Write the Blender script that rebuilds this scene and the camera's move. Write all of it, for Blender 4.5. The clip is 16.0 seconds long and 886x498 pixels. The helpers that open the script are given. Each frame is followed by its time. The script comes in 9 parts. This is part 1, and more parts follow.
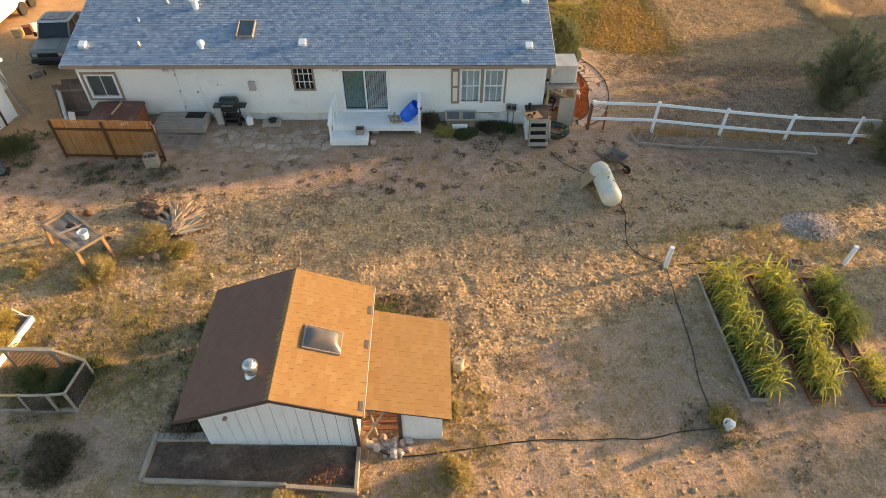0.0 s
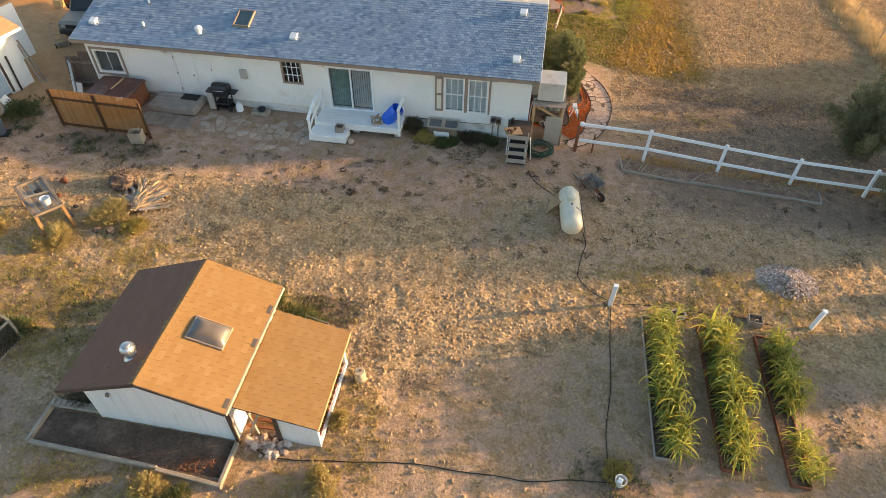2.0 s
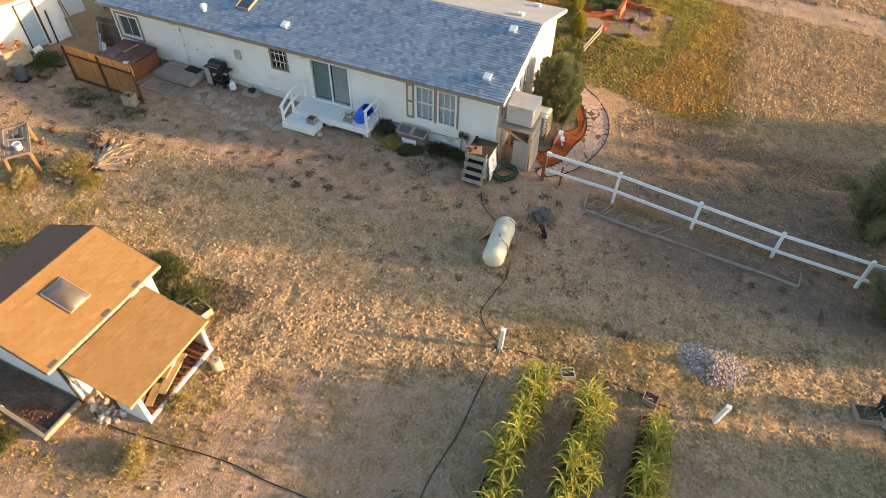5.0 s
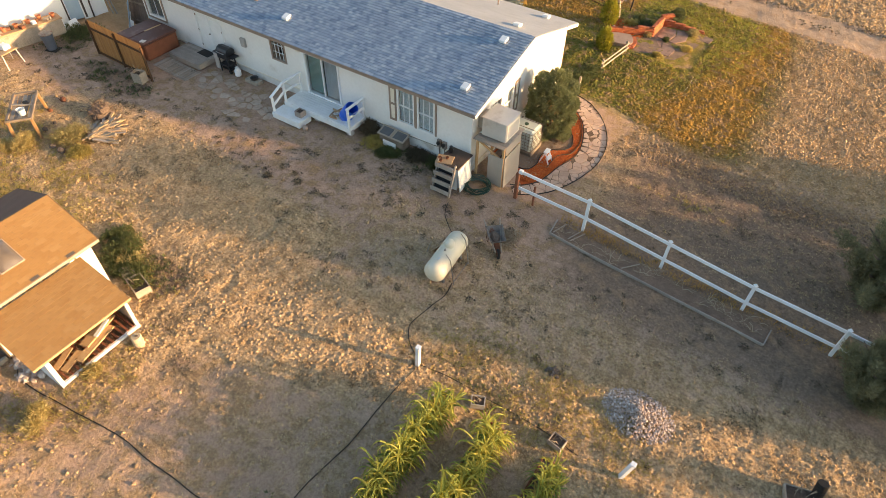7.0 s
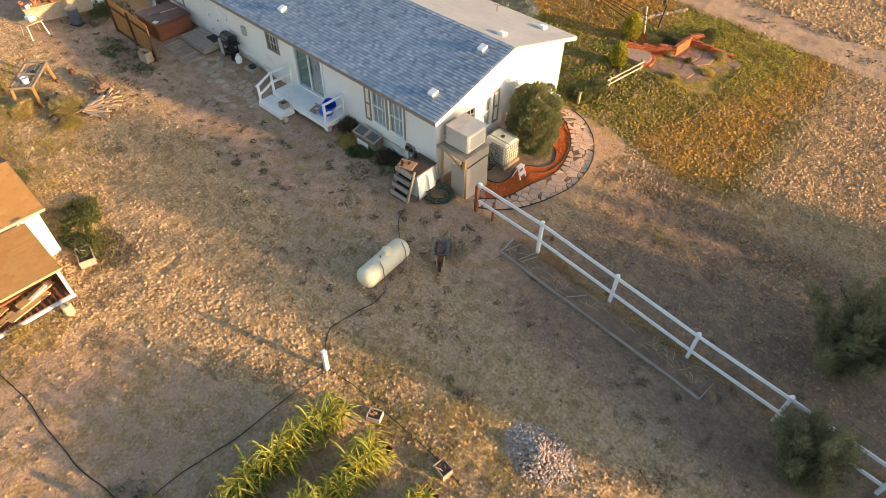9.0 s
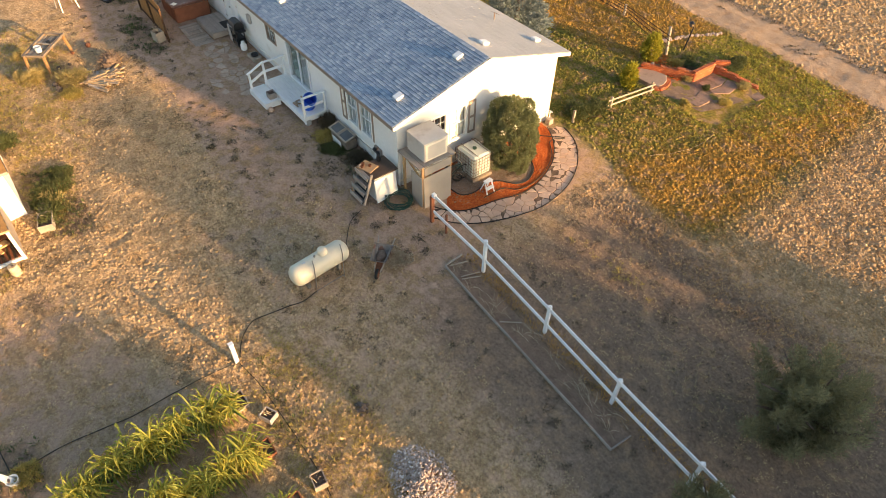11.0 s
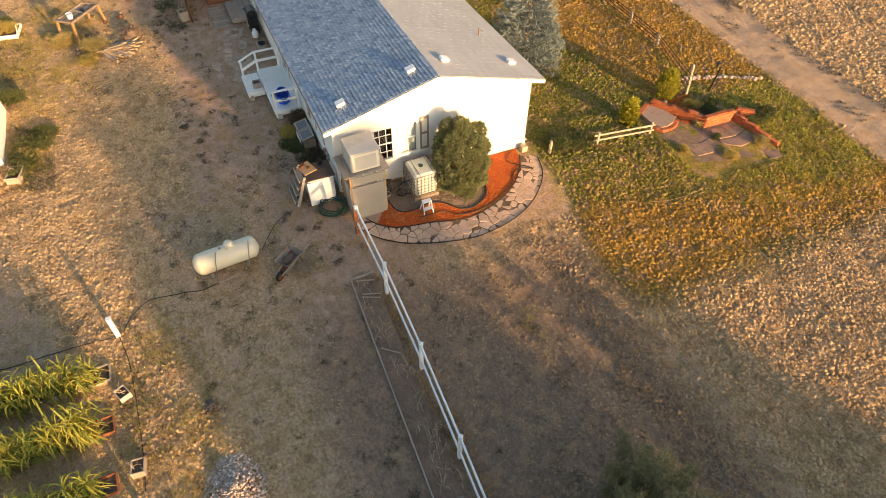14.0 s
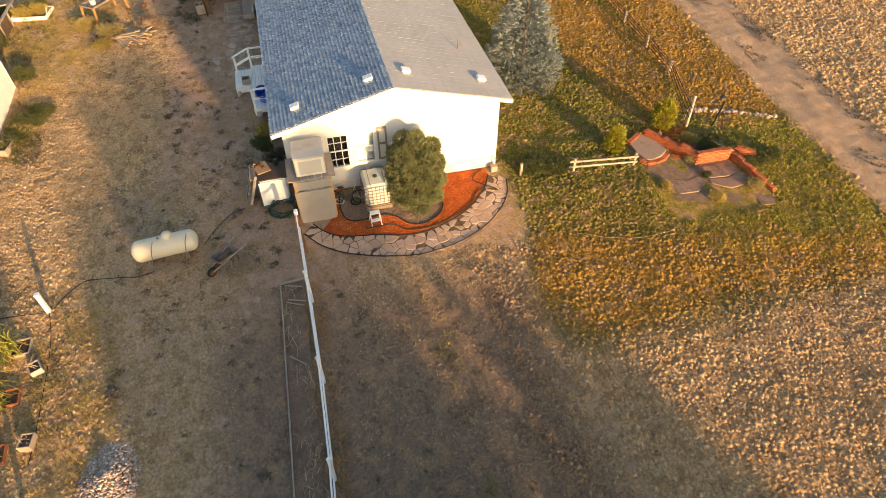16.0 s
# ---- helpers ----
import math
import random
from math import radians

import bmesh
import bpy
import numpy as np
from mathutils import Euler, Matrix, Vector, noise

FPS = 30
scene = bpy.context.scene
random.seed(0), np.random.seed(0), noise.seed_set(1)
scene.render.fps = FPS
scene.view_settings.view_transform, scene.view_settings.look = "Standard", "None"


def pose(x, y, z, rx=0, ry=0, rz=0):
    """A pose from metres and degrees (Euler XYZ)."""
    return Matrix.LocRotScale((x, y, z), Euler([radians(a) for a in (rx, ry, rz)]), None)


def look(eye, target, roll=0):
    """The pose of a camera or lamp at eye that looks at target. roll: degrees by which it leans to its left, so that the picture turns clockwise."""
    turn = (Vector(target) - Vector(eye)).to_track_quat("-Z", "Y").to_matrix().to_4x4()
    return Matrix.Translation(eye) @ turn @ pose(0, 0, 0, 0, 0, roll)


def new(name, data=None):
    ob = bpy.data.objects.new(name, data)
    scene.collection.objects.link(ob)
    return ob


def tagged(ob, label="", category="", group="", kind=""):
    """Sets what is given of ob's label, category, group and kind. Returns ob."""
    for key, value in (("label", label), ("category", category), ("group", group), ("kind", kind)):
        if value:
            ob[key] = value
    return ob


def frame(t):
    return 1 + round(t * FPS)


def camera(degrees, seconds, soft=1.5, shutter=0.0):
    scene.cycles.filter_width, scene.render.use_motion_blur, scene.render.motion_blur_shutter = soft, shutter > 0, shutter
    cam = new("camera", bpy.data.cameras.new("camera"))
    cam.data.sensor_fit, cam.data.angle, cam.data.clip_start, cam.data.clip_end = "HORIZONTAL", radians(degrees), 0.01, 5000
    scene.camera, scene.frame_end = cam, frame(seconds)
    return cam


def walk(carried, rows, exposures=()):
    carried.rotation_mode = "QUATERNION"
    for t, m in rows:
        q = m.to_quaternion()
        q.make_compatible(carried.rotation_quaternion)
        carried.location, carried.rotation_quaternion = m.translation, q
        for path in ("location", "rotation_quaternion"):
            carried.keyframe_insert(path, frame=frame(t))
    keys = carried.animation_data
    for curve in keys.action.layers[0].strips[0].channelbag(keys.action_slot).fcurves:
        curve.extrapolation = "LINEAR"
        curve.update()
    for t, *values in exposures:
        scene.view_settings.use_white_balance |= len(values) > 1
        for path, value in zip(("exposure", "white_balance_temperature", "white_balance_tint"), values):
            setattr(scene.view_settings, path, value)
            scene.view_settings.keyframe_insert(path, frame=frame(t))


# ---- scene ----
cam = camera(72.0, 16.0, soft=0.6)
PATH = [
    (0, (0.206, 0.149, 15.411), (0.232, 1.574, 14.008), 0.40),
    (0.5, (1.310, 0.299, 15.487), (1.275, 1.718, 14.078), 0.46),
    (1, (2.402, 0.487, 15.547), (2.313, 1.901, 14.135), 0.65),
    (1.5, (3.485, 0.718, 15.601), (3.340, 2.126, 14.188), 0.87),
    (2, (4.558, 0.997, 15.654), (4.358, 2.397, 14.240), 1.11),
    (2.5, (5.622, 1.325, 15.710), (5.366, 2.714, 14.294), 1.30),
    (3, (6.676, 1.704, 15.771), (6.365, 3.079, 14.352), 1.45),
    (3.5, (7.717, 2.134, 15.834), (7.351, 3.487, 14.407), 1.42),
    (4, (8.743, 2.613, 15.899), (8.322, 3.946, 14.468), 1.58),
    (4.5, (9.752, 3.140, 15.963), (9.277, 4.452, 14.530), 1.65),
    (4.7, (10.150, 3.363, 15.987), (9.654, 4.666, 14.553), 1.66),
    (5, (10.740, 3.712, 16.022), (10.212, 4.999, 14.586), 1.67),
    (5.5, (11.705, 4.328, 16.076), (11.120, 5.587, 14.636), 1.59),
    (6, (12.644, 4.984, 16.120), (12.005, 6.213, 14.677), 1.51),
    (6.5, (13.554, 5.679, 16.153), (12.861, 6.875, 14.707), 1.42),
    (7, (14.432, 6.409, 16.174), (13.689, 7.571, 14.726), 1.33),
    (7.5, (15.276, 7.173, 16.184), (14.503, 8.310, 14.732), 1.36),
    (8, (16.083, 7.967, 16.182), (15.272, 9.077, 14.729), 1.26),
    (8.5, (16.852, 8.791, 16.170), (15.984, 9.857, 14.718), 1.16),
    (9, (17.581, 9.643, 16.151), (16.661, 10.663, 14.697), 1.06),
    (9.5, (18.270, 10.521, 16.127), (17.309, 11.502, 14.673), 1.08),
    (10, (18.917, 11.425, 16.103), (17.917, 12.366, 14.648), 1.11),
    (10.5, (19.522, 12.355, 16.081), (18.486, 13.254, 14.626), 1.15),
    (11, (20.085, 13.310, 16.066), (19.014, 14.166, 14.610), 1.20),
    (11.3, (20.403, 13.895, 16.062), (19.312, 14.725, 14.605), 1.17),
    (11.5, (20.606, 14.290, 16.061), (19.503, 15.102, 14.604), 1.13),
    (12, (21.085, 15.295, 16.067), (19.953, 16.063, 14.608), 1.06),
    (12.5, (21.523, 16.326, 16.087), (20.362, 17.046, 14.626), 0.90),
    (13, (21.921, 17.383, 16.118), (20.732, 18.056, 14.657), 0.74),
    (13.5, (22.278, 18.466, 16.158), (21.062, 19.085, 14.696), 0.67),
    (14, (22.595, 19.575, 16.200), (21.354, 20.138, 14.736), 0.64),
    (14.5, (22.871, 20.708, 16.233), (21.609, 21.219, 14.768), 0.57),
    (15, (23.107, 21.864, 16.242), (21.822, 22.320, 14.779), 0.21),
    (15.5, (23.301, 23.042, 16.207), (21.994, 23.441, 14.747), 0.02),
    (16, (23.451, 24.236, 16.099), (22.124, 24.585, 14.645), -0.06),
]
walk(cam, [(t, look(eye, target, roll)) for t, eye, target, roll in PATH],
     [(0.0, 1.43, 6340, 10), (4.0, 1.49, 6120, 10), (8.0, 1.43, 6360, 11), (12.5, 1.37, 6550, 12), (16.0, 1.17, 6800, 12.5)])

# ---------------------------------------------------------------- light
SUN_EL, SUN_AZ = 8.3, 71.0
sx, sy, sz = (math.cos(radians(SUN_EL)) * math.sin(radians(SUN_AZ)), math.cos(radians(SUN_EL)) * math.cos(radians(SUN_AZ)), math.sin(radians(SUN_EL)))
world = bpy.data.worlds.new("sky")
scene.world = world
world.use_nodes = True
wn = world.node_tree.nodes
sky = wn.new("ShaderNodeTexSky")
sky.sky_type = "NISHITA"
sky.sun_disc = False
sky.sun_elevation, sky.sun_rotation = radians(SUN_EL), radians(SUN_AZ)
sky.dust_density = 1.5
wn["Background"].inputs["Strength"].default_value = 0.15
world.node_tree.links.new(sky.outputs[0], wn["Background"].inputs["Color"])
sun_data = bpy.data.lights.new("sun", "SUN")
sun_data.energy, sun_data.angle, sun_data.color = 5.0, radians(1.1), (1.0, 0.62, 0.285)
sun = new("sun", sun_data)
sun.matrix_world = look((sx * 80, sy * 80, sz * 80), (0, 0, 0))
scene.view_settings.exposure = 1.35


# ---------------------------------------------------------------- ground height
def gz(x, y):
    u, v = 60 * np.tanh(x / 75.6), 60 * np.tanh(y / 75.6)
    return 1.26 * (0.38 - 0.045 * u - 0.006 * v + 0.22 * np.exp(-((x / 1.26 - 1.5) ** 2 + (y / 1.26 - 18) ** 2) / 24.5))


def hump(x, y, seed=0.0):
    """Small uneven relief, metres."""
    return (0.030 * np.sin(1.3 * x + 0.7 * y + seed) * np.sin(0.9 * y - 0.5 * x) + 0.016 * np.sin(3.1 * x + 1.7 * y) * np.sin(2.7 * y - 1.1 * x + 1)
            + 0.010 * np.sin(6.3 * x - 2.9 * y + 2) * np.sin(5.1 * y + 3.3 * x))


def gh(x, y):
    return float(gz(x, y) + hump(x, y))


def spacing(x, y, size, seed):
    """Distance to the nearest of scattered points, one to a square of the given size, in units of that size."""
    table = np.random.default_rng(seed).uniform(0.08, 0.92, (2, 509, 509))
    u, v = np.asarray(x, float) / size, np.asarray(y, float) / size
    i, j = np.floor(u).astype(int), np.floor(v).astype(int)
    best = np.full(u.shape, 9.0)
    for di in (-1, 0, 1):
        for dj in (-1, 0, 1):
            a, b = (i + di) % 509, (j + dj) % 509
            best = np.minimum(best, np.hypot(u - i - di - table[0, a, b], v - j - dj - table[1, a, b]))
    return best


def clump(x, y):
    """Rounded lumps of matted grass and clods, 0 in the gaps to 1 on top."""
    return np.clip(1 - 1.5 * spacing(x, y, 0.34, 3) ** 2, 0, 1)


# ---------------------------------------------------------------- materials
def material(name, colour, rough=0.8, metal=0.0, vary=0.0, scale=3.0, grain=0.0, grain_scale=40.0, bump=0.0, random_by="", tints=(), spec=0.3, stretch=(1, 1, 1), dirt=None, dirt_at=(0.55, 0.75), dirt_scale=1.2, coords="Object"):
    """A surface with two scales of colour variation, fine relief, random tint by piece, and stains."""
    m = bpy.data.materials.new(name)
    m.use_nodes = True
    nt = m.node_tree
    n, l = nt.nodes, nt.links
    b = n["Principled BSDF"]
    b.inputs["Roughness"].default_value, b.inputs["Metallic"].default_value = rough, metal
    b.inputs["Specular IOR Level"].default_value = spec
    geo = n.new("ShaderNodeNewGeometry")
    tc = n.new("ShaderNodeTexCoord")
    mp = n.new("ShaderNodeMapping")
    mp.inputs["Scale"].default_value = stretch
    l.new(geo.outputs["Position"] if coords == "World" else tc.outputs["Object"], mp.inputs["Vector"])
    col = n.new("ShaderNodeRGB")
    col.outputs[0].default_value = (*colour, 1)
    out = col.outputs[0]

    def mix(a, bcol, fac, mode="MIX"):
        x = n.new("ShaderNodeMix")
        x.data_type, x.blend_type = "RGBA", mode
        l.new(a, x.inputs["A"])
        if isinstance(bcol, tuple):
            x.inputs["B"].default_value = (*bcol, 1)
        else:
            l.new(bcol, x.inputs["B"])
        if isinstance(fac, float):
            x.inputs["Factor"].default_value = fac
        else:
            l.new(fac, x.inputs["Factor"])
        return x.outputs["Result"]

    def gain(a, fac_socket, lo, hi):
        r = n.new("ShaderNodeMapRange")
        r.inputs["To Min"].default_value, r.inputs["To Max"].default_value = lo, hi
        r.inputs["From Min"].default_value, r.inputs["From Max"].default_value = 0.25, 0.75
        l.new(fac_socket, r.inputs["Value"])
        c = n.new("ShaderNodeCombineColor")
        for k in range(3):
            l.new(r.outputs[0], c.inputs[k])
        return mix(a, c.outputs[0], 1.0, "MULTIPLY")

    if random_by:
        src = n.new("ShaderNodeObjectInfo").outputs["Random"] if random_by == "object" else geo.outputs["Random Per Island"]
        ramp = n.new("ShaderNodeValToRGB")
        ramp.color_ramp.interpolation = "LINEAR"
        cols = [colour, *tints]
        for k, c in enumerate(cols):
            e = ramp.color_ramp.elements[k] if k < 2 else ramp.color_ramp.elements.new(k / (len(cols) - 1))
            e.position, e.color = k / max(1, len(cols) - 1), (*c, 1)
        l.new(src, ramp.inputs[0])
        out = ramp.outputs[0]
    if vary:
        t = n.new("ShaderNodeTexNoise")
        t.inputs["Scale"].default_value, t.inputs["Detail"].default_value = scale, 4
        l.new(mp.outputs[0], t.inputs["Vector"])
        out = gain(out, t.outputs["Fac"], 1 - vary, 1 + vary)
    g = None
    if grain or bump:
        g = n.new("ShaderNodeTexNoise")
        g.inputs["Scale"].default_value, g.inputs["Detail"].default_value = grain_scale, 3
        l.new(mp.outputs[0], g.inputs["Vector"])
    if grain:
        out = gain(out, g.outputs["Fac"], 1 - grain, 1 + grain)
    if dirt:
        t = n.new("ShaderNodeTexNoise")
        t.inputs["Scale"].default_value, t.inputs["Detail"].default_value, t.inputs["Roughness"].default_value = dirt_scale, 6, 0.65
        l.new(mp.outputs[0], t.inputs["Vector"])
        r = n.new("ShaderNodeMapRange")
        r.inputs["From Min"].default_value, r.inputs["From Max"].default_value = dirt_at
        l.new(t.outputs["Fac"], r.inputs["Value"])
        out = mix(out, dirt, r.outputs[0])
    if bump:
        bp = n.new("ShaderNodeBump")
        bp.inputs["Strength"].default_value, bp.inputs["Distance"].default_value = 1.0, bump
        l.new(g.outputs["Fac"], bp.inputs["Height"])
        l.new(bp.outputs[0], b.inputs["Normal"])
    l.new(out, b.inputs["Base Color"])
    return m


def leafy(name, cols, rough=0.6, through_light=0.38):
    """Leaves: a random tint for each leaf or clump, some light passing through."""
    m = material(name, cols[0], rough, random_by="island", tints=cols[1:], vary=0.2, scale=1.1, coords="World", spec=0.25)
    n, l = m.node_tree.nodes, m.node_tree.links
    b = n["Principled BSDF"]
    tr = n.new("ShaderNodeBsdfTranslucent")
    l.new(b.inputs["Base Color"].links[0].from_socket, tr.inputs["Color"])
    mx = n.new("ShaderNodeMixShader")
    mx.inputs[0].default_value = through_light
    l.new(b.outputs[0], mx.inputs[1])
    l.new(tr.outputs[0], mx.inputs[2])
    l.new(mx.outputs[0], n["Material Output"].inputs["Surface"])
    return m


def ground_material():
    """Soil, straw, lawn, weeds and track, blended by the ground's cover weights and broken up by noise."""
    m = bpy.data.materials.new("ground")
    m.use_nodes = True
    nt = m.node_tree
    n, l = nt.nodes, nt.links
    b = n["Principled BSDF"]
    b.inputs["Roughness"].default_value, b.inputs["Specular IOR Level"].default_value = 0.95, 0.1
    geo = n.new("ShaderNodeNewGeometry")

    def tex(scale, detail=5, rough=0.6):
        t = n.new("ShaderNodeTexNoise")
        t.inputs["Scale"].default_value, t.inputs["Detail"].default_value, t.inputs["Roughness"].default_value = scale, detail, rough
        l.new(geo.outputs["Position"], t.inputs["Vector"])
        return t.outputs["Fac"]

    def ramp(fac, stops):
        r = n.new("ShaderNodeValToRGB")
        for k, (p, c) in enumerate(stops):
            e = r.color_ramp.elements[k] if k < 2 else r.color_ramp.elements.new(p)
            e.position, e.color = p, (*c, 1)
        l.new(fac, r.inputs[0])
        return r.outputs[0]

    def mix(a, c, fac, mode="MIX"):
        x = n.new("ShaderNodeMix")
        x.data_type, x.blend_type = "RGBA", mode
        l.new(a, x.inputs["A"]), l.new(c, x.inputs["B"])
        if isinstance(fac, float):
            x.inputs["Factor"].default_value = fac
        else:
            l.new(fac, x.inputs["Factor"])
        return x.outputs["Result"]

    def weight(name, noise_fac, soft=0.5):
        a = n.new("ShaderNodeAttribute")
        a.attribute_name = name
        s = n.new("ShaderNodeMath")
        s.operation = "MULTIPLY_ADD"
        l.new(noise_fac, s.inputs[0])
        s.inputs[1].default_value = -1.1
        l.new(a.outputs["Fac"], s.inputs[2])
        r = n.new("ShaderNodeMapRange")
        r.inputs["From Min"].default_value, r.inputs["From Max"].default_value = -0.55, -0.55 + soft
        l.new(s.outputs[0], r.inputs["Value"])
        return r.outputs[0]

    big, mid, fine, grit = tex(0.35), tex(2.2), tex(11.0, 4, 0.7), tex(55.0, 3, 0.7)
    soil = ramp(big, [(0.3, (0.35, 0.245, 0.18)), (0.7, (0.465, 0.33, 0.246))])
    soil = mix(soil, ramp(mid, [(0.3, (0.72, 0.70, 0.68)), (0.7, (1.15, 1.13, 1.1))]), 1.0, "MULTIPLY")
    straw = ramp(fine, [(0.32, (0.33, 0.225, 0.13)), (0.5, (0.505, 0.355, 0.205)), (0.68, (0.66, 0.48, 0.285))])
    lawn = ramp(fine, [(0.32, (0.105, 0.105, 0.026)), (0.5, (0.175, 0.165, 0.038)), (0.7, (0.265, 0.235, 0.055))])
    # Dead weed tone, set dark for the shaded ground by the fence as well.
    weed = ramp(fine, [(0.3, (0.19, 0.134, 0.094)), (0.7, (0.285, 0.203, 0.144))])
    track = ramp(mid, [(0.3, (0.33, 0.24, 0.17)), (0.7, (0.45, 0.335, 0.24))])
    c = mix(soil, straw, weight("straw", mid))
    gold = ramp(fine, [(0.32, (0.21, 0.122, 0.032)), (0.5, (0.335, 0.20, 0.048)), (0.7, (0.45, 0.285, 0.07))])
    c = mix(c, lawn, weight("lawn", mid))
    c = mix(c, gold, weight("gold", mid))
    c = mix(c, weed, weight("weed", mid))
    drive = ramp(mid, [(0.3, (0.40, 0.25, 0.13)), (0.7, (0.50, 0.33, 0.18))])
    c = mix(c, track, weight("track", mid))
    c = mix(c, drive, weight("drive", mid))
    c = mix(c, ramp(grit, [(0.3, (0.62, 0.61, 0.6)), (0.5, (1, 1, 1)), (0.72, (1.3, 1.28, 1.25))]), 0.7, "MULTIPLY")
    c = mix(c, ramp(fine, [(0.3, (0.75, 0.74, 0.73)), (0.7, (1.15, 1.14, 1.12))]), 0.8, "MULTIPLY")
    l.new(c, b.inputs["Base Color"])
    add = n.new("ShaderNodeMath")
    add.operation = "MULTIPLY_ADD"
    l.new(grit, add.inputs[0])
    add.inputs[1].default_value = 0.35
    vo = n.new("ShaderNodeTexVoronoi")
    vo.feature = "SMOOTH_F1"
    vo.inputs["Scale"].default_value, vo.inputs["Smoothness"].default_value = 6.5, 0.35
    l.new(geo.outputs["Position"], vo.inputs["Vector"])
    lump = n.new("ShaderNodeAttribute")
    lump.attribute_name = "lump"
    amount = n.new("ShaderNodeMath")
    amount.operation = "MULTIPLY"
    l.new(vo.outputs["Distance"], amount.inputs[0])
    l.new(lump.outputs["Fac"], amount.inputs[1])
    low = n.new("ShaderNodeMath")
    low.operation = "MULTIPLY_ADD"
    l.new(amount.outputs[0], low.inputs[0])
    low.inputs[1].default_value = -1.0
    l.new(fine, low.inputs[2])
    l.new(low.outputs[0], add.inputs[2])
    bp = n.new("ShaderNodeBump")
    bp.inputs["Strength"].default_value, bp.inputs["Distance"].default_value = 1.0, 0.05
    l.new(add.outputs[0], bp.inputs["Height"])
    l.new(bp.outputs[0], b.inputs["Normal"])
    return m


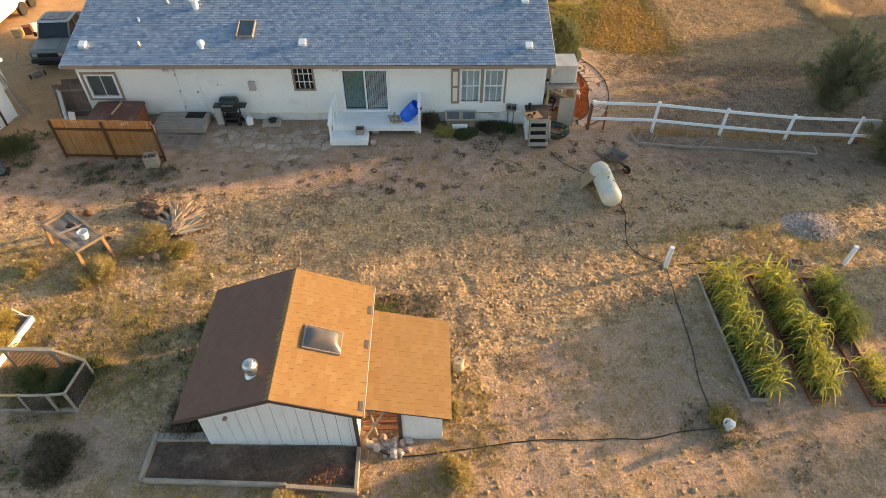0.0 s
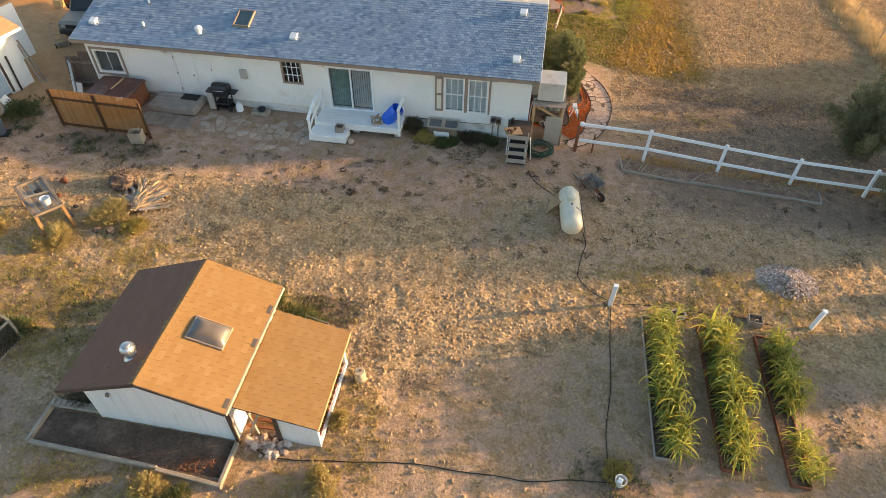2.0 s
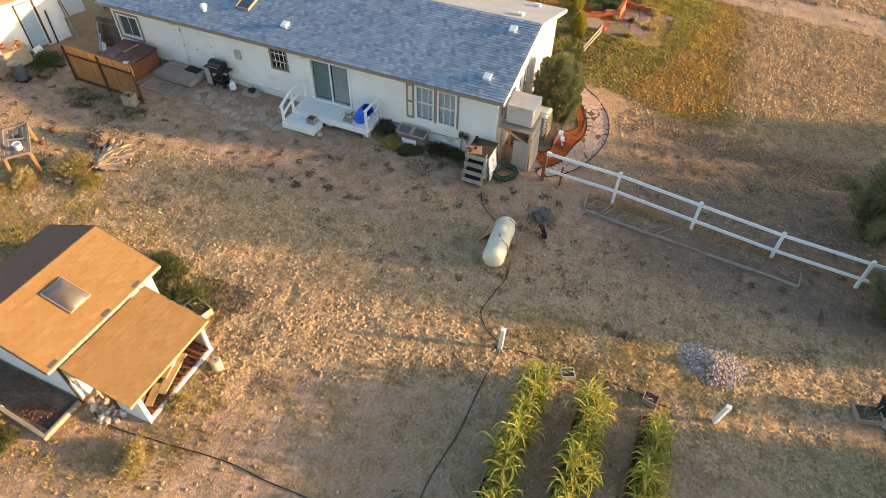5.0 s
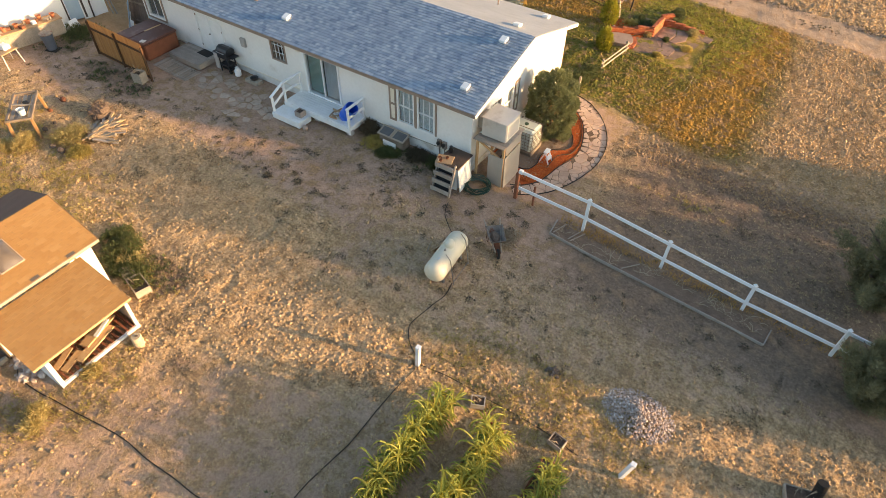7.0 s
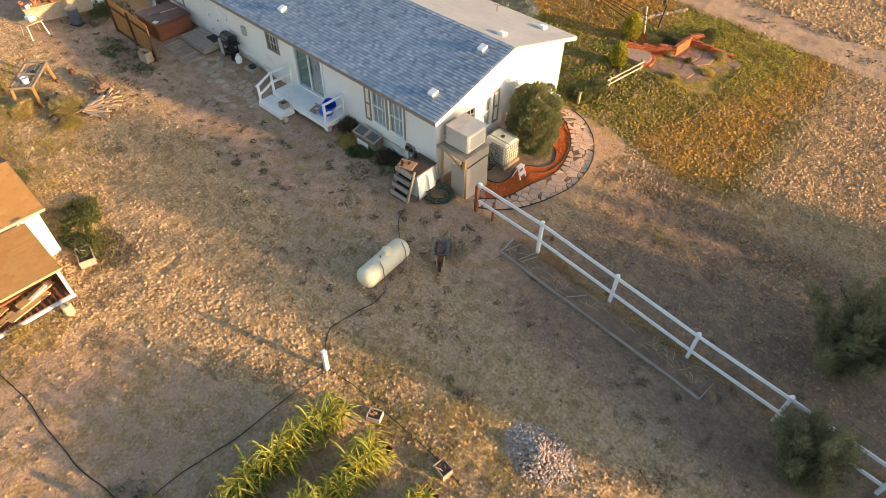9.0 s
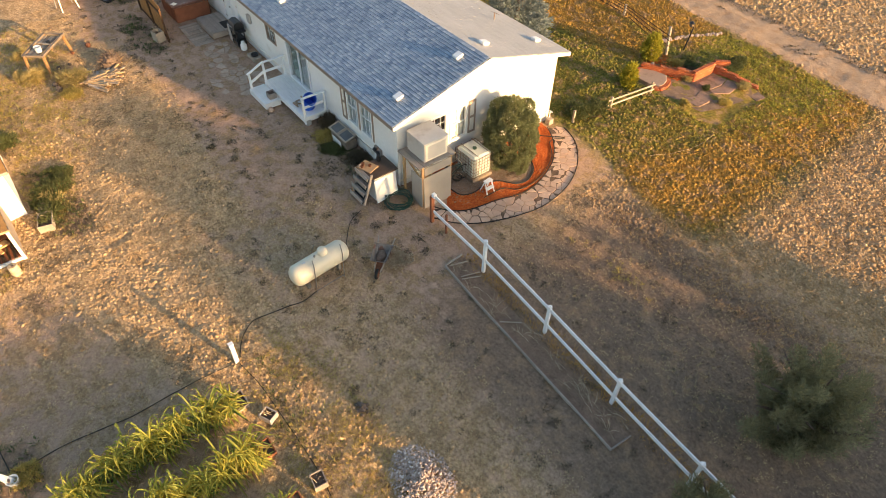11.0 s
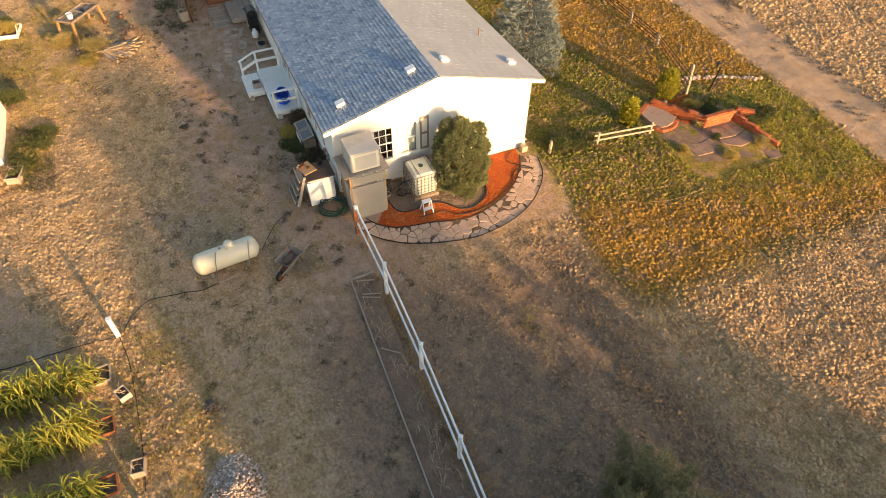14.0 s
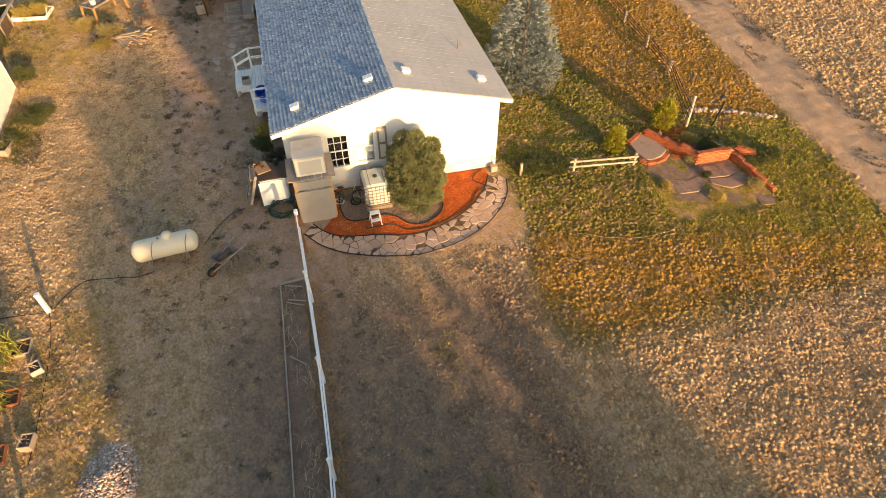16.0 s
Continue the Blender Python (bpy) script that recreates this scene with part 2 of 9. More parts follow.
M = dict(
    ground=ground_material(),
    siding=material("white_siding", (0.80, 0.79, 0.76), 0.6, vary=0.05, scale=0.7, grain=0.03, grain_scale=9, bump=0.002, dirt=(0.6, 0.57, 0.5), dirt_at=(0.62, 0.85), dirt_scale=0.8),
    skirt=material("skirting", (0.74, 0.73, 0.70), 0.7, vary=0.08, scale=1.5, bump=0.002, dirt=(0.42, 0.35, 0.27), dirt_at=(0.5, 0.75)),
    shed_white=material("chalky_white_boards", (0.78, 0.78, 0.77), 0.75, vary=0.07, scale=2, grain=0.05, grain_scale=30, stretch=(1, 1, 0.15), bump=0.003, dirt=(0.45, 0.42, 0.38), dirt_at=(0.62, 0.8), dirt_scale=3),
    # One house roof in two tones: sky-lit blue behind, sunlit pale grey in front.
    shingle_skylit=material("skylit_asphalt_shingle", (0.155, 0.21, 0.295), 0.9, random_by="island", tints=((0.265, 0.33, 0.415), (0.18, 0.245, 0.33), (0.34, 0.40, 0.47), (0.225, 0.295, 0.38), (0.285, 0.35, 0.435)), vary=0.08, scale=0.5, grain=0.18, grain_scale=60, bump=0.004),
    shingle_skylit_piece=material("skylit_asphalt_shingle_piece", (0.155, 0.21, 0.295), 0.9, random_by="object", tints=((0.265, 0.33, 0.415), (0.18, 0.245, 0.33), (0.34, 0.40, 0.47), (0.225, 0.295, 0.38), (0.285, 0.35, 0.435)), vary=0.08, scale=0.5, grain=0.18, grain_scale=60, bump=0.004),
    shingle_sunlit=material("sunlit_grey_shingle", (0.42, 0.41, 0.39), 0.9, random_by="island", tints=((0.46, 0.45, 0.43), (0.44, 0.43, 0.41)), vary=0.08, scale=0.6, grain=0.12, grain_scale=50, bump=0.004),
    # Shed shingle twice: tan with the sun in its colour, brown with shade.
    shed_shingle_lit=material("lit_tan_shingle", (0.295, 0.168, 0.062), 0.9, random_by="object", tints=((0.315, 0.185, 0.07), (0.28, 0.157, 0.057), (0.33, 0.20, 0.08)), vary=0.08, scale=0.9, grain=0.14, grain_scale=60, bump=0.003),
    shed_shingle_shade=material("shaded_brown_shingle", (0.20, 0.105, 0.07), 0.9, random_by="object", tints=((0.21, 0.112, 0.075), (0.19, 0.10, 0.066)), vary=0.1, scale=0.9, grain=0.15, grain_scale=60, bump=0.003),
    felt=material("roof_felt", (0.09, 0.08, 0.075), 0.95, grain=0.2),
    trim_brown=material("taupe_trim", (0.30, 0.23, 0.18), 0.6, vary=0.1, scale=2, grain=0.08),
    trim_cream=material("cream_trim", (0.75, 0.70, 0.60), 0.6, vary=0.06, scale=2),
    white_paint=material("white_paint", (0.80, 0.80, 0.78), 0.5, vary=0.06, scale=2.5, grain=0.04, bump=0.001, dirt=(0.55, 0.5, 0.43), dirt_at=(0.62, 0.85)),
    vinyl=material("white_vinyl", (0.82, 0.83, 0.84), 0.35, vary=0.03, spec=0.5),
    plastic_white=material("white_plastic", (0.80, 0.80, 0.79), 0.45, vary=0.04, spec=0.5),
    blue=material("blue_plastic", (0.015, 0.12, 0.66), 0.4, vary=0.15, scale=4, spec=0.5),
    dark_in=material("dark_interior", (0.02, 0.02, 0.022), 0.9, vary=0.2),
    curtain=material("pale_blind", (0.62, 0.66, 0.68), 0.7, vary=0.08, scale=6),
    curtain_dark=material("dim_blind", (0.16, 0.16, 0.16), 0.8, vary=0.2, scale=4),
    curtain_green=material("green_drape", (0.22, 0.32, 0.29), 0.8, vary=0.15, scale=5),
    cedar=material("cedar_board", (0.34, 0.17, 0.055), 0.75, random_by="object", tints=((0.40, 0.21, 0.075), (0.29, 0.14, 0.05), (0.37, 0.19, 0.065)), grain=0.15, grain_scale=30, stretch=(1, 1, 0.1), bump=0.002),
    cedar_rail=material("dark_cedar_rail", (0.09, 0.045, 0.022), 0.8, grain=0.15),
    wood_grey=material("weathered_wood", (0.33, 0.28, 0.235), 0.85, random_by="object", tints=((0.40, 0.345, 0.29), (0.28, 0.235, 0.195), (0.36, 0.31, 0.26)), vary=0.15, scale=3, grain=0.15, grain_scale=35, bump=0.003),
    wood_old=material("old_timber", (0.36, 0.305, 0.24), 0.85, vary=0.2, scale=2, grain=0.2, grain_scale=25, bump=0.004, dirt=(0.2, 0.16, 0.12), dirt_at=(0.55, 0.75), dirt_scale=2.5),
    table_rail=material("grey_brown_wood", (0.21, 0.165, 0.125), 0.85, vary=0.25, scale=4, grain=0.2, bump=0.003),
    wood_plank=material("dark_weathered_plank", (0.13, 0.095, 0.075), 0.85, random_by="object", tints=((0.16, 0.12, 0.095), (0.10, 0.072, 0.057)), vary=0.2, scale=4, grain=0.2, bump=0.003),
    tray_metal=material("dirty_grey_tray", (0.20, 0.17, 0.145), 0.75, vary=0.25, scale=5, grain=0.15, dirt=(0.20, 0.085, 0.045), dirt_at=(0.5, 0.62), dirt_scale=3),
    table_leg=material("orange_brown_wood", (0.33, 0.19, 0.085), 0.8, vary=0.2, scale=4, grain=0.15, bump=0.002),
    wood_dark=material("dark_stained_wood", (0.085, 0.06, 0.045), 0.8, vary=0.2, grain=0.2, bump=0.003),
    wood_tan=material("bare_lumber", (0.52, 0.34, 0.16), 0.75, random_by="object", tints=((0.6, 0.42, 0.22), (0.42, 0.26, 0.13), (0.56, 0.38, 0.2)), grain=0.15, grain_scale=25, bump=0.002),
    wood_red=material("red_stained_wood", (0.22, 0.085, 0.045), 0.75, vary=0.2, grain=0.15, bump=0.002),
    firewood=material("split_firewood", (0.44, 0.31, 0.175), 0.85, random_by="object", tints=((0.40, 0.30, 0.20), (0.50, 0.365, 0.21), (0.26, 0.175, 0.11), (0.40, 0.33, 0.25), (0.42, 0.24, 0.13)), grain=0.2, grain_scale=25, bump=0.004),
    bark=material("bark", (0.15, 0.11, 0.085), 0.95, vary=0.25, scale=6, grain=0.3, grain_scale=20, bump=0.02),
    stump_wood=material("pale_stump_wood", (0.50, 0.41, 0.28), 0.85, vary=0.2, scale=8, grain=0.2, bump=0.004, dirt=(0.2, 0.14, 0.09), dirt_at=(0.55, 0.7), dirt_scale=5),
    tub=material("brown_vinyl_cover", (0.125, 0.058, 0.043), 0.45, vary=0.2, scale=2, bump=0.002, dirt=(0.28, 0.2, 0.16), dirt_at=(0.55, 0.8), dirt_scale=2),
    black=material("black_enamel", (0.018, 0.018, 0.02), 0.4, vary=0.2, spec=0.5),
    rubber=material("black_rubber", (0.022, 0.02, 0.018), 0.7, vary=0.2),
    hose=material("dark_hose", (0.03, 0.028, 0.022), 0.6, vary=0.2),
    hose_green=material("green_garden_hose", (0.013, 0.052, 0.036), 0.45, vary=0.2, spec=0.5),
    steel=material("galvanised_steel", (0.55, 0.57, 0.58), 0.35, metal=0.85, vary=0.12, scale=5, spec=0.5),
    steel_dark=material("weathered_steel", (0.28, 0.25, 0.22), 0.6, metal=0.4, vary=0.25, scale=5, dirt=(0.2, 0.09, 0.04), dirt_at=(0.5, 0.7), dirt_scale=4),
    rust=material("rusty_iron", (0.17, 0.07, 0.038), 0.85, vary=0.3, scale=7, grain=0.2, bump=0.003),
    tank=material("cream_tank_paint", (0.66, 0.60, 0.46), 0.42, vary=0.06, scale=2, grain=0.03, spec=0.5, dirt=(0.45, 0.36, 0.26), dirt_at=(0.6, 0.85), dirt_scale=2),
    beige=material("beige_sheet_metal", (0.36, 0.325, 0.28), 0.55, vary=0.08, scale=2, grain=0.04, dirt=(0.38, 0.31, 0.24), dirt_at=(0.55, 0.8)),
    cooler=material("pale_sheet_metal", (0.54, 0.51, 0.465), 0.5, vary=0.08, scale=2, grain=0.04, dirt=(0.36, 0.31, 0.25), dirt_at=(0.58, 0.8)),
    plywood=material("plywood", (0.42, 0.285, 0.16), 0.8, vary=0.2, scale=2.5, grain=0.12, grain_scale=20, stretch=(1, 0.2, 1)),
    brick=material("red_brick", (0.42, 0.115, 0.045), 0.85, random_by="object", tints=((0.48, 0.15, 0.06), (0.34, 0.09, 0.04), (0.52, 0.19, 0.09)), vary=0.12, scale=6, grain=0.15, bump=0.004),
    mortar=material("mortar", (0.42, 0.34, 0.27), 0.95, vary=0.15, scale=6),
    flag=material("sandstone_flag", (0.50, 0.36, 0.27), 0.85, random_by="object", tints=((0.56, 0.41, 0.31), (0.45, 0.315, 0.235), (0.53, 0.375, 0.275), (0.50, 0.375, 0.295)), vary=0.15, scale=3, grain=0.1, grain_scale=30, bump=0.006),
    flag_pale=material("pale_flagstone", (0.42, 0.32, 0.24), 0.9, random_by="object", tints=((0.54, 0.42, 0.32), (0.44, 0.335, 0.25), (0.49, 0.385, 0.295)), vary=0.18, scale=3, grain=0.12, bump=0.006, dirt=(0.28, 0.205, 0.15), dirt_at=(0.44, 0.66), dirt_scale=3),
    slab=material("sandstone_slab", (0.33, 0.205, 0.145), 0.85, vary=0.22, scale=1.8, grain=0.12, bump=0.005, dirt=(0.16, 0.11, 0.075), dirt_at=(0.45, 0.65), dirt_scale=2),
    landing=material("worn_sandstone", (0.40, 0.28, 0.205), 0.9, vary=0.15, scale=2, grain=0.1, bump=0.004, dirt=(0.27, 0.18, 0.13), dirt_at=(0.5, 0.7), dirt_scale=2),
    mulch=material("red_mulch", (0.40, 0.085, 0.015), 0.9, random_by="island", tints=((0.5, 0.13, 0.025), (0.3, 0.055, 0.012), (0.56, 0.17, 0.04)), grain=0.2),
    gravel=material("grey_gravel", (0.23, 0.185, 0.15), 0.9, random_by="island", tints=((0.28, 0.23, 0.19), (0.19, 0.155, 0.125), (0.31, 0.26, 0.22)), grain=0.2),
    rock=material("pale_rock", (0.40, 0.305, 0.25), 0.85, random_by="island", tints=((0.52, 0.44, 0.38), (0.27, 0.21, 0.175), (0.48, 0.36, 0.29), (0.66, 0.59, 0.53), (0.36, 0.26, 0.20)), grain=0.2, bump=0.004),
    soil_dark=material("dark_bed_soil", (0.11, 0.076, 0.054), 0.95, vary=0.35, scale=2.5, grain=0.35, grain_scale=14, bump=0.04, dirt=(0.22, 0.155, 0.11), dirt_at=(0.5, 0.7), dirt_scale=2),
    bed_soil=material("dry_bed_soil", (0.215, 0.145, 0.10), 0.95, vary=0.3, scale=2.5, grain=0.3, grain_scale=18, bump=0.03, dirt=(0.17, 0.12, 0.085), dirt_at=(0.5, 0.7), dirt_scale=2),
    bin_grey=material("blue_grey_plastic", (0.10, 0.12, 0.16), 0.5, vary=0.15, scale=3, spec=0.5),
    concrete=material("concrete", (0.42, 0.39, 0.36), 0.9, vary=0.15, scale=3, grain=0.12, bump=0.004),
    paint_olive=material("faded_olive_car_paint", (0.19, 0.18, 0.155), 0.4, vary=0.1, scale=1.5, spec=0.5),
    roof_orange=material("sunlit_tan_roof", (0.42, 0.26, 0.13), 0.9, vary=0.1, grain=0.15),
    door_blue=material("pale_blue_door", (0.36, 0.46, 0.54), 0.55, vary=0.1, scale=2),
    terracotta=material("terracotta", (0.45, 0.17, 0.08), 0.85, vary=0.15, scale=5),
    dry_stem=material("dry_stems", (0.40, 0.32, 0.22), 0.9, random_by="island", tints=((0.5, 0.41, 0.29), (0.3, 0.23, 0.15)), vary=0.1),
    straw=leafy("straw_grass", [(0.565, 0.43, 0.235), (0.625, 0.48, 0.27), (0.515, 0.38, 0.20), (0.66, 0.515, 0.30), (0.535, 0.40, 0.215)]),
    field=leafy("field_grass", [(0.50, 0.325, 0.145), (0.54, 0.36, 0.165), (0.45, 0.285, 0.122), (0.58, 0.39, 0.185), (0.47, 0.30, 0.132)]),
    lawn_bright=leafy("yellow_green_lawn", [(0.44, 0.41, 0.065), (0.54, 0.48, 0.09), (0.35, 0.35, 0.055), (0.50, 0.42, 0.075)]),
    lawn=leafy("lawn_grass", [(0.20, 0.20, 0.04), (0.25, 0.23, 0.048), (0.16, 0.175, 0.037), (0.32, 0.255, 0.056), (0.22, 0.21, 0.043)]),
    lawn_gold=leafy("browning_lawn_grass", [(0.43, 0.245, 0.05), (0.49, 0.29, 0.063), (0.36, 0.21, 0.044), (0.53, 0.315, 0.072), (0.39, 0.25, 0.055)]),
    weed=leafy("weed_leaves", [(0.09, 0.12, 0.045), (0.15, 0.165, 0.06), (0.07, 0.095, 0.04), (0.20, 0.19, 0.08)]),
    weed_yellow=leafy("yellowing_weed", [(0.44, 0.355, 0.15), (0.53, 0.42, 0.19), (0.34, 0.29, 0.12), (0.40, 0.345, 0.14)]),
    yard_green=leafy("yellow_green_yard_grass", [(0.42, 0.345, 0.10), (0.52, 0.40, 0.13), (0.34, 0.30, 0.085), (0.56, 0.42, 0.15)]),
    brush=leafy("dark_low_weeds", [(0.125, 0.10, 0.065), (0.16, 0.128, 0.082), (0.10, 0.082, 0.052), (0.20, 0.16, 0.10)]),
    corn=leafy("corn_leaf", [(0.15, 0.235, 0.065), (0.22, 0.30, 0.075), (0.13, 0.195, 0.055), (0.40, 0.39, 0.08), (0.24, 0.31, 0.07), (0.55, 0.48, 0.09), (0.17, 0.25, 0.06)], 0.5, 0.45),
    corn_dry=leafy("drying_corn_leaf", [(0.42, 0.30, 0.10), (0.34, 0.30, 0.08), (0.50, 0.38, 0.17)], 0.7, 0.35),
    juniper=leafy("juniper_foliage", [(0.20, 0.20, 0.11), (0.27, 0.255, 0.14), (0.16, 0.165, 0.092), (0.34, 0.30, 0.165)], 0.7, 0.4),
    spruce=leafy("blue_spruce_needles", [(0.16, 0.20, 0.205), (0.22, 0.265, 0.265), (0.12, 0.155, 0.155), (0.29, 0.335, 0.33)], 0.7, 0.15),
    shrub=leafy("shrub_leaves", [(0.16, 0.185, 0.085), (0.21, 0.23, 0.11), (0.14, 0.16, 0.075), (0.26, 0.27, 0.14)], 0.4, 0.3),
    arbor=leafy("golden_arborvitae", [(0.26, 0.27, 0.03), (0.42, 0.37, 0.04), (0.18, 0.21, 0.03), (0.52, 0.43, 0.05)], 0.6, 0.3),
)


def glass_material(name, tint, rough=0.05):
    m = bpy.data.materials.new(name)
    m.use_nodes = True
    nt = m.node_tree
    b = nt.nodes["Principled BSDF"]
    b.inputs["Base Color"].default_value, b.inputs["Roughness"].default_value = (*tint, 1), rough
    b.inputs["Transmission Weight"].default_value, b.inputs["IOR"].default_value = 1.0, 1.45
    return m


M["glass"] = glass_material("window_glass", (0.85, 0.9, 0.92))
M["dark_glazing"] = material("dark_pane_glazing", (0.11, 0.115, 0.12), 0.25, vary=0.2, scale=3, spec=0.6)
M["dome"] = material("smoky_acrylic_dome", (0.13, 0.105, 0.08), 0.16, spec=0.9, vary=0.15, scale=3)
M["poly"] = material("milky_plastic", (0.50, 0.55, 0.52), 0.4, vary=0.06, spec=0.5)


# ---------------------------------------------------------------- mesh helpers
class Build:
    """Collects vertices and faces of one mesh."""

    def __init__(self):
        self.v, self.f = [], []

    def add(self, verts, faces):
        k = len(self.v)
        self.v += [tuple(p) for p in verts]
        self.f += [tuple(i + k for i in f) for f in faces]
        return self

    def box(self, c, s, m=None, ch=0.0):
        """A box about c of size s; ch: the width of its chamfered edges."""
        hx, hy, hz = s[0] / 2, s[1] / 2, s[2] / 2
        m = m or Matrix()
        if ch <= 0:
            pts = [(x, y, z) for x in (-hx, hx) for y in (-hy, hy) for z in (-hz, hz)]
            fs = [(0, 1, 3, 2), (4, 6, 7, 5), (0, 4, 5, 1), (2, 3, 7, 6), (0, 2, 6, 4), (1, 5, 7, 3)]
        else:
            ch = min(ch, 0.45 * min(s))
            pts, idx = [], {}
            for a in (-1, 1):
                for b in (-1, 1):
                    for c2 in (-1, 1):
                        for k in range(3):
                            p = [a * hx, b * hy, c2 * hz]
                            for j in range(3):
                                if j != k:
                                    p[j] -= (a, b, c2)[j] * ch
                            idx[(a, b, c2, k)] = len(pts)
                            pts.append(tuple(p))
            fs = []
            for k in range(3):
                i, j = (k + 1) % 3, (k + 2) % 3
                for sgn in (-1, 1):
                    q = []
                    for u, w in ((-1, -1), (1, -1), (1, 1), (-1, 1)):
                        key = [0, 0, 0]
                        key[k], key[i], key[j] = sgn, u, w
                        q.append(idx[(*key, k)])
                    fs.append(tuple(q if sgn > 0 else q[::-1]))
                for u in (-1, 1):
                    for w in (-1, 1):
                        key0, key1 = [0, 0, 0], [0, 0, 0]
                        key0[i], key0[j], key0[k] = u, w, -1
                        key1[i], key1[j], key1[k] = u, w, 1
                        q = (idx[(*key0, i)], idx[(*key1, i)], idx[(*key1, j)], idx[(*key0, j)])
                        fs.append(q if u * w < 0 else q[::-1])
            for a in (-1, 1):
                for b in (-1, 1):
                    for c2 in (-1, 1):
                        q = tuple(idx[(a, b, c2, k)] for k in range(3))
                        fs.append(q if a * b * c2 > 0 else q[::-1])
        t = Matrix.Translation(c) @ m
        return self.add([t @ Vector(p) for p in pts], fs)

    def beam(self, a, b, w, h, ch=0.0, up=(0, 0, 1)):
        """A bar from a to b, w wide and h high."""
        a, b = Vector(a), Vector(b)
        d = b - a
        x = d.normalized()
        upv = Vector(up)
        if abs(x.dot(upv)) > 0.98:
            upv = Vector((0, 1, 0))
        y = upv.cross(x).normalized()
        z = x.cross(y)
        m = Matrix((x, y, z)).transposed().to_4x4()
        return self.box((a + b) / 2, (d.length, w, h), m, ch)

    def cyl(self, a, b, r0, r1=None, n=12, caps=True):
        a, b = Vector(a), Vector(b)
        r1 = r0 if r1 is None else r1
        x = (b - a).normalized()
        u = Vector((0, 0, 1)) if abs(x.z) < 0.9 else Vector((1, 0, 0))
        y = u.cross(x).normalized()
        z = x.cross(y)
        ring = [y * math.cos(2 * math.pi * k / n) + z * math.sin(2 * math.pi * k / n) for k in range(n)]
        pts = [a + p * r0 for p in ring] + [b + p * r1 for p in ring]
        fs = [(k, (k + 1) % n, n + (k + 1) % n, n + k) for k in range(n)]
        if caps:
            fs += [tuple(range(n))[::-1], tuple(range(n, 2 * n))]
        return self.add(pts, fs)

    def lathe(self, base, axis, prof, n=20):
        """Turns (along, radius) pairs about an axis from base."""
        base, x = Vector(base), Vector(axis).normalized()
        u = Vector((0, 0, 1)) if abs(x.z) < 0.9 else Vector((1, 0, 0))
        y = u.cross(x).normalized()
        z = x.cross(y)
        pts, fs = [], []
        for s, r in prof:
            for k in range(n):
                a = 2 * math.pi * k / n
                pts.append(base + x * s + (y * math.cos(a) + z * math.sin(a)) * r)
        for i in range(len(prof) - 1):
            for k in range(n):
                fs.append((i * n + k, i * n + (k + 1) % n, (i + 1) * n + (k + 1) % n, (i + 1) * n + k))
        fs += [tuple(range(n))[::-1], tuple(range((len(prof) - 1) * n, len(prof) * n))]
        return self.add(pts, fs)

    def tube(self, path, r, n=6):
        path = [Vector(p) for p in path]
        pts, fs = [], []
        for i, p in enumerate(path):
            d = (path[min(i + 1, len(path) - 1)] - path[max(i - 1, 0)]).normalized()
            u = Vector((0, 0, 1)) if abs(d.z) < 0.9 else Vector((1, 0, 0))
            y = u.cross(d).normalized()
            z = d.cross(y)
            pts += [p + (y * math.cos(2 * math.pi * k / n) + z * math.sin(2 * math.pi * k / n)) * r for k in range(n)]
        for i in range(len(path) - 1):
            for k in range(n):
                fs.append((i * n + k, i * n + (k + 1) % n, (i + 1) * n + (k + 1) % n, (i + 1) * n + k))
        fs += [tuple(range(n))[::-1], tuple(range((len(path) - 1) * n, len(path) * n))]
        return self.add(pts, fs)

    def prism(self, poly, z0, z1, inset=0.0):
        """An upright prism over a polygon (counter-clockwise), its top edge drawn in a little."""
        n = len(poly)
        cx, cy = sum(p[0] for p in poly) / n, sum(p[1] for p in poly) / n
        lo = [(x, y, z0) for x, y in poly]
        mid = [(x, y, z1 - inset) for x, y in poly]
        pts = lo + mid
        fs = [(k, (k + 1) % n, n + (k + 1) % n, n + k) for k in range(n)]
        if inset:
            top = []
            for x, y in poly:
                d = max(0.01, math.hypot(x - cx, y - cy))
                top.append((x - (x - cx) / d * inset, y - (y - cy) / d * inset, z1))
            pts += top
            fs += [(n + k, n + (k + 1) % n, 2 * n + (k + 1) % n, 2 * n + k) for k in range(n)]
            fs.append(tuple(range(2 * n, 3 * n)))
        else:
            fs.append(tuple(range(n, 2 * n)))
        fs.append(tuple(range(n))[::-1])
        return self.add(pts, fs)

    def panel(self, p, q, r, s, d):
        """A slab with the corners p q r s (counter-clockwise from outside), d thick inwards."""
        p, q, r, s = (Vector(a) for a in (p, q, r, s))
        nrm = (q - p).cross(s - p).normalized() * d
        pts = [p, q, r, s, p - nrm, q - nrm, r - nrm, s - nrm]
        return self.add(pts, [(0, 1, 2, 3), (7, 6, 5, 4), (0, 4, 5, 1), (1, 5, 6, 2), (2, 6, 7, 3), (3, 7, 4, 0)])

    def blob(self, c, s, n=10, rings=6, rough=0.0, rnd=random):
        pts, fs = [], []
        for i in range(1, rings):
            a = math.pi * i / rings
            for k in range(n):
                b = 2 * math.pi * k / n
                w = 1 + rnd.uniform(-rough, rough)
                pts.append((c[0] + s[0] * w * math.sin(a) * math.cos(b), c[1] + s[1] * w * math.sin(a) * math.sin(b), c[2] + s[2] * w * math.cos(a)))
        m = rings - 1
        pts += [(c[0], c[1], c[2] + s[2]), (c[0], c[1], c[2] - s[2])]
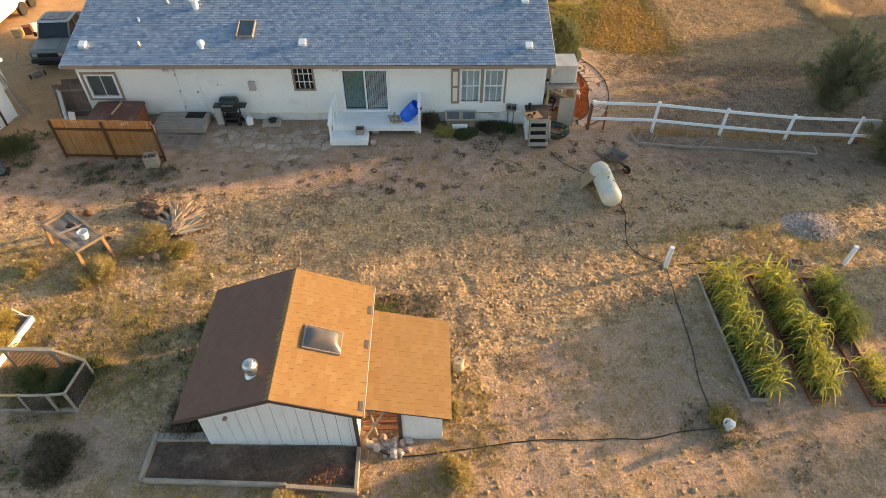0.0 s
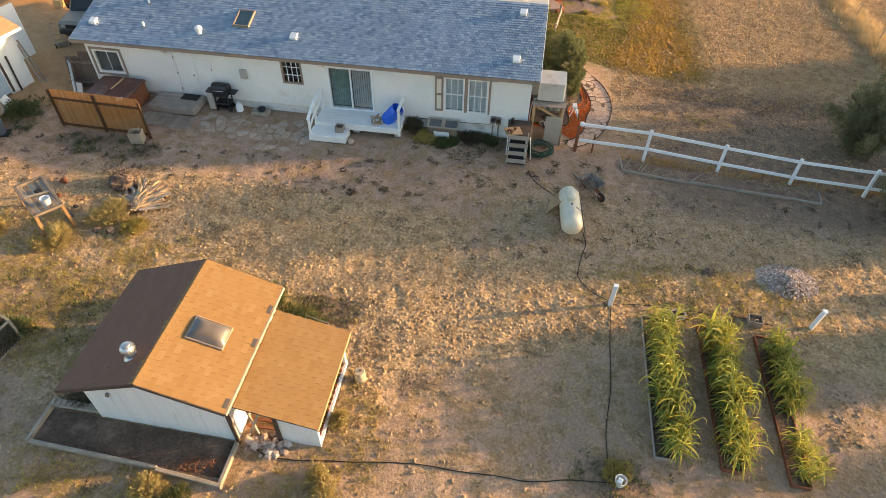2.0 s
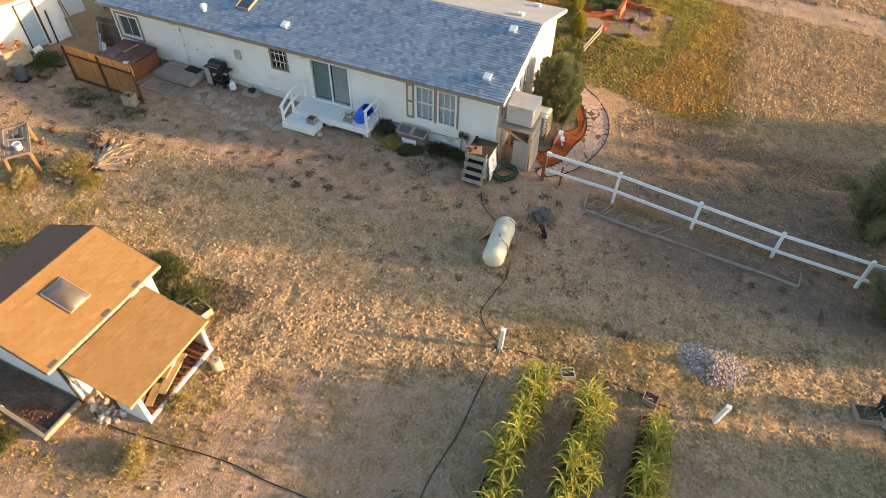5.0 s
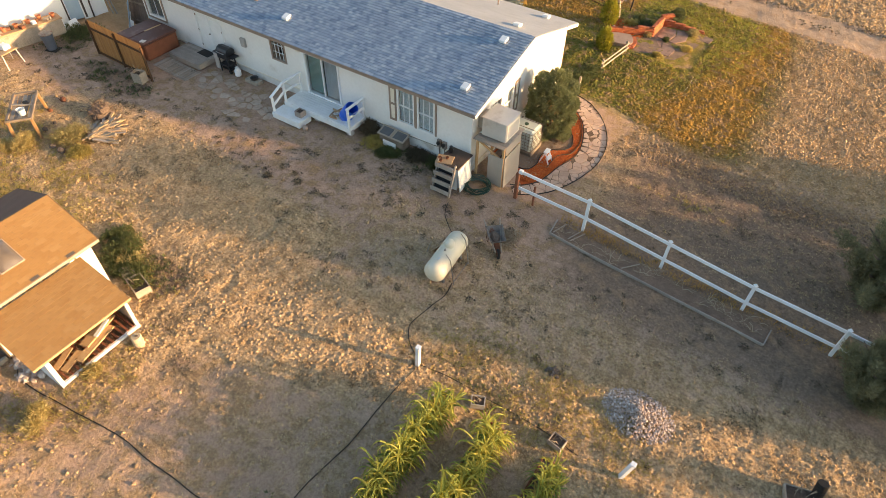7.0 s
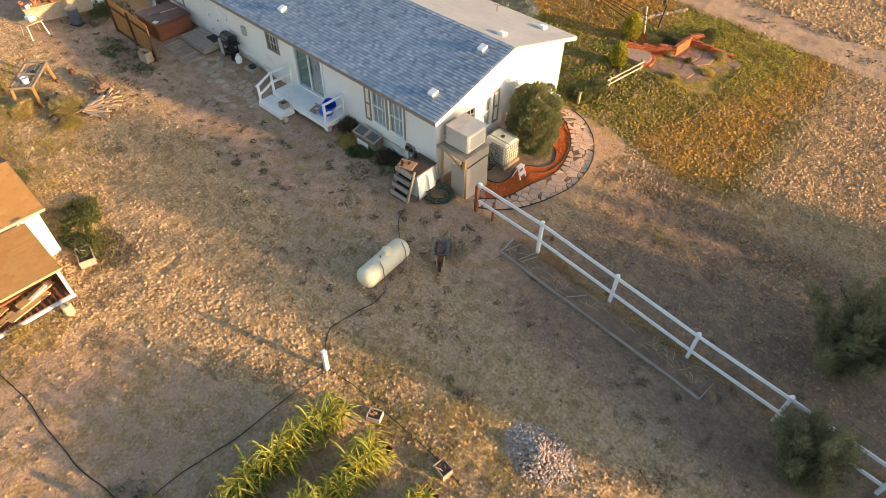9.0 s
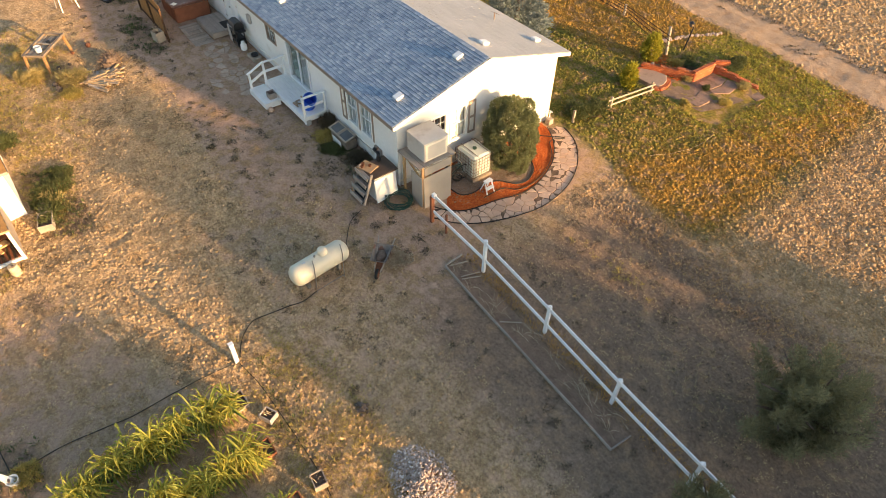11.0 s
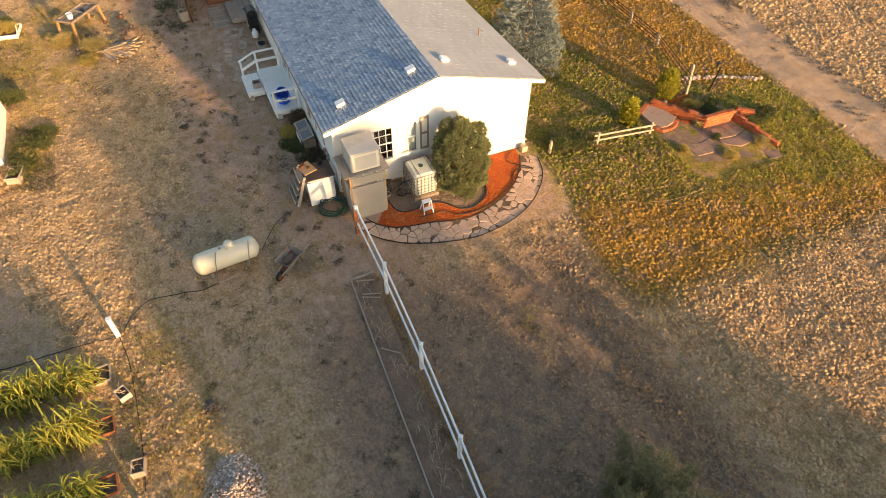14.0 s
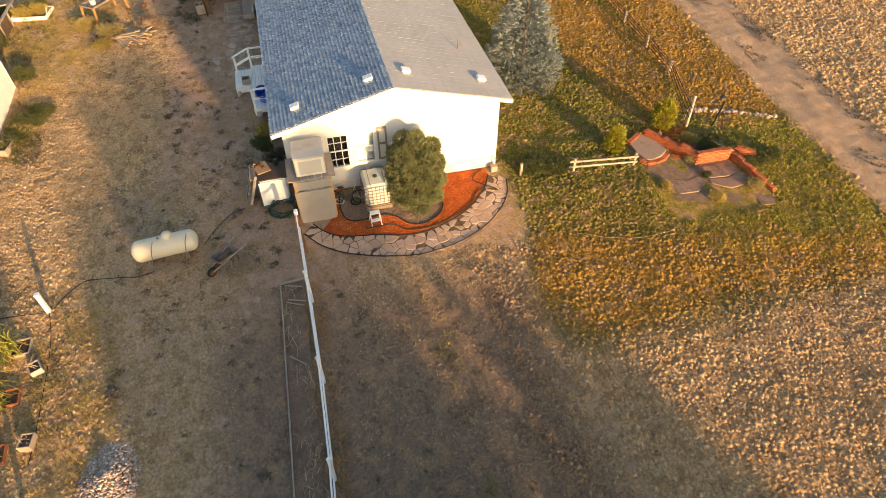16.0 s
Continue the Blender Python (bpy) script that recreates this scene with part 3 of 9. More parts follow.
        for i in range(m - 1):
            for k in range(n):
                fs.append((i * n + k, (i + 1) * n + k, (i + 1) * n + (k + 1) % n, i * n + (k + 1) % n))
        for k in range(n):
            fs.append((m * n, k, (k + 1) % n))
            fs.append((m * n + 1, (m - 1) * n + (k + 1) % n, (m - 1) * n + k))
        return self.add(pts, fs)

    def mesh(self, name, mat, smooth=False):
        me = bpy.data.meshes.new(name)
        me.from_pydata(self.v, [], self.f)
        me.materials.append(mat)
        if smooth:
            me.polygons.foreach_set("use_smooth", [True] * len(me.polygons))
            me.set_sharp_from_angle(angle=radians(40))
        me.update()
        return me


def thing(name, label, category, at=(0, 0, 0), turn=0.0, group="", kind=""):
    e = new(name)
    e.empty_display_size = 0.2
    e.matrix_basis = pose(at[0], at[1], at[2], 0, 0, turn)
    return tagged(e, label, category, group, kind)


def part(name, b, mat, parent, label="", smooth=False):
    ob = new(name, b.mesh(name, mat, smooth))
    ob.parent = parent
    if label:
        tagged(ob, label)
    return ob


def lone(name, b, mat, label, category, group="", kind="", smooth=False):
    return tagged(new(name, b.mesh(name, mat, smooth)), label, category, group, kind)


def piece(name, me, parent, m):
    ob = new(name, me)
    ob.parent = parent
    ob.matrix_basis = m
    return ob


def spline(pts, n=8):
    """A smooth line through the points."""
    pts = [Vector(p) for p in pts]
    out = []
    for i in range(len(pts) - 1):
        p0, p1, p2, p3 = pts[max(i - 1, 0)], pts[i], pts[i + 1], pts[min(i + 2, len(pts) - 1)]
        for k in range(n):
            t = k / n
            out.append(0.5 * ((2 * p1) + (p2 - p0) * t + (2 * p0 - 5 * p1 + 4 * p2 - p3) * t * t + (3 * p1 - p0 - 3 * p2 + p3) * t ** 3))
    return out + [pts[-1]]


def raw_mesh(name, verts, faces, mat):
    me = bpy.data.meshes.new(name)
    me.from_pydata([tuple(p) for p in verts], [], faces)
    me.materials.append(mat)
    me.update()
    return me


def tri_mesh(name, verts, mat, per=3):
    """A mesh of loose triangles (or blades of per vertices each) from an array of corners."""
    verts = np.asarray(verts, dtype=np.float32).reshape(-1, 3)
    n = len(verts) // 3
    me = bpy.data.meshes.new(name)
    me.vertices.add(len(verts))
    me.vertices.foreach_set("co", verts.ravel())
    me.loops.add(3 * n)
    me.loops.foreach_set("vertex_index", np.arange(3 * n, dtype=np.int32))
    me.polygons.add(n)
    me.polygons.foreach_set("loop_start", np.arange(0, 3 * n, 3, dtype=np.int32))
    me.materials.append(mat)
    me.update(calc_edges=True)
    return me


# ---------------------------------------------------------------- ground
def smooth_step(a, b, x):
    t = np.clip((x - a) / (b - a), 0, 1)
    return t * t * (3 - 2 * t)


def band(x, a, b, soft):
    return smooth_step(a - soft, a + soft, x) * (1 - smooth_step(b - soft, b + soft, x))


def oval(x, y, cx, cy, rx, ry, soft=0.35):
    d = np.sqrt(((x - cx) / rx) ** 2 + ((y - cy) / ry) ** 2)
    return 1 - smooth_step(1 - soft, 1 + soft, d)


def cover(x, y):
    """The weights of straw, lawn, gold lawn, weeds and bare track at a place."""
    wob = 0.6 * np.sin(0.5 * x + 1) + 0.4 * np.sin(0.83 * y + 0.6 * x)
    track = band(y + 0.25 * wob, 45.8, 48.6, 0.35) 
    drive = band(x + 0.5 * wob, -60, -15.2, 0.5) * smooth_step(20, 23.5, y) * (1 - smooth_step(44, 45, y))
    lawn_edge = 12.6 + 0.5 * wob - 0.05 * (y - 36)
    front = smooth_step(30.2, 32.6, y + 0.5 * wob) * (1 - smooth_step(44.6, 45.8, y))
    lawn_in = front * (1 - smooth_step(lawn_edge - 2.4, lawn_edge + 2.6, x)) * smooth_step(-16, -14, x)
    gold = front * smooth_step(-16, -14, x) * np.maximum.reduce([
        0.22 * smooth_step(5.5, 8.5, x) * (1 - smooth_step(11, 13, x)), smooth_step(8.8, 11.0, x - 0.22 * (y - 36) + 0.7 * wob) * (1 - smooth_step(12.2, 14.6, x + 0.5 * wob)), smooth_step(41.2, 42.4, y + 0.3 * wob) * (1 - smooth_step(3.5, 5.5, x)),
        0.85 * oval(x, y, -3.0, 39.6, 6.5, 1.9)])
    field = np.maximum(front * smooth_step(lawn_edge - 1.0, lawn_edge + 1.5, x), smooth_step(48.4, 49.2, y))
    beside = 0.45 * band(y, 24.5, 31.2, 0.8) * smooth_step(8.0, 9.5, x)
    yard = band(y + 0.3 * wob - 0.04 * x, 8.8, 15.8, 1.4) * band(x, -8.5, 18.5, 1.6)
    # Straw thinned along the shadow edge, within the corn's shade.
    yard = yard * (1 - 0.8 * smooth_step(0.5, 2.5, x) * (1 - smooth_step(9.8, 11.2, y - 0.344 * x + 0.25 * wob)))
    yard_left = 0.7 * band(y + 0.3 * wob, 9.6, 16.6, 0.8) * (1 - smooth_step(-7.5, -5.5, x)) * smooth_step(-30, -28, x)
    near = 0.2 * band(y, -20, 9, 1.2) + 0.32 * band(y, 15, 20.5, 1.0) * smooth_step(1.0, 6.0, x)
    verge = 0.75 * band(y, 13.6, 16.6, 0.7) * band(x, 8.5, 22.0, 1.0)
    # Straw laid along the sunlit strip, its paler colour brightening it.
    sun_strip = 0.85 * band(y - 0.344 * x + 0.15 * wob, 10.6, 13.3, 0.35) * band(x, 2.0, 22.0, 1.5)
    # More straw here to lift the sunlit soil towards the house.
    back = 0.75 * band(y + 0.3 * wob, 15.0, 18.0, 0.8) * band(x, -12.0, 3.0, 1.2)
    straw = np.clip(np.maximum.reduce([field, beside, yard, yard_left, near, verge, sun_strip, back]), 0, 1) * (1 - lawn_in)
    weed = np.maximum.reduce([
        0.22 * oval(x, y, -9.0, 11.2, 3.0, 1.5), 0.8 * oval(x, y, -0.9, 12.6, 1.1, 0.6), 0.7 * oval(x, y, -2.8, 12.0, 1.3, 0.5), 0.45 * oval(x, y, -9.6, 7.4, 1.3, 0.7), 0.6 * oval(x, y, 2.5, 22.7, 2.2, 0.55),
        0.5 * oval(x, y, -12.0, 19.2, 2.4, 0.6), 0.15 * oval(x, y, 11.0, 15.4, 2.6, 0.7), 0.5 * oval(x, y, 8.0, 8.6, 1.0, 0.7), 0.45 * oval(x, y, -6.2, 9.3, 0.8, 1.6), 0.5 * oval(x, y, -16.6, 20.2, 1.2, 1.6)])
    return straw * (1 - drive), lawn_in, gold, weed * (1 - track), np.clip(track + drive, 0, 1), drive


FOOTPRINTS = [(-14.6, 23.2, 5.0, 31.5), (-5.7, 7.9, -1.8, 11.5), (-1.9, 8.1, 0.4, 10.9), (-7.1, 6.8, -1.75, 8.0), (-4.2, 21.3, -0.3, 23.3), (9.2, 9.4, 9.85, 14.5), (11.0, 9.4, 11.6, 14.5), (12.8, 9.3, 13.45, 14.5), (-12.0, 21.9, -9.4, 23.3), (-14.2, 20.9, -11.8, 23.2), (4.9, 23.2, 8.8, 31.6), (-9.4, 20.1, -4.1, 23.2), (4.6, 37.2, 6.2, 39.5), (6.1, 37.2, 9.6, 41.7)]


def free(x, y):
    ok = np.ones(len(x), bool)
    for x0, y0, x1, y1 in FOOTPRINTS:
        ok &= ~((x > x0) & (x < x1) & (y > y0) & (y < y1))
    return ok


def axis_lines(lo, hi, step, far):
    core = np.arange(lo, hi + step / 2, step)
    grow, d = [], step
    x = 0.0
    while x < far:
        d *= 1.22
        x += d
        grow.append(x)
    grow = np.array(grow)
    return np.concatenate([(lo - grow)[::-1], core, hi + grow])


def paint_cover(me, x, y, lump, matted=0.0):
    """Write the cover weights at the points of a mesh."""
    straw, lawn_in, gold, weed, track, drive = cover(x, y)
    # Dead weed tone over the fence side, also painting the tree shade deeper.
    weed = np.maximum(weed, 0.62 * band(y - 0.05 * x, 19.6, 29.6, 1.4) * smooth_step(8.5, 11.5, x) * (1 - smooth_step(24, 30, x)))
    straw = np.maximum(straw, matted * (1 - np.clip(lawn_in + gold, 0, 1)))
    for name, w in (("straw", straw), ("lawn", lawn_in), ("gold", gold), ("weed", weed), ("track", track - drive), ("drive", drive), ("lump", lump)):
        a = me.attributes.new(name, "FLOAT", "POINT")
        a.data.foreach_set("value", w.ravel().astype(np.float32))


def make_ground():
    xs, ys = axis_lines(-17, 24, 0.1, 1500), axis_lines(5, 46, 0.1, 1500)
    ys = np.concatenate([ys[ys < 46.05], np.arange(46.2, 66, 0.2), 66 + 1.22 ** np.arange(1, 37)])
    X, Y = np.meshgrid(xs, ys)
    straw, lawn_in, gold, weed, track, drive = cover(X, Y)
    lump = np.clip(np.maximum.reduce([0.8 * straw, lawn_in, gold]) + 0.12, 0, 1) * (1 - 0.85 * track)
    lump = np.where(free(X.ravel(), Y.ravel()).reshape(X.shape), lump, 0.05)
    inside = 1 - smooth_step(40, 80, np.maximum(np.abs(X), np.abs(Y - 25)))
    rng = np.random.default_rng(4)
    Z = gz(X, Y) + hump(X, Y) * inside + rng.uniform(-0.006, 0.006, X.shape) * inside + (0.05 * clump(X, Y) - 0.03) * lump * inside
    Z -= 0.03 * band(Y, 46.2, 46.8, 0.3) * inside + 0.03 * band(Y, 47.6, 48.2, 0.3) * inside
    ny, nx = X.shape
    verts = np.column_stack([X.ravel(), Y.ravel(), Z.ravel()]).astype(np.float32)
    i = np.arange(ny * nx).reshape(ny, nx)
    quads = np.column_stack([i[:-1, :-1].ravel(), i[:-1, 1:].ravel(), i[1:, 1:].ravel(), i[1:, :-1].ravel()]).astype(np.int32)
    me = bpy.data.meshes.new("ground")
    me.vertices.add(len(verts))
    me.vertices.foreach_set("co", verts.ravel())
    me.loops.add(quads.size)
    me.loops.foreach_set("vertex_index", quads.ravel())
    me.polygons.add(len(quads))
    me.polygons.foreach_set("loop_start", np.arange(0, quads.size, 4, dtype=np.int32))
    me.update(calc_edges=True)
    me.polygons.foreach_set("use_smooth", np.ones(len(quads), dtype=bool))
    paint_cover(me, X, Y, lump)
    me.materials.append(M["ground"])
    tagged(new("ground", me), "sandy tan soil with dry grass, lawn and a dirt track", "ground", kind="structure")


make_ground()


# ---------------------------------------------------------------- grass and weeds
def lumpy(x, y, f, s):
    return 0.5 + 0.25 * np.sin(f * x + 1.7 * np.sin(f * 0.63 * y + s)) + 0.25 * np.sin(f * 1.3 * y + 1.9 * np.sin(f * 0.71 * x - s))


def tufts(rng, x, y, blades, length, width, spread):
    """Grass tufts: blades leaning out of a common foot, as loose triangles."""
    n = len(x)
    z = gz(x, y) + hump(x, y) + 0.04 * clump(x, y) - 0.03
    sz = rng.uniform(0.6, 1.35, n)
    X, Y, Z, Sz = (np.repeat(a, blades) for a in (x, y, z, sz))
    k = len(X)
    a = rng.uniform(0, 2 * np.pi, k)
    out = np.sqrt(rng.uniform(0.0, 1, k))
    lean = (0.12 + 0.88 * out) * spread * rng.uniform(0.7, 1.15, k)
    ln = length * Sz * rng.uniform(0.6, 1.2, k)
    ring = 0.75 * length * Sz * out
    ox, oy = ring * np.cos(a), ring * np.sin(a)
    base = np.column_stack([X + ox, Y + oy, Z])
    tip = base + np.column_stack([np.cos(a) * np.sin(lean), np.sin(a) * np.sin(lean), np.cos(lean)]) * ln[:, None]
    b = a + np.pi / 2 + rng.uniform(-0.6, 0.6, k)
    w = width * Sz * rng.uniform(0.6, 1.4, k)
    side = np.column_stack([np.cos(b), np.sin(b), np.zeros(k)]) * w[:, None] / 2
    return np.stack([base - side, base + side, tip], axis=1)


def mounds(rng, x, y, radius, height):
    """Low rough hummocks of matted grass: a foot ring, a shoulder ring and a crest each."""
    n, m = len(x), 6
    z = gz(x, y) + hump(x, y)
    s = rng.uniform(0.45, 1.2, n) * rng.uniform(0.7, 1.2, n)
    a0 = rng.uniform(0, 2 * np.pi, n)
    rings = []
    for f, g, j in ((1.0, -0.35, 0.45), (0.6, 0.62, 0.5)):
        a = a0[:, None] + 2 * np.pi * (np.arange(m) + (0.5 if g > 0 else 0) + rng.uniform(-0.2, 0.2, (n, m))) / m
        r = radius * s[:, None] * f * (1 + rng.uniform(-j, j, (n, m)))
        h = height * s[:, None] * (g + rng.uniform(-0.25, 0.25, (n, m)) * (g > 0))
        rings.append(np.stack([x[:, None] + r * np.cos(a), y[:, None] + r * np.sin(a), z[:, None] + h], axis=2))
    top = np.column_stack([x + rng.normal(0, 0.15, n) * radius, y + rng.normal(0, 0.15, n) * radius, z + height * s * rng.uniform(0.85, 1.2, n)])
    return np.concatenate([rings[0], rings[1], top[:, None, :]], axis=1)


def mound_mesh(name, v, mat):
    """One smooth mesh of many hummocks, each an island of 13 points."""
    n, m = len(v), 6
    one = []
    for k in range(m):
        k2 = (k + 1) % m
        one += [(k, k2, m + k), (m + k, k2, m + k2), (m + k, m + k2, 2 * m)]
    faces = (np.array(one)[None] + 13 * np.arange(n)[:, None, None]).reshape(-1, 3).astype(np.int32)
    me = bpy.data.meshes.new(name)
    me.vertices.add(n * 13)
    me.vertices.foreach_set("co", v.reshape(-1).astype(np.float32))
    me.loops.add(faces.size)
    me.loops.foreach_set("vertex_index", faces.ravel())
    me.polygons.add(len(faces))
    me.polygons.foreach_set("loop_start", np.arange(0, faces.size, 3, dtype=np.int32))
    me.update(calc_edges=True)
    me.polygons.foreach_set("use_smooth", np.ones(len(faces), dtype=bool))
    paint_cover(me, v[:, :, 0].ravel(), v[:, :, 1].ravel(), np.zeros(n * 13), 0.5)
    me.materials.append(mat)
    return me


def scatter(rng, x0, x1, y0, y1, per_m2, weight_fn):
    step = 1 / math.sqrt(per_m2)
    gx, gy = np.meshgrid(np.arange(x0, x1, step), np.arange(y0, y1, step * 0.866))
    gx[1::2] += step / 2
    x, y = gx.ravel() + rng.uniform(-0.36, 0.36, gx.size) * step, gy.ravel() + rng.uniform(-0.36, 0.36, gx.size) * step
    n = len(x)
    w = weight_fn(x, y)
    keep = (rng.uniform(0, 1, n) < w) & free(x, y)
    return x[keep], y[keep]


def make_grass():
    rng = np.random.default_rng(11)

    def straw_w(x, y):
        s, lw, go, we, tr, dv = cover(x, y)
        return np.clip(s * (0.55 + 0.8 * lumpy(x, y, 1.7, 0.5)) * (1 - 0.95 * tr) * (2.2 * clump(x, y) - 0.35), 0, 1)

    def field_w(x, y):
        s, lw, go, we, tr, dv = cover(x, y)
        return np.clip(s * (0.85 + 0.3 * lumpy(x, y, 1.1, 0.5)) * (1 - tr) * (1 - 0.7 * go) * (2.0 * clump(x, y) - 0.2), 0, 1)

    def bright_w(x, y):
        s, lw, go, we, tr, dv = cover(x, y)
        return lw * np.maximum.reduce([0.95 * oval(x, y, 7.6, 43.6, 3.2, 1.7), oval(x, y, 10.3, 43.0, 3.0, 2.4), 0.8 * oval(x, y, 10.0, 40.0, 1.8, 2.6), 0.6 * oval(x, y, 8.6, 37.2, 1.6, 1.2)]) * (0.5 + 0.8 * lumpy(x, y, 1.9, 3.5))

    def lawn_w(x, y):
        s, lw, go, we, tr, dv = cover(x, y)
        return lw * (1 - 0.85 * go) * (0.7 + 0.4 * lumpy(x, y, 1.6, 1.5)) * np.clip(2.0 * clump(x, y) - 0.1, 0, 1)

    def gold_w(x, y):
        s, lw, go, we, tr, dv = cover(x, y)
        return np.clip(np.maximum(go, lw * 0.05) * (0.5 + 0.8 * lumpy(x, y, 2.2, 2.5)) * (2.0 * clump(x, y) - 0.1), 0, 1)

    def green_w(x, y):
        s, lw, go, we, tr, dv = cover(x, y)
        m = np.maximum.reduce([0.95 * oval(x, y, -10.2, 11.0, 3.4, 2.2, 0.5), 0.7 * oval(x, y, -6.8, 13.2, 2.4, 1.4, 0.5), 0.8 * oval(x, y, -12.6, 13.8, 3.0, 1.4, 0.5), 0.6 * oval(x, y, -9.0, 14.4, 1.6, 0.8, 0.5), 0.7 * oval(x, y, -5.0, 6.3, 2.6, 0.8, 0.5), 0.6 * oval(x, y, 10.8, 15.2, 3.4, 0.7, 0.5), 0.75 * oval(x, y, 12.0, 15.9, 3.2, 1.3, 0.5),
                               0.7 * oval(x, y, -2.6, 12.3, 2.2, 0.8, 0.5), 0.5 * oval(x, y, 0.9, 8.6, 0.9, 2.0, 0.5), 0.6 * oval(x, y, -0.2, 6.4, 1.6, 0.7, 0.5), 0.4 * oval(x, y, 12.3, 27.2, 1.6, 0.35, 0.5)])
        return m * (0.15 + 1.1 * lumpy(x, y, 2.1, 5.5))

    def weed_w(x, y):
        return cover(x, y)[3] * (0.3 + 0.9 * lumpy(x, y, 2.4, 4))

    def dark_w(x, y):
        s, lw, go, we, tr, dv = cover(x, y)
        return (1 - tr) * (1 - lw) * np.clip(lumpy(x, y, 2.7, 3.3) * lumpy(x, y, 0.9, 0.4) * 2.6 - 1.2 + 0.3 * band(y, 16.5, 23.2, 1.0) * (x < 8), 0, 1)

    def spot_w(x, y):
        s, lw, go, we, tr, dv = cover(x, y)
        return (1 - tr) * (1 - lw) * (1 - 0.8 * s) * np.clip(3.0 - 11 * spacing(x, y, 0.95, 8) - 1.3 * lumpy(x, y, 0.8, 1.2), 0, 1) * band(y, 15.5, 30.0, 1.0) * (1 - 0.45 * smooth_step(7, 9, x))

    def fence_w(x, y):
        return band(y, 22.95, 23.55, 0.15) * smooth_step(8, 9, x) * (0.25 + 0.8 * lumpy(x, y, 1.4, 2.2))

    sets = [
        ("dry_grass", M["straw"], "short dry straw-coloured grass tufts on the yard and field", [(-16, 21.5, 5, 20.5, 80, straw_w, 9, 0.06, 0.014, 1.15), (6, 22, 20.5, 31.5, 42, straw_w, 12, 0.06, 0.014, 1.15)]),
        ("field_grass", M["field"], "dense dry golden grass clumps covering the field", [(9, 31, 29, 46, 60, field_w, 9, 0.085, 0.017, 1.0), (-20, 34, 48.5, 61, 24, field_w, 6, 0.11, 0.03, 1.0), (-26, 36, 61, 76, 7, field_w, 2, 0.13, 0.04, 1.0)]),
        ("yellow_green_grass", M["lawn_bright"], "bright yellow-green lawn patches near the track", [(4, 14, 36, 46, 80, bright_w, 14, 0.095, 0.018, 1.0)]),
        ("lawn_grass", M["lawn"], "green lawn grass in front of the house", [(-14, 14, 31, 46, 62, lawn_w, 10, 0.085, 0.018, 1.0)]),
        ("browning_grass", M["lawn_gold"], "golden brown patches of dying lawn grass", [(-14, 15.5, 31, 46, 60, gold_w, 10, 0.085, 0.018, 1.0)]),
        ("yard_grass", M["yard_green"], "yellow-green grass patches in the dry yard", [(-16, 17, 5, 29, 70, green_w, 15, 0.10, 0.019, 1.0)]),
        ("fence_grass", M["lawn_gold"], "dry reddish grass standing along the rail fence", [(8, 24, 22.7, 23.8, 55, fence_w, 10, 0.16, 0.016, 0.7)]),
        ("weeds", M["weed"], "patches of low green weeds", [(-19, 16, 5, 24, 40, weed_w, 12, 0.12, 0.035, 1.1)]),
        ("dead_weeds", M["brush"], "dark low dead weeds scattered on the bare soil", [(-17, 20, 6, 31, 60, dark_w, 12, 0.06, 0.017, 1.25), (-16, 20, 15, 31, 150, spot_w, 12, 0.05, 0.02, 1.3), (-24, 30, 48.2, 48.9, 30, lambda x, y: 0.8 * lumpy(x, y, 1.3, 2.0), 10, 0.11, 0.03, 1.2), (-10, 24, 46.7, 47.5, 22, lambda x, y: np.clip(lumpy(x, y, 0.9, 1.0) * 2.4 - 1.2, 0, 1), 12, 0.08, 0.035, 1.3)]),
    ]
    for name, mat, label, areas in sets:
        tri = []
        for x0, x1, y0, y1, den, fn, blades, ln, wd, sp in areas:
            x, y = scatter(rng, x0, x1, y0, y1, den, fn)
            tri.append(tufts(rng, x, y, blades, ln, wd, sp).reshape(-1, 3))
        tagged(new(name, tri_mesh(name, np.concatenate(tri), mat)), label, "grass" if "grass" in name else "weeds", kind="stuff")

    def patchy(fn, f, seed, floor=0.25):
        return lambda x, y: np.clip(fn(x, y) * (floor + 1.3 * lumpy(x, y, f, seed)), 0, 1)

    def yard_w(x, y):
        s, lw, go, we, tr, dv = cover(x, y)
        return s * (1 - 0.95 * tr) * (1 - 0.6 * (1 - smooth_step(-7, -4, x)))

    def far_w(x, y):
        s, lw, go, we, tr, dv = cover(x, y)
        return s * (1 - tr) * (1 - 0.7 * go)

    def turf_w(x, y):
        s, lw, go, we, tr, dv = cover(x, y)
        return lw * (1 - 0.85 * go)

    def tan_w(x, y):
        s, lw, go, we, tr, dv = cover(x, y)
        return np.clip(go, 0, 1)

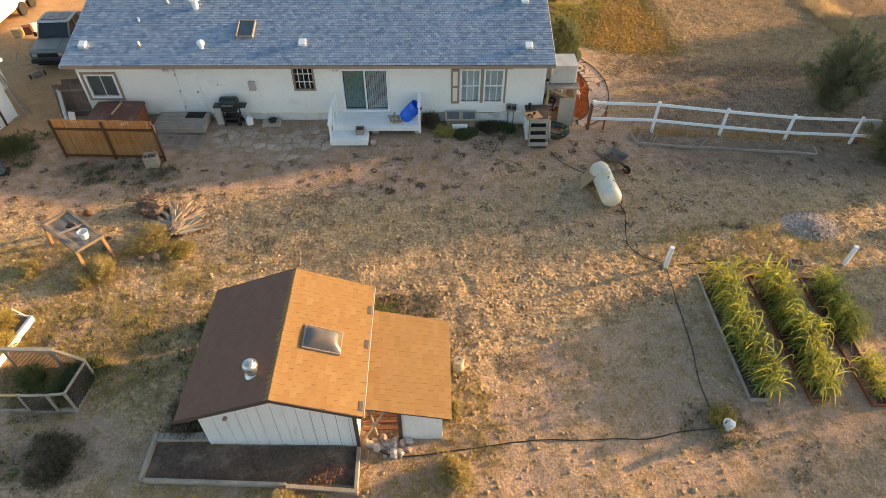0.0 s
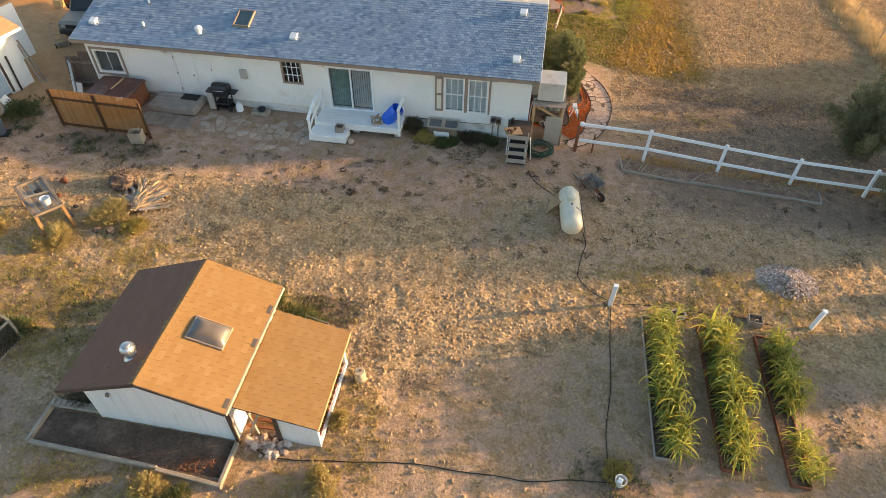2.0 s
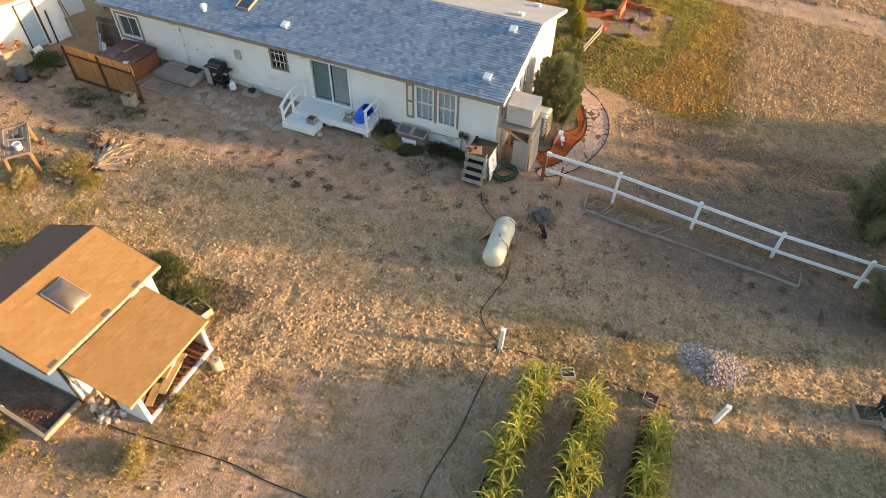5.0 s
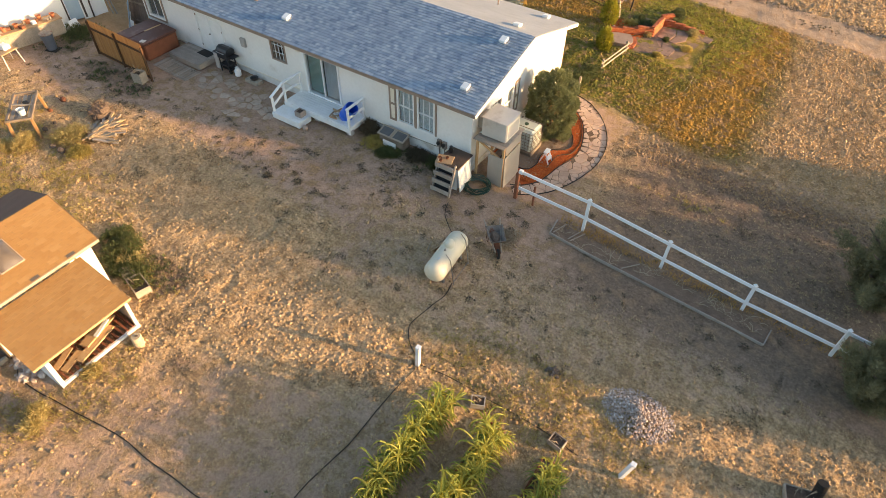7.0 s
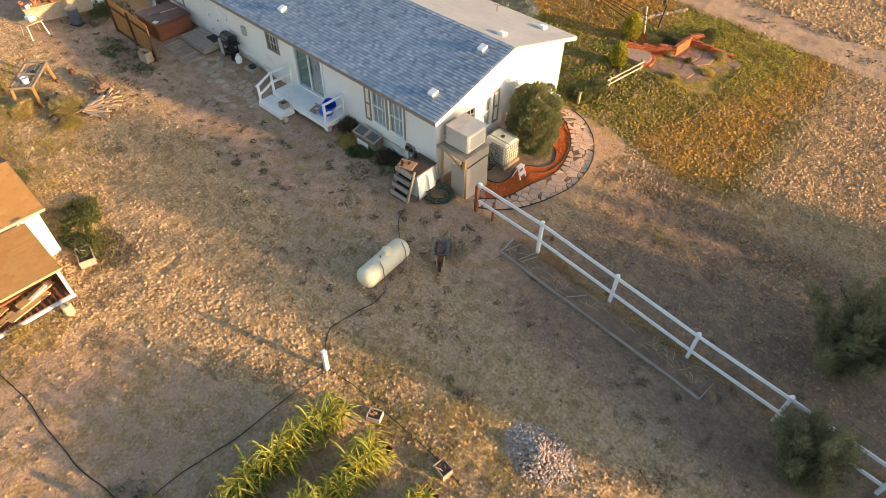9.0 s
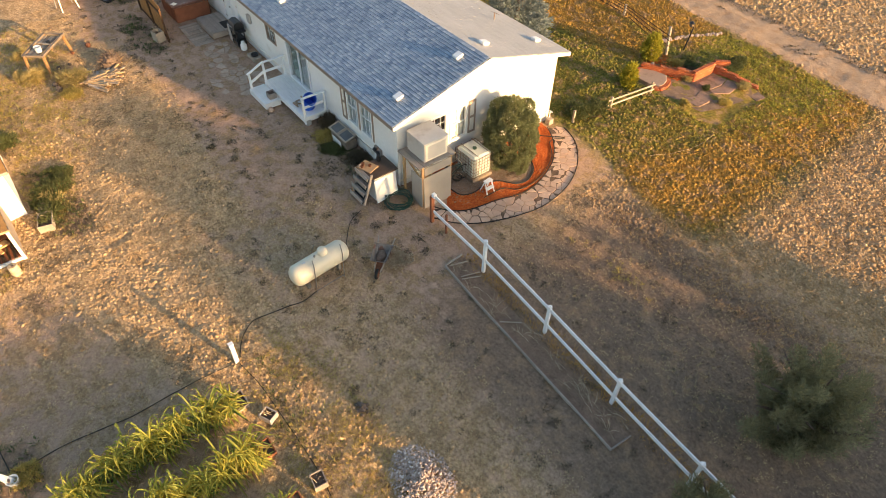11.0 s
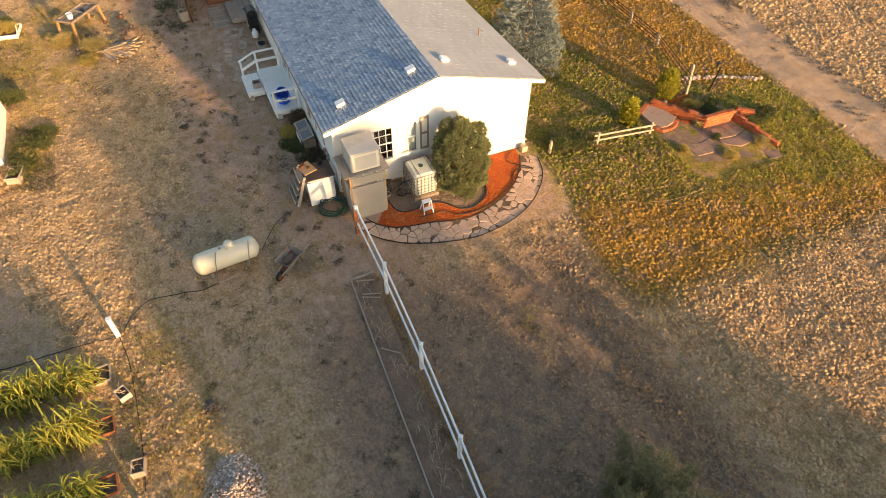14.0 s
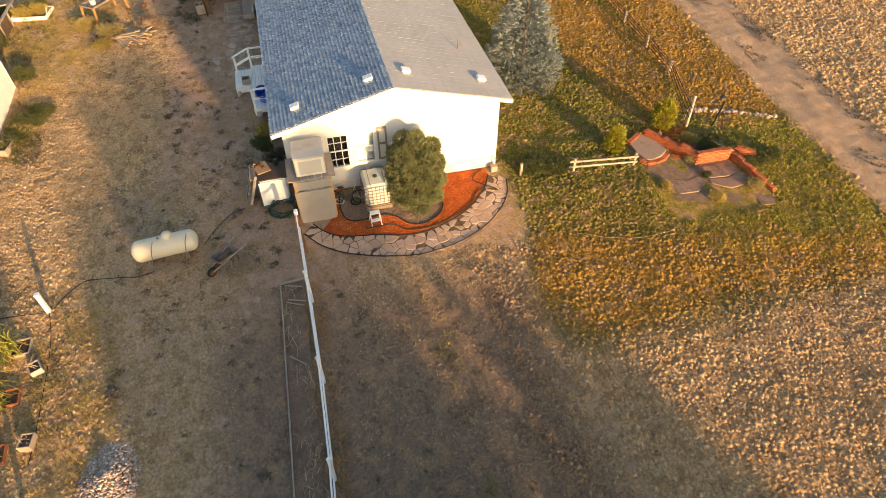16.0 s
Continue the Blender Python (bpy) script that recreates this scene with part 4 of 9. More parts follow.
    lumps = [
        ("straw_clumps", M["ground"], "low clumps of matted straw and clods over the yard", [(-16, 21.5, 5, 20.5, 36, patchy(yard_w, 2.3, 0.7, 0.2), 0.072, 0.044), (7, 22, 20.5, 31.5, 20, patchy(yard_w, 1.5, 1.7, 0.1), 0.07, 0.035)]),
        ("field_clumps", M["ground"], "dense low clumps of golden field grass", [(9, 30, 29, 46, 46, patchy(far_w, 1.1, 0.4, 0.7), 0.092, 0.058), (-20, 34, 48.5, 61, 15, patchy(far_w, 1.1, 0.4, 0.7), 0.14, 0.075), (-26, 36, 61, 76, 6, far_w, 0.2, 0.1)]),
        ("turf_clumps", M["ground"], "clumpy green turf of the front lawn", [(-14, 14, 31, 46, 36, patchy(turf_w, 1.6, 2.4, 0.6), 0.105, 0.06)]),
        ("brown_turf_clumps", M["ground"], "clumpy golden brown turf of the dying lawn", [(-14, 15.5, 31, 46, 36, patchy(tan_w, 1.9, 3.1, 0.6), 0.105, 0.06)]),
    ]
    for name, mat, label, areas in lumps:
        v = []
        for x0, x1, y0, y1, den, fn, rad, hgt in areas:
            x, y = scatter(rng, x0, x1, y0, y1, den, fn)
            v.append(mounds(rng, x, y, rad, hgt))
        tagged(new(name, mound_mesh(name, np.concatenate(v), mat)), label, "grass", kind="stuff")


make_grass()


# ---------------------------------------------------------------- house
HX0, HX1, HY0, HY1 = -14.45, 4.85, 23.25, 31.35
EAVE, RIDGE, RY = 3.43, 4.64, 27.27
PITCH_BACK = (RIDGE - EAVE) / (RY - 22.9)
PITCH_FRONT = (RIDGE - EAVE) / (31.72 - RY)


def roof_under(y):
    return (EAVE + PITCH_BACK * (y - 22.9) if y < RY else RIDGE - PITCH_FRONT * (y - RY)) - 0.1


house = thing("house", "long white single-storey house with a grey shingle roof", "house")


def wall_with_holes(u0, u1, z0, z1, holes, place):
    """One solid wall with openings (u0, u1, z0, z1); place(u, z, k) gives the point on the outer (k = 0) or inner (k = 1) face."""
    us = sorted({u0, u1, *(h[0] for h in holes), *(h[1] for h in holes)})
    zs = sorted({z0, z1, *(h[2] for h in holes), *(h[3] for h in holes)})
    nu, nz = len(us), len(zs)
    verts = [place(u, z, k) for k in (0, 1) for z in zs for u in us]

    def at(i, j, k):
        return k * nu * nz + j * nu + i

    def solid(i, j):
        if not (0 <= i < nu - 1 and 0 <= j < nz - 1):
            return False
        u, z = (us[i] + us[i + 1]) / 2, (zs[j] + zs[j + 1]) / 2
        return not any(h[0] < u < h[1] and h[2] < z < h[3] for h in holes)

    faces = []
    for i in range(nu - 1):
        for j in range(nz - 1):
            if solid(i, j):
                faces += [(at(i, j, 0), at(i + 1, j, 0), at(i + 1, j + 1, 0), at(i, j + 1, 0)), (at(i, j, 1), at(i, j + 1, 1), at(i + 1, j + 1, 1), at(i + 1, j, 1))]
                for di, dj, p, q in ((-1, 0, (0, 0), (0, 1)), (1, 0, (1, 0), (1, 1)), (0, -1, (0, 0), (1, 0)), (0, 1, (0, 1), (1, 1))):
                    if not solid(i + di, j + dj):
                        faces.append((at(i + p[0], j + p[1], 0), at(i + q[0], j + q[1], 0), at(i + q[0], j + q[1], 1), at(i + p[0], j + p[1], 1)))
    return Build().add(verts, faces)


W1, W2, SLIDE = (-14.22, -13.02, 1.80, 2.85), (-5.65, -4.79, 2.12, 3.20), (-3.60, -1.78, 1.16, 3.03)
W3A, W3B, DOOR = (1.32, 2.14, 1.50, 3.06), (2.30, 3.12, 1.50, 3.06), (-10.47, -9.65, 1.14, 3.09)
b = wall_with_holes(HX0, HX1, 1.02, 3.36, [W1, W2, SLIDE, W3A, W3B, DOOR], lambda u, z, k: (u, HY0 + 0.14 * k, z))
part("wall", b, M["siding"], house, "white back wall siding")
G1, G2 = (24.72, 25.52, 1.33, 2.82), (25.72, 26.50, 1.40, 2.84)
b = wall_with_holes(HY0 + 0.14, HY1, 0.62, 3.36, [G1, G2], lambda u, z, k: (HX1 - 0.14 * k, u, z))
part("wall", b, M["siding"], house, "white gable wall")
b = Build()
b.panel((HX1, HY0, 3.36), (HX1, HY1, 3.36), (HX1, RY, roof_under(RY)), (HX1, HY0 + 0.02, 3.38), 0.14)
part("gable", b, M["siding"], house)
b = Build()
b.box((HX0 + 0.07, (HY0 + HY1) / 2 + 0.07, 2.0), (0.14, HY1 - HY0 - 0.14, 2.72))
b.panel((HX0, HY1, 3.36), (HX0, HY0, 3.36), (HX0, HY0 + 0.02, 3.38), (HX0, RY, roof_under(RY)), 0.14)
part("wall", b, M["siding"], house)
b = Build()
b.box(((HX0 + HX1) / 2, HY1 - 0.07, 2.0), (HX1 - HX0 - 0.28, 0.14, 2.74))
part("wall", b, M["siding"], house)
b = Build()
b.box(((HX0 + HX1) / 2, HY0 + 0.05, 0.50), (HX1 - HX0 - 0.02, 0.06, 1.03))
b.box((HX1 - 0.04, (HY0 + HY1) / 2 + 0.06, 0.10), (0.06, HY1 - HY0 - 0.1, 1.03))
b.box((HX0 + 0.04, (HY0 + HY1) / 2 + 0.06, 0.60), (0.06, HY1 - HY0 - 0.1, 1.1))
part("skirting", b, M["skirt"], house, "pale skirting panels, soiled near the ground")
part("belt_trim", Build().box(((HX0 + HX1) / 2, HY0 - 0.012, 1.03), (HX1 - HX0, 0.03, 0.05)), M["trim_cream"], house)
b = Build()
b.box((HX1 + 0.015, (HY0 + HY1) / 2, 0.62), (0.03, HY1 - HY0, 0.06))
part("belt_trim", b, M["trim_cream"], house)
part("corner_trim", Build().box((HX1 - 0.03, HY0 - 0.014, 1.9), (0.1, 0.03, 2.95)), M["white_paint"], house)
part("corner_trim", Build().box((HX0 + 0.04, HY0 - 0.014, 2.0), (0.1, 0.03, 2.8)), M["white_paint"], house)

# roof decks, fascia and rakes
RX0, RX1 = -14.80, 5.16
b = Build()
b.panel((RX0, 22.9, EAVE), (RX1, 22.9, EAVE), (RX1, RY, RIDGE), (RX0, RY, RIDGE), 0.09)
roof_back = part("roof", b, M["felt"], house, "grey asphalt shingle roof slope, tinted blue for sky light")
b = Build()
b.panel((RX1, 31.72, EAVE), (RX0, 31.72, EAVE), (RX0, RY, RIDGE), (RX1, RY, RIDGE), 0.09)
roof_front = part("roof", b, M["felt"], house, "grey asphalt shingle roof slope, paled for the low sun")
part("fascia", Build().box(((RX0 + RX1) / 2, 22.885, EAVE - 0.075), (RX1 - RX0, 0.03, 0.13)), M["trim_brown"], house, "taupe fascia board")
part("fascia", Build().box(((RX0 + RX1) / 2, 31.735, EAVE - 0.07), (RX1 - RX0, 0.03, 0.13)), M["trim_cream"], house)
for x in (RX1 + 0.014, RX0 - 0.014):
    part("rake_board", Build().beam((x, 22.88, EAVE - 0.075), (x, RY, RIDGE - 0.075), 0.025, 0.14), M["white_paint"], house)
    part("rake_board", Build().beam((x, RY, RIDGE - 0.075), (x, 31.74, EAVE - 0.075), 0.025, 0.14), M["white_paint"], house)
part("soffit", Build().box(((HX0 + HX1) / 2, 23.07, EAVE - 0.10), (RX1 - RX0 - 0.05, 0.33, 0.02)), M["trim_cream"], house)


def shingle_mesh(name, w, d, mat, t0=0.004, t1=0.014):
    """One shingle tab lying in x-y, its lower edge at y = 0, thicker there."""
    b2 = Build()
    h = w / 2
    b2.add([(-h, 0, 0), (h, 0, 0), (h, d, 0), (-h, d, 0), (-h, 0, t1), (h, 0, t1), (h, d, t0), (-h, d, t0)], [(4, 5, 6, 7), (0, 1, 5, 4), (1, 2, 6, 5), (2, 3, 7, 6), (3, 0, 4, 7)])
    return b2.mesh(name, mat)


def lay_shingles(parent, origin, along, up, length, height, w, d, meshes, rng, joined_mat=None, near=None, gap=0.012):
    """Courses of tabs on a slope; tabs beyond 'near' are joined into one part."""
    along, up = Vector(along).normalized(), Vector(up).normalized()
    nrm = along.cross(up)
    base = Matrix((along, up, nrm)).transposed().to_4x4()
    rest = Build()
    rows_n = int(height / d)
    d = height / rows_n
    for r in range(rows_n):
        off = (r % 2) * w / 2 + rng.uniform(-0.015, 0.015)
        k = 0
        s = -off
        while s < length:
            a, c = max(s, 0), min(s + w - gap, length)
            if c - a > 0.05:
                p = Vector(origin) + along * ((a + c) / 2) + up * (r * d) + nrm * (0.004 + rng.uniform(0, 0.005))
                m = Matrix.Translation(p) @ base @ pose(0, 0, 0, rng.uniform(-0.3, 0.3), rng.uniform(-0.3, 0.3), rng.uniform(-0.2, 0.2)) @ Matrix.Diagonal(((c - a) / w, 1, 1, 1))
                if near is None or near(p):
                    piece("shingle", meshes[rng.randrange(len(meshes))], parent, m)
                else:
                    h = w / 2
                    q = [(-h, 0, 0), (h, 0, 0), (h, d * 1.15, 0), (-h, d * 1.15, 0), (-h, 0, 0.026), (h, 0, 0.026), (h, d * 1.15, 0.004), (-h, d * 1.15, 0.004)]
                    rest.add([m @ Vector(v) for v in q], [(4, 5, 6, 7), (0, 1, 5, 4), (1, 2, 6, 5), (3, 0, 4, 7)])
            s += w
            k += 1
    if joined_mat and rest.f:
        tagged(part("shingles", rest, joined_mat, parent), kind="stuff")


def window_unit(name, u, axis, at, parent, frame_mat, muntins=(0, 0), blind=None, rail=True, glass=True):
    """A framed window in an opening (u0, u1, z0, z1): axis 'y' faces -y at y = at, axis 'x' faces +x at x = at."""
    u0, u1, z0, z1 = u

    def P(a, dep, z):
        return (a, at + dep, z) if axis == "y" else (at - dep, a, z)

    def bar(bb, ua, ub, za, zb, dep, th):
        c = P((ua + ub) / 2, dep, (za + zb) / 2)
        s = (ub - ua, th, zb - za) if axis == "y" else (th, ub - ua, zb - za)
        bb.box(c, s, ch=0.004)

    f = 0.055
    b2 = Build()
    bar(b2, u0 - 0.03, u1 + 0.03, z1 - f, z1 + 0.03, 0.02, 0.09)
    bar(b2, u0 - 0.03, u1 + 0.03, z0 - 0.03, z0 + f, 0.015, 0.10)
    bar(b2, u0 - 0.03, u0 + f, z0 + f, z1 - f, 0.02, 0.09)
    bar(b2, u1 - f, u1 + 0.03, z0 + f, z1 - f, 0.02, 0.09)
    fr = part("window_frame", b2, frame_mat, parent)
    b2 = Build()
    if rail:
        bar(b2, u0 + f, u1 - f, (z0 + z1) / 2 - 0.025, (z0 + z1) / 2 + 0.025, 0.04, 0.04)
    nx, nz = muntins
    for k in range(1, nx):
        a = u0 + (u1 - u0) * k / nx
        bar(b2, a - 0.016, a + 0.016, z0 + f, z1 - f, 0.045, 0.02)
    for k in range(1, nz):
        a = z0 + (z1 - z0) * k / nz
        bar(b2, u0 + f, u1 - f, a - 0.016, a + 0.016, 0.045, 0.02)
    if b2.f:
        part("muntin", b2, M["vinyl"], fr)
    if glass:
        b2 = Build()
        bar(b2, u0 + f - 0.005, u1 - f + 0.005, z0 + f - 0.005, z1 - f + 0.005, 0.06, 0.006)
        g = part("pane", b2, M["glass"], fr)
        g.visible_shadow = False
    b2 = Build()
    bar(b2, u0, u1, z0, z1, 0.5, 0.02)
    part("dark_room", b2, M["dark_in"], fr)
    if blind:
        b2 = Build()
        n = max(4, int((u1 - u0) / 0.09))
        for k in range(n):
            a = u0 + f + (u1 - u0 - 2 * f) * (k + 0.5) / n
            c = P(a, 0.11, (z0 + z1) / 2)
            s = (0.088, 0.008, z1 - z0 - 0.12) if axis == "y" else (0.008, 0.088, z1 - z0 - 0.12)
            b2.box(c, s, pose(0, 0, 0, 0, 0, 5))
        part("blind", b2, blind, fr)
    return fr


window_unit("w", W1, "y", HY0, house, M["white_paint"], (2, 0), M["curtain_dark"], False)
part("window_trim", Build().box((-13.62, HY0 - 0.02, 2.92), (1.46, 0.04, 0.09)).box((-13.62, HY0 - 0.02, 1.73), (1.46, 0.04, 0.09)).box((-14.31, HY0 - 0.02, 2.325), (0.09, 0.04, 1.10)).box((-12.93, HY0 - 0.02, 2.325), (0.09, 0.04, 1.10)), M["trim_brown"], house)
window_unit("w", W2, "y", HY0, house, M["trim_brown"], (4, 3), None, False)
window_unit("w", W3A, "y", HY0, house, M["white_paint"], (3, 0), M["curtain"])
window_unit("w", W3B, "y", HY0, house, M["white_paint"], (3, 0), M["curtain"])
window_unit("w", G1, "x", HX1, house, M["white_paint"], (3, 4), None)
window_unit("w", G2, "x", HX1, house, M["white_paint"], (2, 0), M["curtain"])

# sliding glass door with blinds
slide = part("sliding_door", Build().box((-2.69, HY0 - 0.005, 3.06), (1.96, 0.11, 0.08), ch=0.008).box((-2.69, HY0 - 0.005, 1.13), (1.96, 0.12, 0.07), ch=0.008).box((-3.63, HY0 - 0.005, 2.1), (0.08, 0.11, 1.88), ch=0.008).box((-1.75, HY0 - 0.005, 2.1), (0.08, 0.11, 1.88), ch=0.008).box((-2.69, HY0 + 0.03, 2.1), (0.07, 0.08, 1.86), ch=0.008), M["vinyl"], house, "white sliding glass door frame")
g = part("pane", Build().box((-3.15, HY0 + 0.05, 2.1), (0.86, 0.006, 1.8)).box((-2.23, HY0 + 0.03, 2.1), (0.86, 0.006, 1.8)), M["glass"], slide)
g.visible_shadow = False
b = Build()
for k in range(9):
    b.box((-3.53 + k * 0.094, HY0 + 0.15, 2.1), (0.085, 0.01, 1.8), pose(0, 0, 0, 0, 0, 18))
part("drape", b, M["curtain_green"], slide, "grey-green vertical blinds")
b = Build()
for k in range(9):
    b.box((-2.60 + k * 0.092, HY0 + 0.13, 2.1), (0.078, 0.01, 1.8), pose(0, 0, 0, 0, 0, 35))
part("blind", b, M["curtain"], slide, "pale vertical blinds")
part("dark_room", Build().box((-2.69, HY0 + 0.5, 2.1), (1.82, 0.02, 1.9)), M["dark_in"], slide)

# back door, panel beside it, shutters, wall box, meters, lights
door = part("door", Build().box((-10.06, HY0 + 0.03, 2.115), (0.80, 0.05, 1.93), ch=0.006), M["white_paint"], house, "plain white back door")
part("door_frame", Build().box((-10.51, HY0 - 0.012, 2.13), (0.06, 0.05, 2.02)).box((-9.61, HY0 - 0.012, 2.13), (0.06, 0.05, 2.02)).box((-10.06, HY0 - 0.012, 3.13), (0.96, 0.05, 0.06)), M["white_paint"], door)
part("door_handle", Build().blob((-9.74, HY0 - 0.03, 2.05), (0.035, 0.05, 0.035)), M["steel_dark"], door, "dull metal knob", True)
for z in (1.35, 2.1, 2.85):
    part("hinge", Build().box((-10.47, HY0 - 0.04, z), (0.03, 0.02, 0.10)), M["steel_dark"], door)
cover_panel = part("wall_panel", Build().box((-9.18, HY0 - 0.012, 2.02), (0.78, 0.03, 1.62), ch=0.006), M["white_paint"], house, "white cover panel beside the door")
for z in (1.75, 2.4):
    part("latch", Build().box((-8.84, HY0 - 0.035, z), (0.03, 0.02, 0.08)), M["steel_dark"], cover_panel)


def shutter(y_axis, u0, u1, z0, z1, at):
    """A framed taupe shutter with two cream panels."""
    b2, b3 = Build(), Build()
    um, w = (u0 + u1) / 2, u1 - u0

    def bx(bb, u, z, du, dz, dep, th):
        c = (u, at - dep, z) if y_axis else (at + dep, u, z)
        bb.box(c, (du, th, dz) if y_axis else (th, du, dz), ch=0.004)
    for u in (u0 + 0.035, u1 - 0.035):
        bx(b2, u, (z0 + z1) / 2, 0.07, z1 - z0, 0.025, 0.04)
    for z in (z0 + 0.045, (z0 + z1) / 2, z1 - 0.045):
        bx(b2, um, z, w - 0.14, 0.09, 0.025, 0.04)
    bx(b3, um, (z0 + z1) / 2, w - 0.1, z1 - z0 - 0.1, 0.01, 0.02)
    s = part("shutter", b2, M["trim_brown"], house, "taupe window shutter with cream panels")
    part("shutter_panel", b3, M["trim_cream"], s)


shutter(True, 0.92, 1.26, 1.48, 3.06, HY0)
shutter(False, 26.60, 26.96, 1.45, 2.92, HX1)
part("window_trim", Build().box((2.22, HY0 - 0.014, 3.10), (2.55, 0.03, 0.06)).box((2.22, HY0 - 0.014, 2.28), (0.14, 0.03, 1.56)).box((3.20, HY0 - 0.014, 2.28), (0.08, 0.03, 1.56)), M["trim_brown"], house)
part("utility_box", Build().box((-7.40, HY0 - 0.06, 2.36), (0.29, 0.13, 0.42), ch=0.02), M["concrete"], house, "grey electrical box")
for x, z, s in ((3.42, 1.30, 0.22), (3.66, 1.28, 0.20)):
    mt = part("meter", Build().box((x, HY0 - 0.06, z), (s, 0.12, 0.34), ch=0.02), M["steel_dark"], house, "dark grey utility meter")
    part("meter_dial", Build().cyl((x, HY0 - 0.11, z + 0.05), (x, HY0 - 0.19, z + 0.05), 0.08, n=14), M["black"], mt, smooth=True)
    part("conduit", Build().cyl((x, HY0 - 0.05, 0.45), (x, HY0 - 0.05, z - 0.17), 0.025, n=8), M["steel_dark"], mt)
for x in (-10.75, -3.85):
    lm = part("wall_lamp", Build().box((x, HY0 - 0.04, 3.18), (0.12, 0.06, 0.10), ch=0.015), M["trim_cream"], house)
    part("bulb_shade", Build().cyl((x - 0.05, HY0 - 0.06, 3.16), (x - 0.09, HY0 - 0.16, 3.08), 0.03, 0.06, n=10).cyl((x + 0.05, HY0 - 0.06, 3.16), (x + 0.09, HY0 - 0.16, 3.08), 0.03, 0.06, n=10), M["trim_cream"], lm)
part("cable", Build().tube([(3.3, HY0 - 0.02, 1.05), (1.8, HY0 - 0.03, 1.00), (0.2, HY0 - 0.03, 1.02), (-0.3, HY0 - 0.03, 0.98)], 0.012), M["hose"], house)


# roof vents, pipes, skylight
def on_back(x, y):
    return Vector((x, y, EAVE + PITCH_BACK * (y - 22.9)))


def box_vent(p, slope):
    tilt = pose(0, 0, 0, slope, 0, 0)
    v = part("roof_vent", Build().box(p + Vector((0, 0, 0.015)), (0.44, 0.44, 0.02), tilt), M["steel"], house, "pale sheet-metal roof vent")
    part("vent_cap", Build().box(p + Vector((0, 0, 0.12)), (0.30, 0.34, 0.10), tilt, 0.02).box(p + Vector((0, 0, 0.05)), (0.24, 0.26, 0.06), tilt), M["plastic_white"], v)


ANG_B, ANG_F = math.degrees(math.atan(PITCH_BACK)), -math.degrees(math.atan(PITCH_FRONT))
for x, y in ((-14.15, 23.95), (-5.2, 24.05), (4.12, 23.85), (4.16, 26.55)):
    box_vent(on_back(x, y), ANG_B)
for x, y in ((4.0, 27.97), (3.97, 30.85)):
    box_vent(Vector((x, y, RIDGE - PITCH_FRONT * (y - RY))), ANG_F)
for x, y, h in ((-12.2, 25.36, 0.22), (-11.87, 23.98, 0.2), (-11.26, 26.5, 0.3)):
    p = on_back(x, y)
    v = part("vent_pipe", Build().cyl(p, p + Vector((0, 0, h)), 0.045, n=12), M["plastic_white"], house, "thin white vent pipe", True)
    part("flashing", Build().cyl(p - Vector((0, 0, 0.02)), p + Vector((0, 0, 0.05)), 0.12, 0.06, n=12), M["steel_dark"], v)
p = on_back(-9.3, 23.85)
v = part("vent_pipe", Build().lathe(p, (0, 0, 1), [(0, 0.10), (0.16, 0.10), (0.17, 0.15), (0.27, 0.16), (0.33, 0.11), (0.36, 0.02)], 16), M["plastic_white"], house, "round-capped white vent", True)
p = on_back(-10.0, 26.2)
v = part("flue", Build().lathe(p, (0, 0, 1), [(0, 0.13), (0.34, 0.13), (0.35, 0.21), (0.42, 0.21), (0.43, 0.14), (0.5, 0.14), (0.51, 0.22), (0.58, 0.2), (0.64, 0.03)], 18), M["plastic_white"], house, "white double-skirted flue", True)
p = Vector((1.64, 30.6, RIDGE - PITCH_FRONT * (30.6 - RY)))
part("vent_pipe", Build().cyl(p, p + Vector((0, 0, 0.35)), 0.03, n=10).beam(p + Vector((-0.25, 0, 0.3)), p + Vector((0.2, 0.1, 0.3)), 0.015, 0.015), M["steel_dark"], house)
p = on_back(-7.65, 24.85)
tilt = pose(0, 0, 0, ANG_B, 0, 0)
sk = part("skylight", Build().box(p + Vector((-0.33, 0, 0.07)), (0.06, 1.0, 0.14), tilt, 0.01).box(p + Vector((0.33, 0, 0.07)), (0.06, 1.0, 0.14), tilt, 0.01).box(p + Vector((0, -0.46, 0.07 - 0.46 * PITCH_BACK)), (0.6, 0.06, 0.14), tilt, 0.01).box(p + Vector((0, 0.46, 0.07 + 0.46 * PITCH_BACK)), (0.6, 0.06, 0.14), tilt, 0.01), M["trim_brown"], house, "taupe-framed roof skylight")
part("pane", Build().box(p + Vector((0, 0, 0.10)), (0.6, 0.88, 0.012), tilt), material("dark_skylight_glass", (0.06, 0.09, 0.085), 0.1, spec=0.8, vary=0.2), sk)

rng_r = random.Random(3)
BLUE = [shingle_mesh("shingle", 0.19, 0.165, M["shingle_skylit_piece"], 0.004, 0.034)]
slope_len = math.hypot(RY - 22.9, RIDGE - EAVE)
lay_shingles(roof_back, (RX0, 22.885, EAVE), (1, 0, 0), (0, RY - 22.9, RIDGE - EAVE), RX1 - RX0, slope_len, 0.19, 0.145, BLUE, rng_r, M["shingle_skylit"], near=lambda p: p.x > 3.4)
lay_shingles(roof_front, (RX1, 31.735, EAVE), (-1, 0, 0), (0, RY - 31.72, RIDGE - EAVE), RX1 - RX0, math.hypot(31.72 - RY, RIDGE - EAVE), 0.6, 0.145, BLUE, rng_r, M["shingle_sunlit"], near=lambda p: False)
b = Build()
x = RX0
